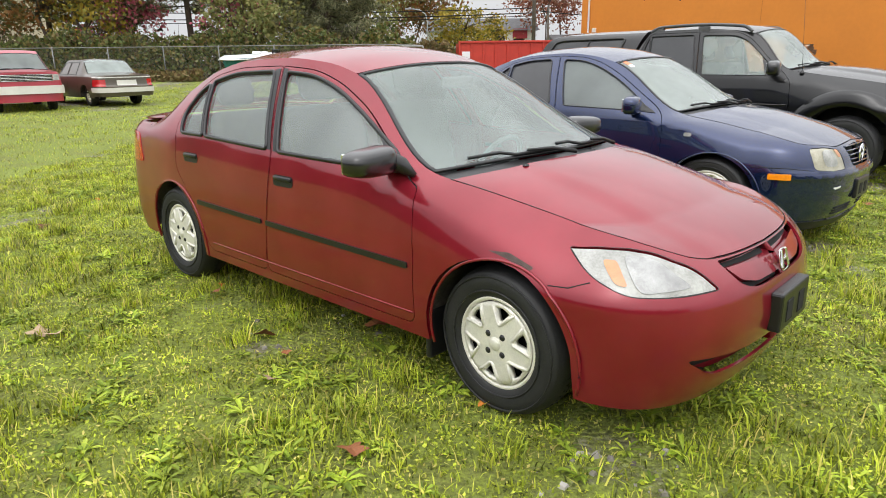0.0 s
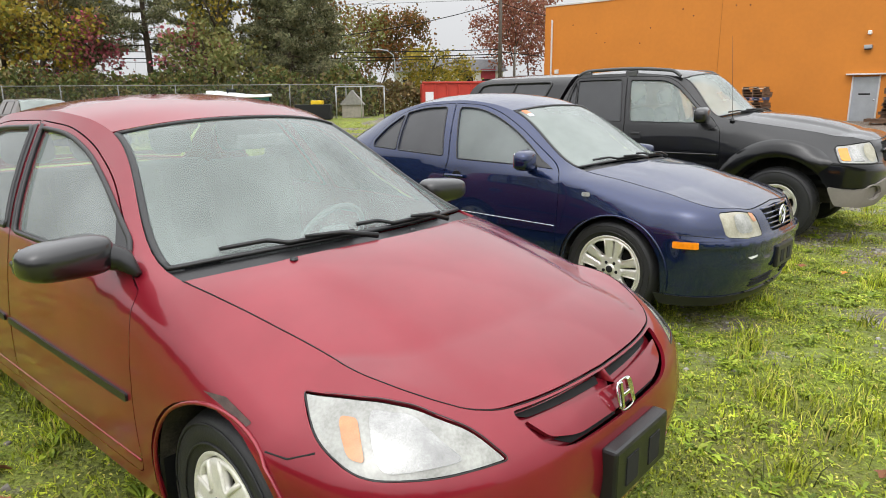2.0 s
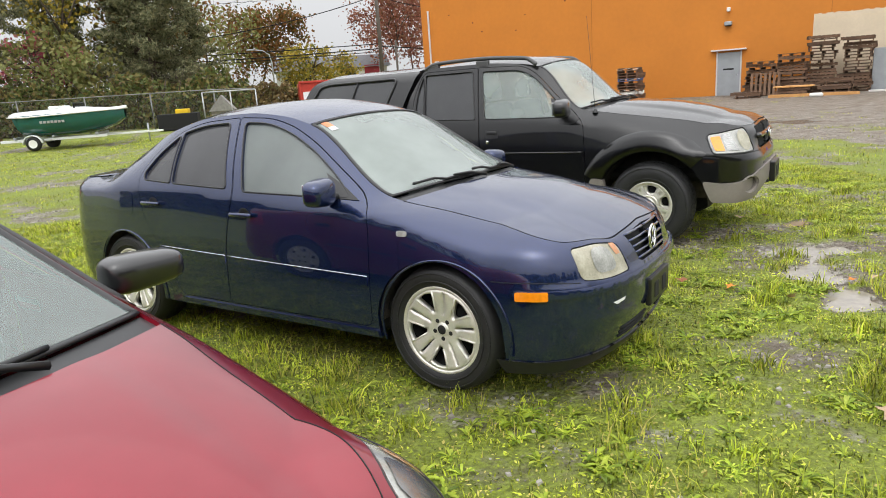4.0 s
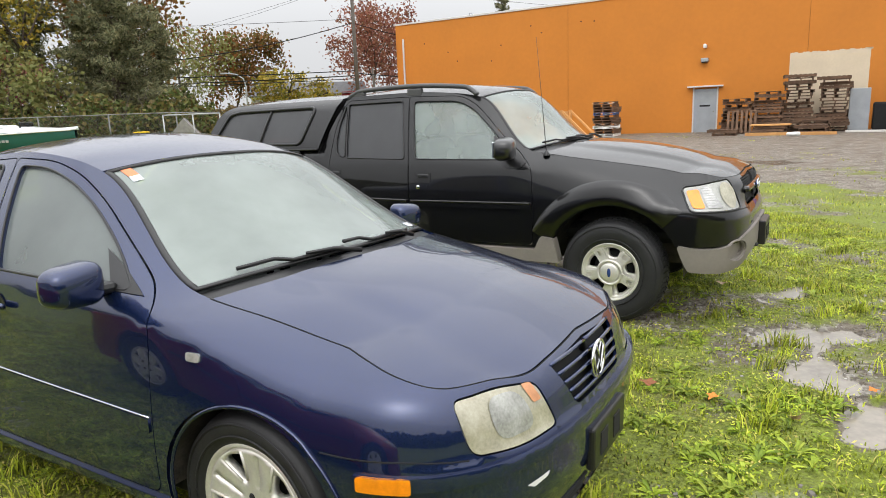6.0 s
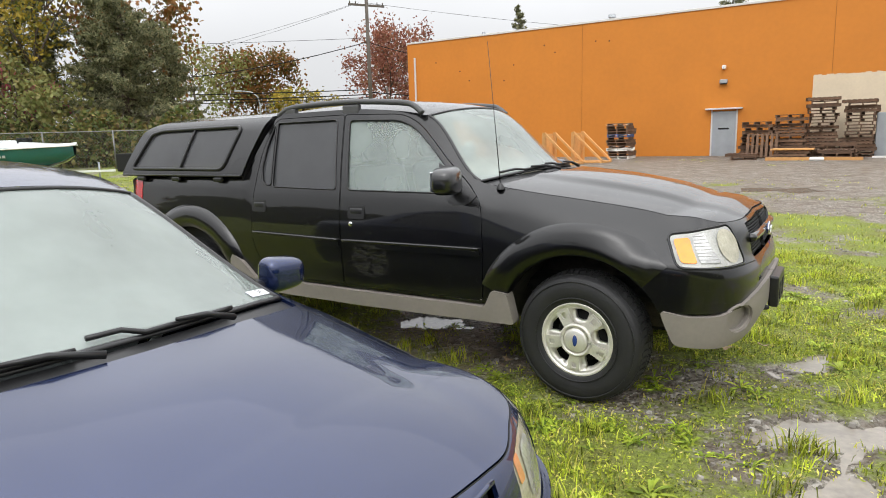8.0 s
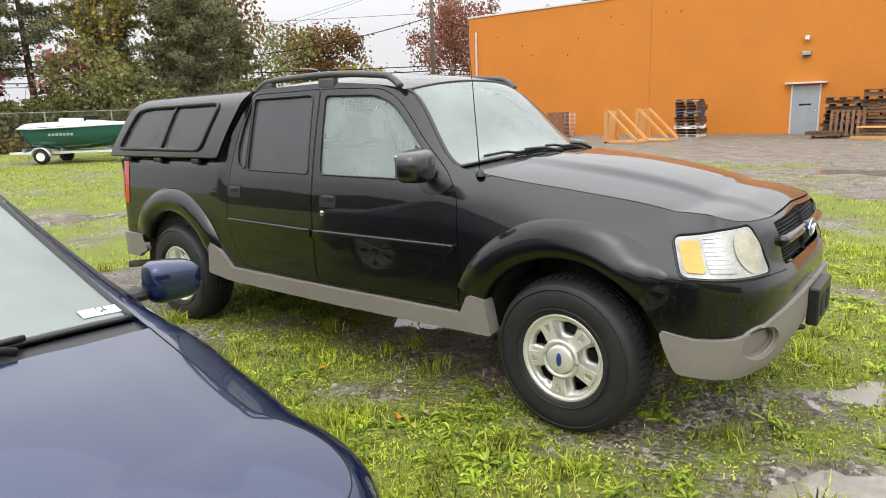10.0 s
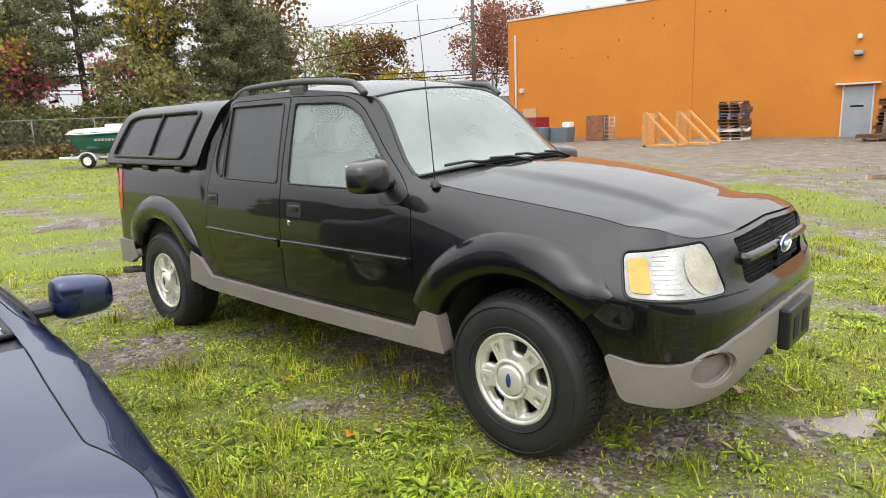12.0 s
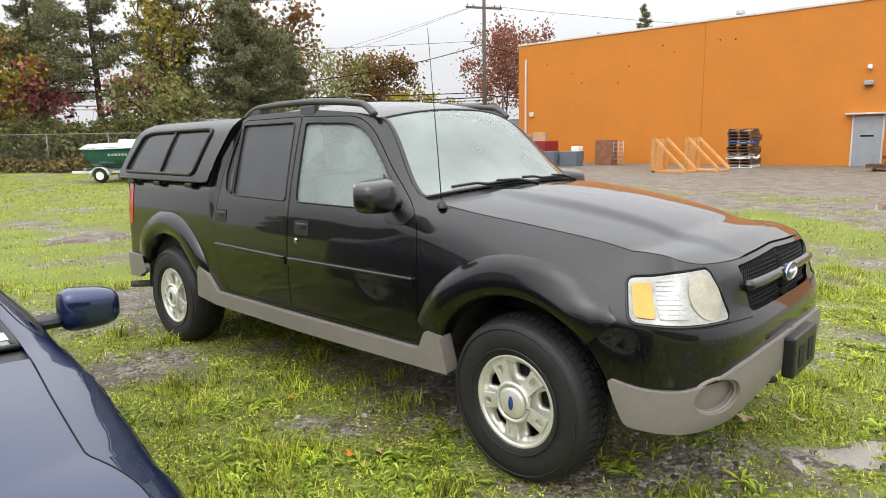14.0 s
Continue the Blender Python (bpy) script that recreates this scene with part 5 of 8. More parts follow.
    sheet("scuff", K.side, rounded([(-0.03, 0.688), (0.06, 0.692), (0.17, 0.655), (0.155, 0.640), (0.05, 0.672)], 0.006), M_SCUFF, root, off=0.001, sides=(-1,), step=0.03, fine=0.012, label="dark grey scrape above the wheel")
    boxpart("bumper_core", (0.40, 0.62, -0.56, 0.56, 0.20, 0.45), M_DARK, root, bev=0.02)
    # tail lamps, mud flap
    sheet("tail_light", K.rr, rounded([(0.05, 0.74), (0.30, 0.74), (0.32, 0.93), (0.12, 0.93)], 0.03), M_TAIL, root, off=0.004, step=0.05, thick=0.01)
    for sg in (-1, 1):
        boxpart("mud_flap", (-0.385, -0.355, sg * 0.73 - 0.09, sg * 0.73 + 0.09, 0.13, 0.36), M_PLASTIC, root, bev=0.01)
    # washer nozzles and wipers
    for y in (-0.42, 0.12):
        V, F = lathe([(0.0, 0.008), (0.012, 0.006), (0.014, 0.0)], 10)
        zz = 0.93 + 0.03 * (1 - (y / 0.7) ** 2)
        link("washer_nozzle", [(a - 0.16, y + q, b + zz - 0.005) for a, b, q in V], F, M_PLASTIC, root)
    wheel(root, 0, hz, 0.80, 0.305, 0.188, 0.185, "cover", M_CAP, (0.035, 0.018), 2)
    wheel(root, -2.62, hz, 0.80, 0.305, 0.188, 0.185, "cover", M_CAP, (0.035, 0.018))
    return root, K


def blue_sedan():
    root = empty("sedan", car_matrix(1.986, 4.847, -43.86, 0.81) @ pose(0, 0, -0.012, -1.1, 0, 0), "dark blue four-door sedan with twin-spoke alloy wheels, parked on grass", "car")
    K = Shell(BLUE)
    hz = 0.325
    L = K.nose["L"]
    d1 = rounded([(-0.40, 0.30), (-0.385, 0.60), (-0.385, 0.80), (-0.40, 0.905), (-0.48, 0.978), (-0.70, 1.112), (-0.89, 1.230), (-1.09, 1.327), (-1.26, 1.374), (-1.505, 1.384), (-1.375, 0.97), (-1.45, 0.68), (-1.485, 0.30)], [0.05, 0, 0.05, 0.05, 0.05, 0.1, 0.1, 0.1, 0.1, 0.02, 0.05, 0.1, 0.04])
    d2 = rounded([(-1.495, 0.30), (-1.46, 0.68), (-1.385, 0.97), (-1.515, 1.384), (-1.85, 1.365), (-2.07, 1.305), (-2.22, 1.19), (-2.30, 1.06), (-2.28, 0.955), (-2.25, 0.80), (-2.12, 0.62), (-2.03, 0.48), (-1.95, 0.30)], [0.04, 0.1, 0.05, 0.02, 0.1, 0.1, 0.1, 0.06, 0.06, 0.08, 0.08, 0.1, 0.03])
    w1 = rounded([(-0.545, 0.962), (-1.30, 0.979), (-1.445, 1.352), (-1.267, 1.344), (-1.094, 1.291), (-0.893, 1.194), (-0.703, 1.076)], [0.03, 0.02, 0.03, 0.1, 0.1, 0.1, 0.1])
    w2 = rounded([(-1.45, 0.993), (-1.94, 1.015), (-2.0, 1.303), (-1.82, 1.342), (-1.585, 1.354)], [0.02, 0.02, 0.02, 0.08, 0.03])
    w3 = rounded([(-1.97, 1.017), (-2.235, 1.03), (-2.255, 1.065), (-2.17, 1.185), (-2.03, 1.288)], [0.01, 0.02, 0.03, 0.08, 0.02])
    hl = rounded([(0.445, 0.748), (0.62, 0.752), (0.785, 0.728), (0.835, 0.592), (0.66, 0.588), (0.485, 0.602)], [0.03, 0.06, 0.03, 0.03, 0.06, 0.04])
    gr = rounded([(0.895, 0.740), (L, 0.752), (L + 0.001, 0.60), (0.97, 0.60)], [0.01, 0, 0, 0.03])
    P = dict(paint=M_BLUE, doors=[d1, d2], windows=[(w1, G_GREY), (w2, G_DARK), (w3, G_DARK)], door_parts=[], nose_holes=[hl, gr], screen=G_WIND, backglass=G_DARK,
             nose_low=pchip([(0, 0.20), (0.5, 0.185), (1, 0.19)]), tail_low=pchip([(0, 0.25), (1, 0.25)]), seatx=-1.35, seattop=1.27, hoodbulge=0.03, corner=0.44, seal=0.6, ridge=(0.50, 0.20, 0.010))
    Pw = car_body(K, root, P)
    for sg in (-1, 1):
        o = sheet("headlight", K.fr, shrink(hl, 0.004), M_LAMPY, root, off=-0.003, sides=(sg,), step=0.04, thick=0.02, label="cloudy yellowed headlight")[0]
        sheet("reflector", K.fr, rounded([(0.56, 0.735), (0.70, 0.73), (0.74, 0.62), (0.58, 0.62)], 0.05), M_LAMP, o, off=-0.001, sides=(sg,), step=0.03)
        sheet("turn_lens", K.fr, rounded([(0.72, 0.735), (0.765, 0.73), (0.785, 0.68), (0.745, 0.68)], 0.01), M_AMBERD, o, off=0.0, sides=(sg,), step=0.03)
    sheet("grille_recess", K.fr, shrink(gr, -0.004), M_DARK, root, off=-0.03, step=0.05)
    for k in range(5):
        z = 0.618 + 0.030 * k
        s0 = 0.965 - 0.016 * k
        for sg in (-1, 1):
            S = np.linspace(s0, L, 9)
            q = K.fr(S, np.full(9, z))
            tubes("grille_slat", [[(a - 0.004, sg * b, c) for a, b, c in q]], 0.009, M_BLUE, root, n=6, flat=0.8)
    xb = float(K.fr(np.array(L), np.array(0.68))[0]) + 0.014
    ring = [(xb, 0.062 * math.cos(t), 0.68 + 0.062 * math.sin(t)) for t in np.linspace(0, 2 * math.pi, 33)[:-1]]
    b = tubes("badge", [ring], 0.006, M_CHROME, root, closed=True)
    for q in ([(xb, -0.048, 0.715), (xb, -0.022, 0.628), (xb, 0, 0.675), (xb, 0.022, 0.628), (xb, 0.048, 0.715)], [(xb, -0.022, 0.737), (xb, 0, 0.69), (xb, 0.022, 0.737)]):
        tubes("badge_stroke", [q], 0.005, M_CHROME, b, n=6)
    V, F = lathe([(0.0, 0.0), (0.06, -0.004)], 24)
    link("badge_back", [(xb + q2, a, c + 0.68) for a, q2, c in V], F, M_DARK, b)
    plate_holder(root, 0.81, 0.0, 0.43, 0.34, 0.145, 0.03)
    bead('bumper_seam', K.fr, [(0.05, 0.612), (0.30, 0.613), (0.475, 0.598)], 0.003, M_DARK, root, closed=False, off=-0.001)
    # bumper strip with amber marker, scuffs and lower slots
    sheet("bumper_strip", K.fr, rounded([(0.155, 0.575), (L, 0.575), (L, 0.54), (0.155, 0.54)], [0.008, 0, 0, 0.008]), M_BLUE, root, off=0.012, step=0.04, thick=0.02)
    sheet("side_marker", K.fr, rounded([(0.17, 0.575), (0.315, 0.575), (0.315, 0.535), (0.17, 0.535)], 0.008), M_AMBER, root, off=0.016, step=0.03, thick=0.012, label="amber side marker")
    sheet("scuff", K.fr, rounded([(0.66, 0.474), (0.76, 0.482), (0.75, 0.468), (0.69, 0.459)], 0.004), M_WHITE, root, off=0.001, sides=(-1,), step=0.03, label="white scraped paint on the bumper")
    for k in range(3):
        bead("vent_slot", K.fr, [(L - 0.42, 0.27 + 0.022 * k), (L - 0.12, 0.28 + 0.022 * k)], 0.007, M_DARK, root, closed=False, off=0.0)
    sheet("chin_spoiler", K.fr, [(0.06, 0.235), (L, 0.225), (L, 0.17), (0.10, 0.17)], M_PLASTIC, root, off=0.008, step=0.05, thick=0.01)
    # repeater, bright thin side lines, handles
    sheet("repeater", K.side, rounded([(-0.208, 0.79), (-0.150, 0.79), (-0.150, 0.818), (-0.208, 0.818)], 0.013), M_LAMP, root, off=0.006, step=0.02, fine=0.008, thick=0.006)
    sheet("fuel_flap", K.side, rounded([(-2.52, 0.80), (-2.36, 0.80), (-2.36, 0.95), (-2.52, 0.95)], 0.04), M_BLUE, root, off=0.002, step=0.05)
    for a, z0, b_, z1 in ((-0.40, 0.572, -1.45, 0.594), (-1.475, 0.595, -2.09, 0.61)):
        bead("side_strip", K.side, [(a, z0), (b_, z1)], 0.0035, M_CHROME, root, closed=False, off=0.001)
        sheet("side_moulding", K.side, [(a, z0 - 0.05), (a, z0 - 0.004), (b_, z1 - 0.004), (b_, z1 - 0.05)], M_BLUE, root, off=0.006, thick=0.008, step=0.05)
    pull_handle(K, root, -1.285, 0.847, M_BLUE, "bar")
    pull_handle(K, root, -2.13, 0.882, M_BLUE, "bar")
    mirror(K, root, -0.65, 0.945, 0.19, 0.14, 0.08, M_BLUE, 0.035, (-0.02, 0.0, -0.03))
    sheet("mirror_foot", K.side, [(-0.48, 0.945), (-0.62, 0.955), (-0.74, 1.075), (-0.62, 1.02)], M_PLASTIC, root, off=0.004, step=0.04, thick=0.01)
    sheet("sill_strip", K.side, [(-0.36, 0.285), (-1.95, 0.285), (-1.95, 0.25), (-0.36, 0.25)], M_BLUE, root, off=0.012, step=0.06, thick=0.02)
    # stickers on the screen, inner mirror
    def sticker(i0, i1, j0, j1, mm, label):
        q = [Vector(Pw[i, j]) for i, j in ((i0, j0), (i0, j1), (i1, j1), (i1, j0))]
        n = (q[1] - q[0]).cross(q[3] - q[0]).normalized()
        n = n if n.z > 0 else -n
        link("sticker", [p + n * 0.004 for p in q] + [p + n * 0.002 for p in q], [(0, 1, 2, 3), (7, 6, 5, 4)], mm, root, label, smooth=False)
        return q, n
    sticker(17, 19, 1, 2, M_ORANGEP, "orange paper sticker")
    sticker(16, 17, 1, 2, M_PAPER, "white paper sticker")
    q, n = sticker(1, 2, 27, 30, M_PAPER, "white paper card with number")
    ex = (q[1] - q[0]).normalized()
    ez = n.cross(ex)
    txt = bpy.data.curves.new("card_number", 'FONT')
    txt.body, txt.size, txt.align_x, txt.align_y = "54", 0.035, 'CENTER', 'CENTER'
    txt.materials.append(M_DARK)
    to = new("card_number", txt)
    to.parent = root
    ctr = sum(q, Vector()) / 4 + n * 0.007
    to.matrix_local = Matrix.Translation(ctr) @ Matrix((ex, ez, n)).transposed().to_4x4()
    boxpart("inner_mirror", (-0.86, -0.84, -0.12, 0.12, 1.27, 1.33), M_TRIM, root, bev=0.01)
    wheel(root, 0, hz, 0.815, 0.322, 0.222, 0.225, "twin", M_ALLOY, (0.036, -0.010), 1.5)
    wheel(root, -2.513, hz, 0.815, 0.322, 0.222, 0.225, "twin", M_ALLOY, (0.036, -0.010))
    return root, K


def black_truck():
    root = empty("pickup_truck", car_matrix(4.294, 7.075, -43.28, 0.86), "black four-door pickup truck with canopy, grey cladding and rain drops", "pickup truck")
    K = Shell(TRUCK)
    hz = 0.358
    L = K.nose["L"]
    d1 = rounded([(-0.585, 0.515), (-0.575, 0.80), (-0.60, 1.08), (-0.70, 1.175), (-0.90, 1.335), (-1.02, 1.45), (-1.15, 1.56), (-1.29, 1.627), (-1.735, 1.639), (-1.66, 1.13), (-1.65, 0.80), (-1.64, 0.515)], [0.03, 0, 0.05, 0.03, 0.1, 0.1, 0.1, 0.1, 0.02, 0.05, 0, 0.03])
    d2 = rounded([(-1.65, 0.515), (-1.66, 0.80), (-1.67, 1.13), (-1.745, 1.639), (-2.35, 1.632), (-2.402, 1.575), (-2.455, 1.42), (-2.475, 1.20), (-2.50, 0.95), (-2.50, 0.75), (-2.42, 0.60), (-2.36, 0.515)], [0.03, 0, 0.05, 0.02, 0.04, 0.05, 0.1, 0.1, 0.1, 0.1, 0.05, 0.03])
    w1 = rounded([(-0.73, 1.143), (-1.605, 1.15), (-1.685, 1.598), (-1.306, 1.588), (-1.164, 1.525), (-1.01, 1.396), (-0.882, 1.278)], [0.03, 0.03, 0.03, 0.1, 0.1, 0.1, 0.1])
    w2 = rounded([(-1.715, 1.15), (-2.30, 1.16), (-2.345, 1.60), (-1.798, 1.605)], [0.02, 0.02, 0.02, 0.03])
    w3 = rounded([(-2.325, 1.165), (-2.405, 1.185), (-2.432, 1.28), (-2.418, 1.45), (-2.368, 1.592)], [0.02, 0.05, 0.06, 0.06, 0.02])
    hl = rounded([(0.012, 0.945), (0.27, 0.975), (0.49, 0.992), (0.545, 0.803), (0.098, 0.803)], [0.035, 0.03, 0.02, 0.03, 0.03])
    gr = rounded([(0.655, 0.985), (L, 1.0), (L + 0.001, 0.80), (0.715, 0.80)], [0.03, 0, 0, 0.03])
    P = dict(paint=M_BLACK, doors=[d1, d2], windows=[(w1, G_SIDE), (w2, G_DARK), (w3, G_DARK)], door_parts=[], nose_holes=[hl, gr], screen=G_WIND, backglass=G_DARK, backlight=False,
             nose_low=pchip([(0, 0.56), (0.4, 0.58), (1, 0.60)]), tail_low=pchip([(0, 0.55), (1, 0.6)]), seatx=-1.55, seattop=1.42, hoodbulge=0.035, lips=False, corner=0.49, seal=0.65, ridge=(0.50, 0.13, 0.022))
    car_body(K, root, P)
    for sg in (-1, 1):
        o = sheet("headlight", K.fr, shrink(hl, 0.003), M_LAMP, root, off=-0.002, sides=(sg,), step=0.04, thick=0.03, label="cloudy headlight with amber corner lamp")[0]
        sheet("turn_lens", K.fr, rounded([(0.045, 0.925), (0.14, 0.935), (0.195, 0.822), (0.112, 0.822)], 0.02), M_AMBER, o, off=0.003, sides=(sg,), step=0.03)
        sheet("reflector", K.fr, rounded([(0.155, 0.945), (0.265, 0.962), (0.328, 0.822), (0.21, 0.822)], 0.015), M_LAMPI, o, off=0.0015, sides=(sg,), step=0.03)
        t = np.linspace(0, 2 * math.pi, 22)[:-1]
        sheet("lamp_bowl", K.fr, [(0.43 + 0.08 * math.cos(a), 0.895 + 0.082 * math.sin(a)) for a in t], M_LAMPY, o, off=0.002, sides=(sg,), step=0.03)
        for k in range(9):
            bead("lens_rib", K.fr, [(0.21 - 0.006 * k, 0.825 + 0.0145 * k), (0.325 - 0.006 * k, 0.825 + 0.0155 * k)], 0.0016, M_LAMP, o, closed=False, sides=(sg,), off=0.003)
        bead("lamp_rim", K.fr, shrink(hl, -0.004), 0.005, M_PLASTIC, o, sides=(sg,))
    # grille: mesh behind a bar with an oval badge
    sheet("grille_recess", K.fr, shrink(gr, -0.004), M_DARK, root, off=-0.05, step=0.05)
    paths = []
    for k in range(13):
        z = 0.812 + 0.0155 * k
        for sg in (-1, 1):
            S = np.linspace(0.72 - 0.055 * (k / 13), L, 46)
            q = K.fr(S, np.full(46, z) + 0.0075 * np.where(np.arange(46) % 2, 1, -1) * (1 if k % 2 else -1))
            paths.append([(a - 0.018, sg * b, c) for a, b, c in q])
    tubes("grille_mesh", paths, 0.0028, M_PLASTIC, root, n=4)
    for sg in (-1, 1):
        S = np.linspace(0.68, L, 12)
        q = K.fr(S, np.full(12, 0.905))
        tubes("grille_bar", [[(a + 0.002, sg * b, c) for a, b, c in q]], 0.028, M_BLACK, root, n=8, flat=0.8)
    xb = float(K.fr(np.array(L), np.array(0.905))[0]) + 0.034
    V, F = lathe([(0.0, 0.005), (0.068, 0.004), (0.075, 0.0), (0.082, -0.006)], 28)
    b = link("badge", [(xb + q, a, c * 0.45 + 0.905) for a, q, c in V], F, M_BADGE, root, "oval blue badge")
    tubes("badge_rim", [[(xb + 0.002, 0.08 * math.cos(t), 0.905 + 0.036 * math.sin(t)) for t in np.linspace(0, 2 * math.pi, 29)[:-1]]], 0.004, M_CHROME, b, closed=True, n=6)
    tubes("badge_script", [[(xb + 0.007, -0.045 + 0.09 * k / 14, 0.905 + 0.011 * math.sin(k * 1.9)) for k in range(15)]], 0.003, M_WHITE, b, n=5)
    # grey lower bumper
    gb = [(0.017, 0.575), (0.16, 0.556), (0.30, 0.562), (0.43, 0.597), (0.56, 0.632), (0.75, 0.655), (L, 0.66), (L, 0.54), (0.72, 0.49), (0.54, 0.415), (0.30, 0.395), (0.09, 0.40), (0.045, 0.50)]
    fog = [(0.445 + 0.11 * math.cos(a), 0.53 + 0.068 * math.sin(a)) for a in np.linspace(0, 2 * math.pi, 26)[:-1]]
    sheet("bumper_cladding", K.fr, rounded(gb, 0.03), M_CLAD, root, holes=[fog], off=0.02, step=0.04, thick=0.05, label="grey plastic lower bumper")
    sheet("fog_recess", K.fr, shrink(fog, -0.006), M_CLAD, root, off=-0.02, step=0.03)
    bead("fog_rim", K.fr, fog, 0.008, M_CLAD, root, off=0.006)
    plate_holder(root, 0.865, 0.0, 0.565, 0.33, 0.175, 0.05)
    bead('bumper_seam', K.fr, [(0.0, 0.798), (0.10, 0.792), (0.56, 0.792), (0.70, 0.785)], 0.003, M_DARK, root, closed=False, off=-0.001)
    for sg in (-1, 1):
        tubes("tow_hook", [[(0.72, sg * 0.30, 0.50), (0.84, sg * 0.30, 0.50), (0.87, sg * 0.27, 0.50), (0.84, sg * 0.24, 0.50), (0.72, sg * 0.24, 0.50)]], 0.014, M_DARK, root)
    boxpart("skid_plate", (0.30, 0.66, -0.40, 0.40, 0.36, 0.40), M_DARK, root, bev=0.01)
    # flared arches
    def flare(ax, feet0, feet1, nm):
        for sg in (-1, 1):
            V, F, n = [], [], 30
            prof = [(-0.004, -0.07), (-0.006, 0.012), (0.012, 0.036), (0.06, 0.044), (0.115, 0.038), (0.155, 0.020), (0.17, -0.004)]
            for t in np.linspace(feet0, feet1, n):
                end = min(1.0, (t - feet0) / 0.35 + 0.25, (feet1 - t) / 0.35 + 0.25)
                for dr, dy in prof:
                    dy = dy * end if dy > 0 else dy
                    r = 0.475 + dr
                    X, Z = ax - r * math.cos(t), hz + r * math.sin(t)
                    if X > 0.42:
                        yb = float(np.interp(X, K.nose["X"], K.nose["Y"]))
                    else:
                        yb = float(K.side(X, min(Z, 0.9))[1])
                    V.append((X, sg * (yb + dy), Z))
            m = len(prof)
            F = [(i * m + j, i * m + j + 1, (i + 1) * m + j + 1, (i + 1) * m + j) for i in range(n - 1) for j in range(m - 1)]
            link(nm, V, F if sg > 0 else [q[::-1] for q in F], M_BLACK, root)
    flare(0.0, 0.42, math.pi - 0.76, "wheel_flare")
    flare(-3.198, 0.50, math.pi - 0.35, "wheel_flare")
    # grey sill cladding with raised ends
    sill = [(-0.37, 0.40), (-0.41, 0.58), (-0.51, 0.59), (-0.56, 0.488), (-1.5, 0.487), (-2.48, 0.492), (-2.60, 0.60), (-2.72, 0.66), (-2.76, 0.43), (-2.5, 0.40), (-1.5, 0.39)]
    sheet("sill_cladding", K.side, rounded(sill, 0.02), M_CLAD, root, off=0.03, step=0.05, thick=0.08, label="grey plastic sill cladding")
    sheet("rear_cladding", K.rr, [(0.0, 0.62), (0.55, 0.62), (0.9, 0.62), (0.9, 0.44), (0.0, 0.44)], M_CLAD, root, off=0.03, step=0.06, thick=0.04)
    sheet("rear_cladding", K.side, [(-3.64, 0.62), (-3.76, 0.62), (-3.76, 0.44), (-3.60, 0.50)], M_CLAD, root, off=0.03, step=0.06, thick=0.04)
    # door mouldings, handles, lock
    for a, z0, b_, z1 in ((-0.59, 0.808, -1.64, 0.80), (-1.665, 0.80, -2.49, 0.812)):
        sheet("door_moulding", K.side, rounded([(a, z0 - 0.028), (a, z0 + 0.024), (b_, z1 + 0.024), (b_, z1 - 0.028)], 0.015), M_BLACK, root, off=0.016, thick=0.018, step=0.05)
        bead("moulding_edge", K.side, [(a - 0.01, z0 + 0.016), (b_ + 0.01, z1 + 0.016)], 0.010, M_BLACK, root, closed=False, off=0.012)
    pull_handle(K, root, -1.52, 1.003, M_PLASTIC, "flap")
    pull_handle(K, root, -2.425, 1.018, M_PLASTIC, "flap")
    for sg in (-1, 1):
        V, F = lathe([(0.0, 0.003), (0.014, 0.003), (0.017, 0.0)], 12)
        link("door_lock", [(a - 1.565, sg * (b + 0.862), c + 0.925) for a, b, c in V], F, M_CHROME, root)
    mirror(K, root, -0.80, 1.155, 0.23, 0.165, 0.095, M_GLOSS, 0.05, (-0.12, -0.02, -0.04))
    sheet("mirror_foot", K.side, rounded([(-0.64, 1.125), (-0.68, 1.08), (-0.80, 1.07), (-0.88, 1.15), (-0.95, 1.32), (-0.87, 1.27)], 0.02), M_PLASTIC, root, off=0.004, step=0.04, thick=0.012)
    # roof rails
    for sg in (-1, 1):
        pts = [(-1.14, 0.60, 1.63), (-1.20, 0.60, 1.675), (-1.29, 0.605, 1.70), (-1.7, 0.615, 1.725), (-2.2, 0.62, 1.715), (-2.32, 0.625, 1.69), (-2.38, 0.63, 1.655)]
        rl = tubes("roof_rail", [[(a, sg * b, c) for a, b, c in dense3(pts)]], 0.024, M_CLADD, root, n=8, flat=0.8)
        for a in (-1.70, -2.28):
            boxpart("rail_foot", (a - 0.07, a + 0.07, sg * 0.62 - 0.022, sg * 0.62 + 0.022, 1.64, 1.705), M_CLADD, rl, bev=0.012)
    # aerial
    ya = -float(K.side(-0.51, 1.14)[1]) + 0.02
    V, F = lathe([(0.0, 0.03), (0.012, 0.02), (0.024, 0.0), (0.026, -0.01)], 14)
    a = link("aerial", [(p - 0.51, ya + q, b + 1.175) for p, b, q in V], F, M_PLASTIC, root)
    tubes("aerial_rod", [[(-0.51, ya, 1.18), (-0.545, ya, 1.60), (-0.58, ya, 2.0)]], [0.0028, 0.0022, 0.0016], M_PLASTIC, a, n=5)
    # cargo bed: inner gap, canopy with side panes and clamps
    bm = bmesh.new()
    box(bm, -4.03, -2.58, -0.79, 0.79, 0.55, 1.20, 0.02)
    part("cargo_bed", bm, M_DARK, root)
    bm = bmesh.new()
    box(bm, -2.575, -2.54, -0.78, 0.78, 0.6, 1.22, 0.01)
    part("cab_back", bm, M_DARK, root)
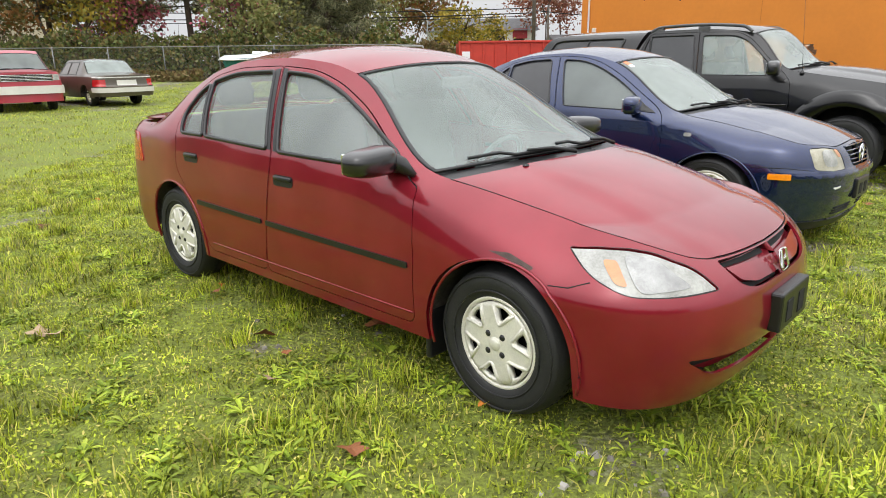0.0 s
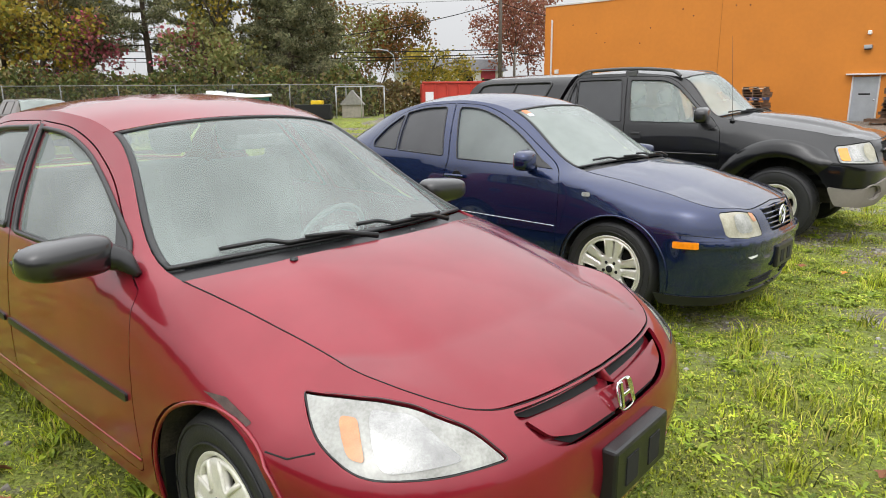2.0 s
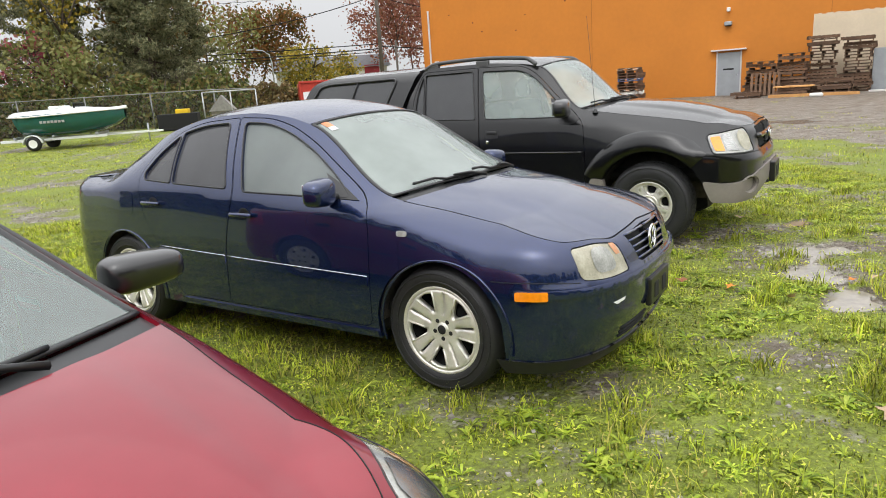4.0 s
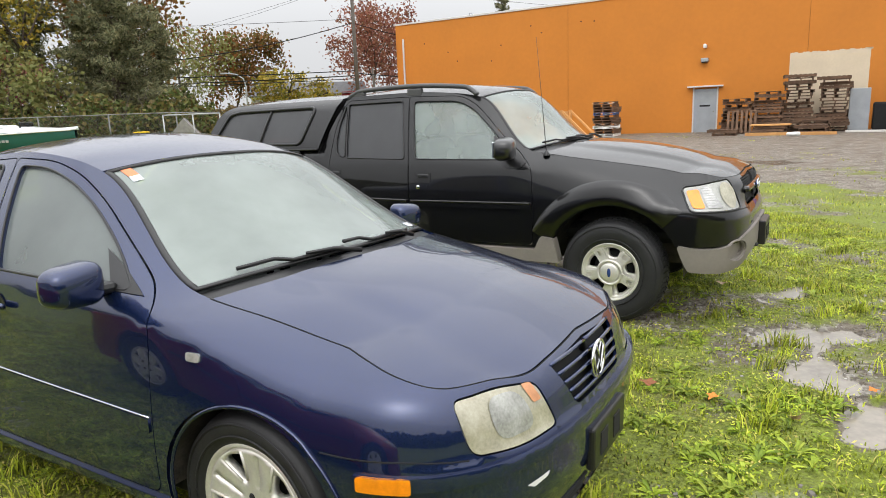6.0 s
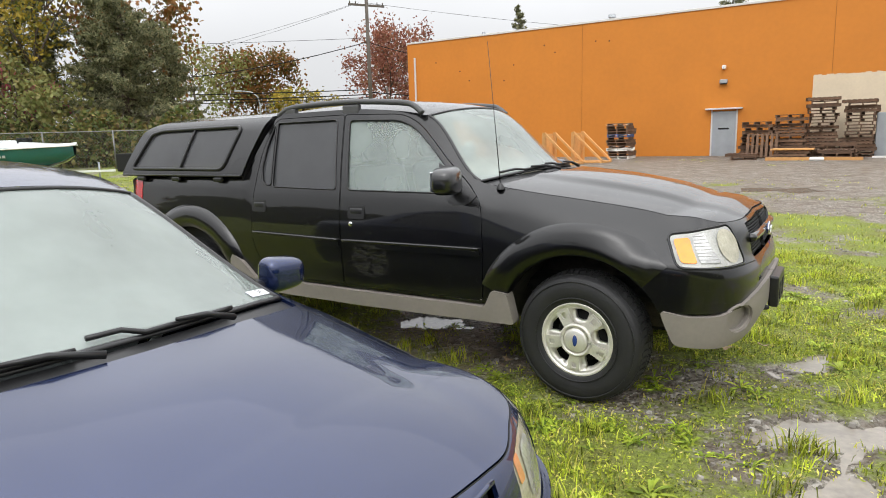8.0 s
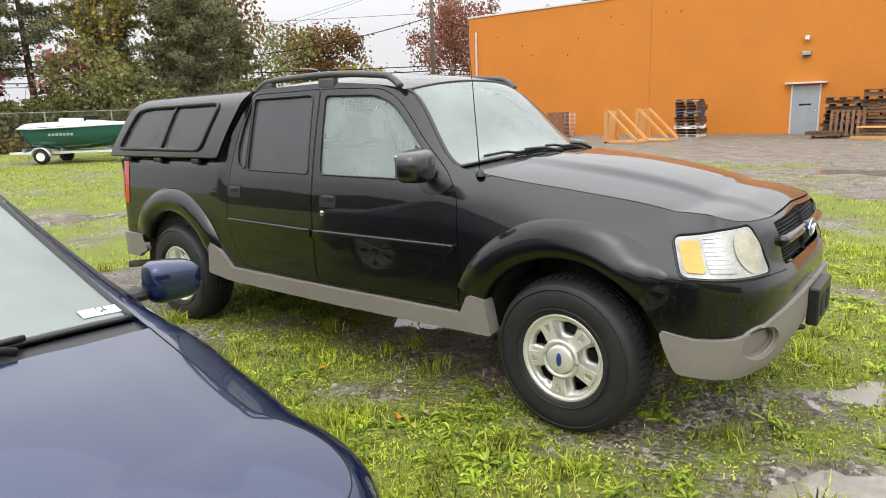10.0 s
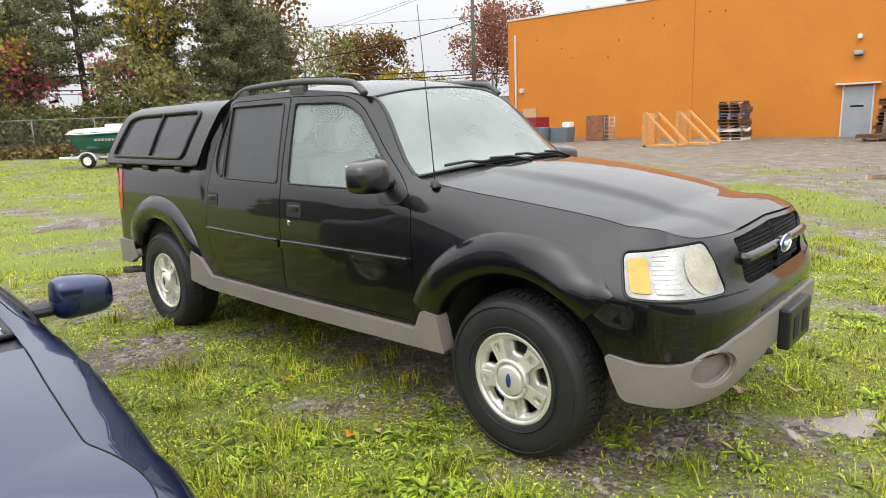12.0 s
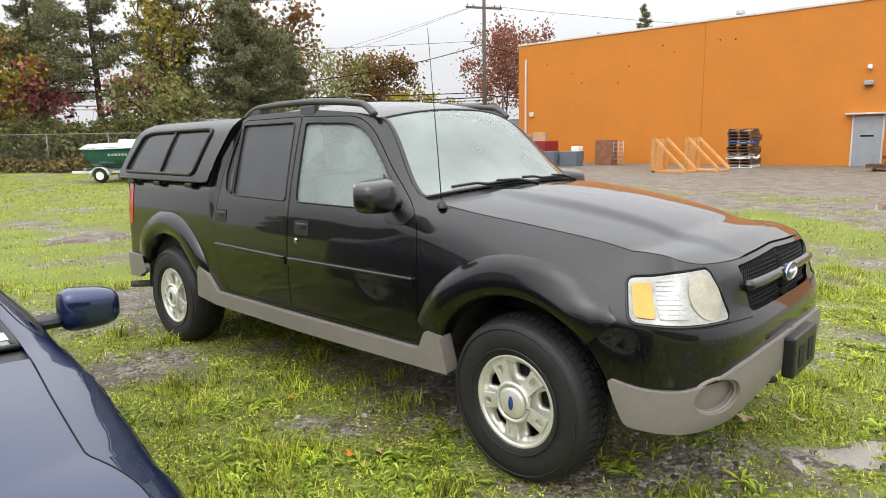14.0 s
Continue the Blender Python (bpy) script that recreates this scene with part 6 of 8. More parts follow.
    coons('rear_window', lambda v: K.arc(-2.36, v), lambda v: K.arc(-2.565, v), lambda u: K.edge(-2.36 - 0.205 * u, -1), lambda u: K.edge(-2.36 - 0.205 * u, 1), 8, 17, G_DARK, root, 0.0, drop=0.004)
    def cap(x, z):
        u = np.clip((np.asarray(z, float) - 1.225) / 0.44, 0, 1)
        return np.stack([np.asarray(x, float), 0.845 - 0.17 * u ** 1.25 - 0.055 * np.clip((u - 0.8) / 0.2, 0, 1) ** 2, np.asarray(z, float)], -1)
    outl = rounded([(-2.595, 1.225), (-2.525, 1.42), (-2.43, 1.655), (-3.72, 1.645), (-3.90, 1.58), (-4.07, 1.23)], [0.01, 0.1, 0.02, 0.1, 0.1, 0.03])
    cw = rounded([(-2.80, 1.275), (-2.68, 1.595), (-3.62, 1.585), (-3.76, 1.56), (-3.93, 1.28)], [0.06, 0.07, 0.05, 0.04, 0.05])
    cn = sheet("canopy", cap, outl, M_BLACK, root, holes=[cw], off=0, step=0.05, thick=0.02, cen=(-3.3, 0, 1.4), label="black fibreglass bed canopy")
    cp = cn[0]
    sheet("canopy_window", cap, shrink(cw, -0.006), G_DARK, root, off=-0.008, step=0.08, cen=(-3.3, 0, 1.4))
    bead("window_frame", cap, shrink(cw, 0.002), 0.014, M_PLASTIC, root, off=0.003)
    bead("window_bar", cap, [(-3.30, 1.285), (-3.22, 1.585)], 0.011, M_PLASTIC, root, closed=False, off=0.002)
    v = np.linspace(-1, 1, 21)
    rows_ = []
    for x, z, y in ((-2.44, 1.655, 0.62), (-3.2, 1.65, 0.62), (-3.70, 1.642, 0.62), (-3.84, 1.605, 0.635), (-3.925, 1.53, 0.66), (-4.01, 1.36, 0.74), (-4.07, 1.23, 0.80)):
        yy = float(cap(x, z)[1])
        rows_.append([(x - 0.04 * (1 - b * b), b * yy, z + 0.055 * (1 - abs(b) ** 2.4)) for b in v])
    Vv = [p for r in rows_ for p in r]
    F = [(i * 21 + j, i * 21 + j + 1, (i + 1) * 21 + j + 1, (i + 1) * 21 + j) for i in range(len(rows_) - 1) for j in range(20)]
    link("canopy_top", Vv, [f[::-1] for f in F], M_BLACK, root)
    vf = [(float(np.interp(z, [1.225, 1.42, 1.655, 1.70], [-2.605, -2.535, -2.442, -2.44])), b * float(cap(-2.6, z)[1]) * 0.985, z + (0.05 * (1 - abs(b) ** 2.4) if z > 1.6 else 0)) for z in np.linspace(1.20, 1.65, 8) for b in v]
    link("canopy_front", vf, [(i * 21 + j, i * 21 + j + 1, (i + 1) * 21 + j + 1, (i + 1) * 21 + j) for i in range(7) for j in range(20)], M_PLASTIC, root)
    bead("canopy_seam", cap, [(-2.60, 1.232), (-4.04, 1.232)], 0.010, M_PLASTIC, root, closed=False, off=0.004)
    for x in (-2.85, -3.35, -3.80):
        for sg in (-1, 1):
            boxpart("canopy_clamp", (x - 0.05, x + 0.05, -0.012, 0.02, 1.185, 1.222), M_PLASTIC, root, bev=0.012, m=Matrix.Translation((0, sg * 0.845, 0)))
    # tail lamp, exhaust
    sheet("tail_light", K.rr, rounded([(0.10, 0.86), (0.40, 0.86), (0.40, 1.19), (0.10, 1.19)], 0.03), M_TAIL, root, off=0.004, step=0.05, thick=0.02)
    tubes("exhaust_pipe", [[(-3.55, -0.62, 0.36), (-3.85, -0.78, 0.35), (-3.95, -0.86, 0.345)]], 0.028, M_MUD, root)
    wheel(root, 0, hz, 0.855, 0.362, 0.205, 0.245, "truck", M_ALLOY, (0.068, 0.026), 2)
    wheel(root, -3.198, hz, 0.855, 0.362, 0.205, 0.245, "truck", M_ALLOY, (0.068, 0.026))
    return root, K


def dense3(p, k=5):
    """Points on a smooth curve through p."""
    q = [np.array(a, float) for a in p]
    out = []
    for i in range(len(q) - 1):
        a, b, c, d = q[max(i - 1, 0)], q[i], q[i + 1], q[min(i + 2, len(q) - 1)]
        for j in range(k):
            t = j / k
            out.append(tuple(0.5 * (2 * b + (c - a) * t + (2 * a - 5 * b + 4 * c - d) * t * t + (3 * b - a - 3 * c + d) * t ** 3)))
    return out + [tuple(q[-1])]


M_CLADD = mat("dark_grey_rail", (0.07, 0.07, 0.072), 0.5, vary=0.1, scale=10)
RED_ROOT, RED_K = red_sedan()
BLUE_ROOT, BLUE_K = blue_sedan()
TRUCK_ROOT, TRUCK_K = black_truck()

# ---- trees, fence and distance ----
M_BARK = mat("bark", (0.075, 0.055, 0.04), 0.9, vary=0.4, scale=4, bump=0.6, bscale=18)
L_PINE = island_mat("pine_needles", [(0.06, 0.066, 0.035), (0.15, 0.158, 0.08), (0.225, 0.23, 0.12), (0.32, 0.295, 0.165)], 0.7, 0.35)
L_YELLOW = island_mat("yellow_leaves", [(0.11, 0.13, 0.03), (0.30, 0.22, 0.03), (0.42, 0.30, 0.04), (0.18, 0.20, 0.035)], 0.6, 0.3)
L_ORANGE = island_mat("orange_leaves", [(0.08, 0.09, 0.025), (0.20, 0.09, 0.025), (0.26, 0.11, 0.03), (0.12, 0.12, 0.03)], 0.6, 0.3)
L_RED = island_mat("dark_red_leaves", [(0.15, 0.05, 0.035), (0.26, 0.09, 0.055), (0.34, 0.14, 0.09), (0.20, 0.12, 0.06)], 0.6, 0.3)
L_PINK = island_mat("crimson_leaves", [(0.30, 0.05, 0.08), (0.48, 0.10, 0.15), (0.55, 0.20, 0.22), (0.25, 0.12, 0.08)], 0.6, 0.3)
L_GREEN = island_mat("hedge_leaves", [(0.035, 0.046, 0.016), (0.09, 0.12, 0.032), (0.155, 0.18, 0.05), (0.22, 0.17, 0.055), (0.10, 0.07, 0.035)], 0.6, 0.3)
L_BRIAR = island_mat("brown_brambles", [(0.10, 0.06, 0.03), (0.20, 0.13, 0.05), (0.14, 0.14, 0.05), (0.26, 0.18, 0.08)], 0.7, 0.2)
L_PALE = island_mat("pale_green_leaves", [(0.14, 0.16, 0.05), (0.26, 0.27, 0.09), (0.20, 0.16, 0.05)], 0.6, 0.3)


def leafcards(name, C, size, material, parent, rng, long=1.6, droop=0.0, label="", kind=""):
    """Many small pointed leaves at the places C, each a folded diamond."""
    n = len(C)
    C = np.asarray(C, float)
    s = size * (0.6 + 0.8 * rng.random(n))[:, None]
    d = rng.normal(size=(n, 3))
    d[:, 2] -= droop
    d /= np.linalg.norm(d, axis=1)[:, None]
    q = np.cross(d, rng.normal(size=(n, 3)))
    q /= np.linalg.norm(q, axis=1)[:, None]
    V = np.stack([C - d * s * long / 2, C + q * s / 2, C + d * s * long / 2, C - q * s / 2], 1).reshape(-1, 3)
    k = np.arange(n) * 4
    F = np.stack([k, k + 1, k + 2, k + 3], 1)
    me = bpy.data.meshes.new(name)
    me.from_pydata(V.tolist(), [], F.tolist())
    me.materials.append(material)
    ob = new(name, me)
    if parent:
        ob.parent = parent
    if label:
        ob["label"] = label
    if kind:
        ob["kind"] = kind
    return ob


def conifer(x, y, h, w, seed, lean=0.0, open_=0.0, low=0.1):
    """A pine: trunk, drooping limbs in rings and needle clumps along them."""
    rng = np.random.default_rng(seed)
    z0 = ground_z(x, y, False)
    t = empty("pine_tree", Matrix.Translation((x, y, z0)), "tall dark green pine tree behind the fence", "tree", "row of trees behind the fence")
    tubes("trunk", [[(0, 0, -0.1), (lean * 0.3, 0, h * 0.35), (lean * 0.7, 0.1, h * 0.7), (lean, 0.1, h)]], [0.24, 0.18, 0.10, 0.02], M_BARK, t, n=8)
    V, F, C = [], [], []
    nl = int(h * 8)
    for k in range(nl):
        f = low + (1 - low) * (k + rng.random()) / nl
        z = h * f
        prof = (1 - f) ** 0.75 * (0.55 + 0.45 * min(1, f / 0.25))
        r = w / 2 * prof * (0.6 + 0.55 * rng.random()) + 0.15
        if rng.random() < open_:
            continue
        a = rng.random() * 2 * math.pi
        lx = lean * f
        up = 0.15 * r * (0.2 + f) + 0.1
        p = [(lx, 0, z), (lx + math.cos(a) * r * 0.5, math.sin(a) * r * 0.5, z + up * 0.2 - 0.05 * r), (lx + math.cos(a) * r, math.sin(a) * r, z + up)]
        v, f_ = tube(p, [0.05 * (1 - f) + 0.012, 0.03 * (1 - f) + 0.01, 0.006], 4)
        o = len(V)
        V += v
        F += [tuple(i + o for i in q) for q in f_]
        m = int(12 + 44 * r)
        u = np.clip(rng.random(m) ** 0.6, 0.15, 1)[:, None]
        base = np.array(p[0]) * (1 - u) ** 2 + 2 * np.array(p[1]) * u * (1 - u) + np.array(p[2]) * u * u
        C.append(base + rng.normal(size=(m, 3)) * np.array([0.17, 0.17, 0.11]) * (0.5 + 0.25 * r))
    link("limb_work", V, F, M_BARK, t)["kind"] = "stuff"
    C = np.concatenate(C)
    C = np.concatenate([C + rng.normal(size=C.shape) * 0.05 for _ in range(3)])
    leafcards("crown", C, 0.062, L_PINE, t, rng, 4.2, kind="stuff")
    return t


def broadleaf(x, y, h, w, seed, leaf, label, count=2600, size=0.16, trunk=0.3, base=0.25, wide=1.0):
    """A deciduous tree: trunk that forks into limbs and twigs, with leaf clumps at their ends."""
    rng = np.random.default_rng(seed)
    z0 = ground_z(x, y, False)
    t = empty("deciduous_tree", Matrix.Translation((x, y, z0)), label, "tree", "row of trees behind the fence")
    V, F, ends = [], [], []

    def limb(p, d, ln, r, depth):
        q = p + d * ln * 0.5 + rng.normal(size=3) * ln * 0.05
        e = p + d * ln + rng.normal(size=3) * ln * 0.08
        v, f = tube([p, q, e], [r, r * 0.75, r * 0.5], 5)
        o = len(V)
        V.extend(v)
        F.extend(tuple(i + o for i in g) for g in f)
        if depth == 0:
            ends.append(e)
            ends.append(q)
            return
        for _ in range(3 if depth > 1 else 4):
            nd = d + rng.normal(size=3) * np.array([0.75, 0.75, 0.4]) * wide
            nd /= np.linalg.norm(nd)
            limb(e, nd, ln * 0.68, r * 0.5, depth - 1)
    limb(np.array([0, 0, -0.1]), np.array([0, 0, 1.0]), h * base, trunk * 0.5, 4)
    E = np.array(ends)
    lo, hi = E.min(0), E.max(0)
    k = np.array([w / max(hi[0] - lo[0], 0.1), w / max(hi[1] - lo[1], 0.1), h / hi[2]])
    V = [Vector((v[0] * k[0] if v[2] > h * base else v[0], v[1] * k[1] if v[2] > h * base else v[1], v[2] * k[2])) for v in V]
    link("limb_work", V, F, M_BARK, t)["kind"] = "stuff"
    E = E * k
    # clumps of leaves through the whole crown, thicker outside, with gaps between them
    nc = 46
    th, ph, rr = rng.random(nc) * 2 * math.pi, np.arccos(rng.uniform(-0.85, 1, nc)), rng.random(nc) ** 0.45
    cen = np.stack([np.cos(th) * np.sin(ph) * rr * w * 0.46, np.sin(th) * np.sin(ph) * rr * w * 0.46, h * 0.60 + np.cos(ph) * rr * h * 0.36], 1)
    cen = np.concatenate([cen, E[rng.integers(0, len(E), 26)]])
    C = cen[rng.integers(0, len(cen), count)] + rng.normal(size=(count, 3)) * np.array([w, w, h * 0.8]) * 0.062
    leafcards("crown", C, size, leaf, t, rng, 1.4, kind="stuff")
    return t


def hedge(name, line, h, depth, leaf, label, n, seed, size=0.13):
    """A long uneven thicket along a line: leaves round an irregular core, with stems inside."""
    rng = np.random.default_rng(seed)
    (x0, y0), (x1, y1) = line
    root = empty(name, Matrix.Translation((0, 0, 0)), label, "bushes", "", "stuff")
    u = rng.random(n)
    X, Y = x0 + (x1 - x0) * u, y0 + (y1 - y0) * u
    top = np.array([h * (0.72 + 0.38 * noise.noise((a * 0.45, seed, 0)) + 0.22 * noise.noise((a * 1.6, seed, 5))) for a in X])
    f = rng.random(n) ** 0.8
    Z = top * f
    D = (rng.random(n) - 0.5) * depth * np.sqrt(np.clip(1 - (f * 0.95) ** 2, 0.05, 1)) + np.array([0.5 * noise.noise((a, b, 2.0)) for a, b in zip(X, Z)])
    G = np.array([ground_z(a, b, False) for a, b in zip(X[::1], Y[::1])])
    leafcards("leaves", np.stack([X, Y + D, Z + G], 1), size, leaf, root, rng, 1.5, kind="stuff")
    V, F = [], []
    for k in range(int(abs(x1 - x0) * 5)):
        uu = rng.random()
        a, b = x0 + (x1 - x0) * uu, y0 + (y1 - y0) * uu
        g = ground_z(a, b, False)
        hh = h * (0.5 + 0.5 * rng.random())
        v, q = tube([(a, b, g - 0.1), (a + rng.normal() * 0.3, b + rng.normal() * 0.3, g + hh * 0.6), (a + rng.normal() * 0.6, b + rng.normal() * 0.4, g + hh)], [0.03, 0.02, 0.008], 4)
        o = len(V)
        V += v
        F += [tuple(i + o for i in s) for s in q]
    link("stems", V, F, M_BARK, root)["kind"] = "stuff"
    return root


conifer(-7.4, 45.5, 12.4, 8.6, 11, 0.3)
conifer(-5.6, 50.0, 8.2, 5.0, 12)
conifer(-16.5, 46.0, 14.0, 9.5, 13, -0.4, 0.38, 0.3)
conifer(-21.5, 47.5, 13.0, 8.0, 14, 0.2, 0.25, 0.25)
conifer(-8.9, 49.0, 12.5, 7.5, 15, 0.3, 0.1, 0.15)
conifer(-27.0, 48.0, 13.5, 8.0, 16, 0.0, 0.3, 0.25)
conifer(-33.5, 46.5, 12.0, 8.0, 17, 0.0, 0.10, 0.1)
conifer(-14.6, 51.0, 15.5, 7.0, 31, 0.2, 0.4, 0.3)
conifer(-10.8, 54.0, 12.0, 6.0, 32, 0.0, 0.2)
conifer(-24.0, 53.0, 15.0, 8.5, 33, 0.2, 0.25)
conifer(-12.9, 49.5, 14.5, 6.5, 42, -0.2, 0.25, 0.2)
broadleaf(-8.2, 53.0, 11.5, 8.5, 34, L_ORANGE, "tall tree with rusty autumn leaves behind the pines", 3600, 0.22)
broadleaf(-22.5, 43.5, 7.5, 7.0, 35, L_YELLOW, "tree with yellow-brown autumn leaves by the fence", 3000, 0.18)
broadleaf(-29.5, 44.0, 8.0, 7.0, 36, L_GREEN, "dense green tree by the fence", 4500, 0.18)
conifer(25.0, 72.0, 14.0, 4.5, 18)
conifer(47.0, 68.0, 17.0, 7.5, 19)
broadleaf(-12.4, 45.5, 13.5, 6.0, 21, L_YELLOW, "tall tree with yellow autumn leaves behind the fence", 2000, 0.17)
broadleaf(-11.4, 43.0, 5.6, 6.0, 22, L_PALE, "low tree with yellow-green autumn leaves by the fence", 3200, 0.17)
broadleaf(-20.2, 45.6, 6.4, 5.5, 23, L_PINK, "small maple with crimson leaves behind the pines", 1500, 0.17)
broadleaf(-14.0, 45.8, 5.6, 4.6, 24, L_PINK, "small maple with crimson leaves behind the pines", 1200, 0.17)
broadleaf(-25.0, 44.5, 9.0, 6.5, 25, L_ORANGE, "tree with rusty autumn leaves behind the fence", 2600, 0.18)
broadleaf(-2.6, 74.0, 10.6, 8.5, 26, L_ORANGE, "rounded tree turning orange in the distance", 5200, 0.24)
broadleaf(-7.0, 70.0, 11.0, 8.0, 27, L_PALE, "thin pale yellow-green tree in the distance", 2200, 0.22)
broadleaf(2.6, 72.0, 6.0, 8.0, 28, L_YELLOW, "low yellow tree in the distance", 3000, 0.22)
broadleaf(12.0, 78.0, 13.0, 9.5, 29, L_RED, "dark red autumn tree behind the warehouse", 4800, 0.22)
broadleaf(14.5, 84.0, 14.5, 8.0, 30, L_RED, "dark red autumn tree behind the warehouse", 3000, 0.24)
hedge("bramble_hedge", ((-46, 39.8), (-1.5, 40.2)), 3.3, 3.0, L_GREEN, "dense green and brown bramble hedge behind the fence", 26000, 3, 0.15)
hedge("shrub_row", ((-46, 42.5), (-3.0, 43.5)), 3.3, 3.2, L_GREEN, "tall dark shrubs behind the bramble hedge", 22000, 7, 0.17)
hedge("dry_brambles", ((-3.2, 44.5), (3.5, 46.5)), 2.7, 3.0, L_BRIAR, "brown dry brambles beside the hedge", 6500, 4, 0.14)
# unseen hedges behind and left of the camera, added to darken the paint's reflections
hedge("reflection_hedge", ((-34, -15), (34, -24)), 6.2, 4.5, L_GREEN, "unseen tall dark hedge added to darken reflections in the car sides", 22000, 9, 0.75)
hedge("reflection_hedge", ((-34, 14), (-30, -15)), 6.0, 4.0, L_GREEN, "unseen tall dark hedge added to darken reflections in the car sides", 9000, 10, 0.65)
hedge("leaf_heap", ((-30, 36.0), (-12.5, 35.6)), 0.75, 1.4, L_BRIAR, "long heap of brown leaves along the fence", 6500, 5, 0.13)

# chain-link fence
M_WIRE = mat("galvanised_wire", (0.20, 0.20, 0.19), 0.5, metal=0.6, vary=0.2, scale=3)
FY = 37.2
fence = empty("chain_link_fence", Matrix.Translation((0, 0, 0)), "grey chain-link fence with steel posts along the hedge", "fence")
gz_ = lambda x: ground_z(x, FY, False)
for x in np.arange(-45, -0.9, 3.0):
    tubes("fence_post", [[(x, FY, gz_(x) - 0.1), (x, FY, gz_(x) + 1.78)]], 0.034, M_WIRE, fence)
tubes("top_rail", [[(x, FY, gz_(x) + 1.74) for x in np.arange(-45, -0.9, 1.0)]], 0.024, M_WIRE, fence)
WV, WF = [], []
for x in np.arange(-45, -1.0, 0.14):
    for sg in (-1, 1):
        xe = x + sg * 1.7
        if not -45 <= xe <= -1:
            continue
        o = len(WV)
        a, b = gz_(x), gz_(xe) + 1.7
        WV += [(x, FY, a), (x + 0.008, FY, a), (xe + 0.008, FY, b), (xe, FY, b), (x + 0.004, FY + 0.008, a), (xe + 0.004, FY + 0.008, b)]
        WF += [(o, o + 1, o + 2, o + 3), (o + 1, o + 4, o + 5, o + 2), (o + 4, o, o + 3, o + 5)]
link("fence_mesh", WV, WF, M_WIRE, fence, smooth=False)["kind"] = "stuff"

# utility pole and wires
M_POLE = mat("weathered_pole_wood", (0.10, 0.085, 0.07), 0.85, vary=0.25, scale=3, bump=0.3, bscale=14)
pole = empty("utility_pole", Matrix.Translation((8.26, 61.0, 0)), "tall wooden utility pole with two crossarms", "utility pole")
tubes("pole", [[(0, 0, -0.1), (0, 0, 13.9)]], [0.19, 0.13], M_POLE, pole, n=12)
for z, ln in ((13.55, 1.9), (12.2, 3.2)):
    arm = boxpart("crossarm", (-ln / 2, ln / 2, -0.08, 0.06, z - 0.08, z + 0.08), M_POLE, pole, bev=0.01, m=Matrix.Rotation(radians(18), 4, 'Z'))
    for k in (-0.46, -0.30, 0.30, 0.46):
        q = Matrix.Rotation(radians(18), 4, 'Z') @ Vector((k * ln, 0, z + 0.08))
        tubes("insulator", [[q, q + Vector((0, 0, 0.2))]], 0.045, M_POLE, arm, n=6)
small = empty("utility_pole", Matrix.Translation((10.3, 66.0, 0)), "thin wooden utility pole behind the warehouse", "utility pole")
tubes("pole", [[(0, 0, -0.1), (0, 0, 6.0)]], [0.13, 0.09], M_POLE, small, n=10)


def cable(p, q, sag, r=0.018):
    pts = [tuple(Vector(p).lerp(Vector(q), k / 14) - Vector((0, 0, sag * 4 * (k / 14) * (1 - k / 14)))) for k in range(15)]
    tagged(tubes("power_line", [pts], r, M_DARK, n=5), "thin dark overhead cable hanging between poles", "cable", group="overhead cables")


cable((8.2, 61, 9.3), (-20, 58, 6.2), 1.3, 0.035)
cable((8.2, 61, 9.3), (18, 58, 7.4), 0.5, 0.03)
cable((8.2, 61, 5.4), (-30, 62, 5.6), 0.25, 0.04)
cable((8.2, 61, 5.0), (-30, 62, 5.0), 0.25, 0.045)
cable((8.2, 61, 4.75), (-30, 62, 4.65), 0.2, 0.03)
cable((8.2, 61, 5.2), (30, 66, 4.6), 0.4, 0.04)
cable((8.9, 61, 13.8), (60, 50, 13.0), 1.2, 0.014)
cable((8.2, 61, 12.4), (70, 58, 9.0), 1.2, 0.014)
cable((7.4, 61, 13.8), (-50, 66, 16.5), 1.5, 0.014)
cable((7.2, 61, 12.3), (-40, 90, 9.0), 1.8, 0.012)
cable((7.6, 61, 12.4), (-40, 94, 8.0), 1.8, 0.012)
cable((8.2, 61, 9.6), (-40, 66, 9.6), 0.3, 0.016)

# street lamp
M_STEEL = mat("street_lamp_steel", (0.42, 0.43, 0.43), 0.45, metal=0.5, vary=0.1, scale=2)
sl = empty("street_lamp", Matrix.Translation((-1.2, 66.0, 0)), "tall grey steel street lamp with curved arm", "street lamp")
tubes("pole", [[(0, 0, -0.1), (0, 0, 4.6), (-0.15, 0, 5.3), (-0.7, 0, 5.7), (-1.6, 0, 5.8)]], [0.08, 0.06, 0.05, 0.045, 0.04], M_STEEL, sl)
boxpart("lamp_head", (-2.1, -1.5, -0.12, 0.12, 5.74, 5.86), M_STEEL, sl, bev=0.03)

# houses beyond the lot
M_SIDING = mat("white_siding", (0.66, 0.66, 0.63), 0.7, vary=0.06, scale=2, bump=0.1, bscale=8)
M_ROOF = mat("grey_shingles", (0.13, 0.13, 0.135), 0.85, vary=0.2, scale=3, bump=0.3, bscale=12)
M_PANE = mat("dark_window_glass", (0.02, 0.024, 0.028), 0.08, spec=0.7, vary=0.2, scale=1)
M_SIGNR = mat("dark_red_board", (0.28, 0.02, 0.03), 0.6, vary=0.1, scale=3)


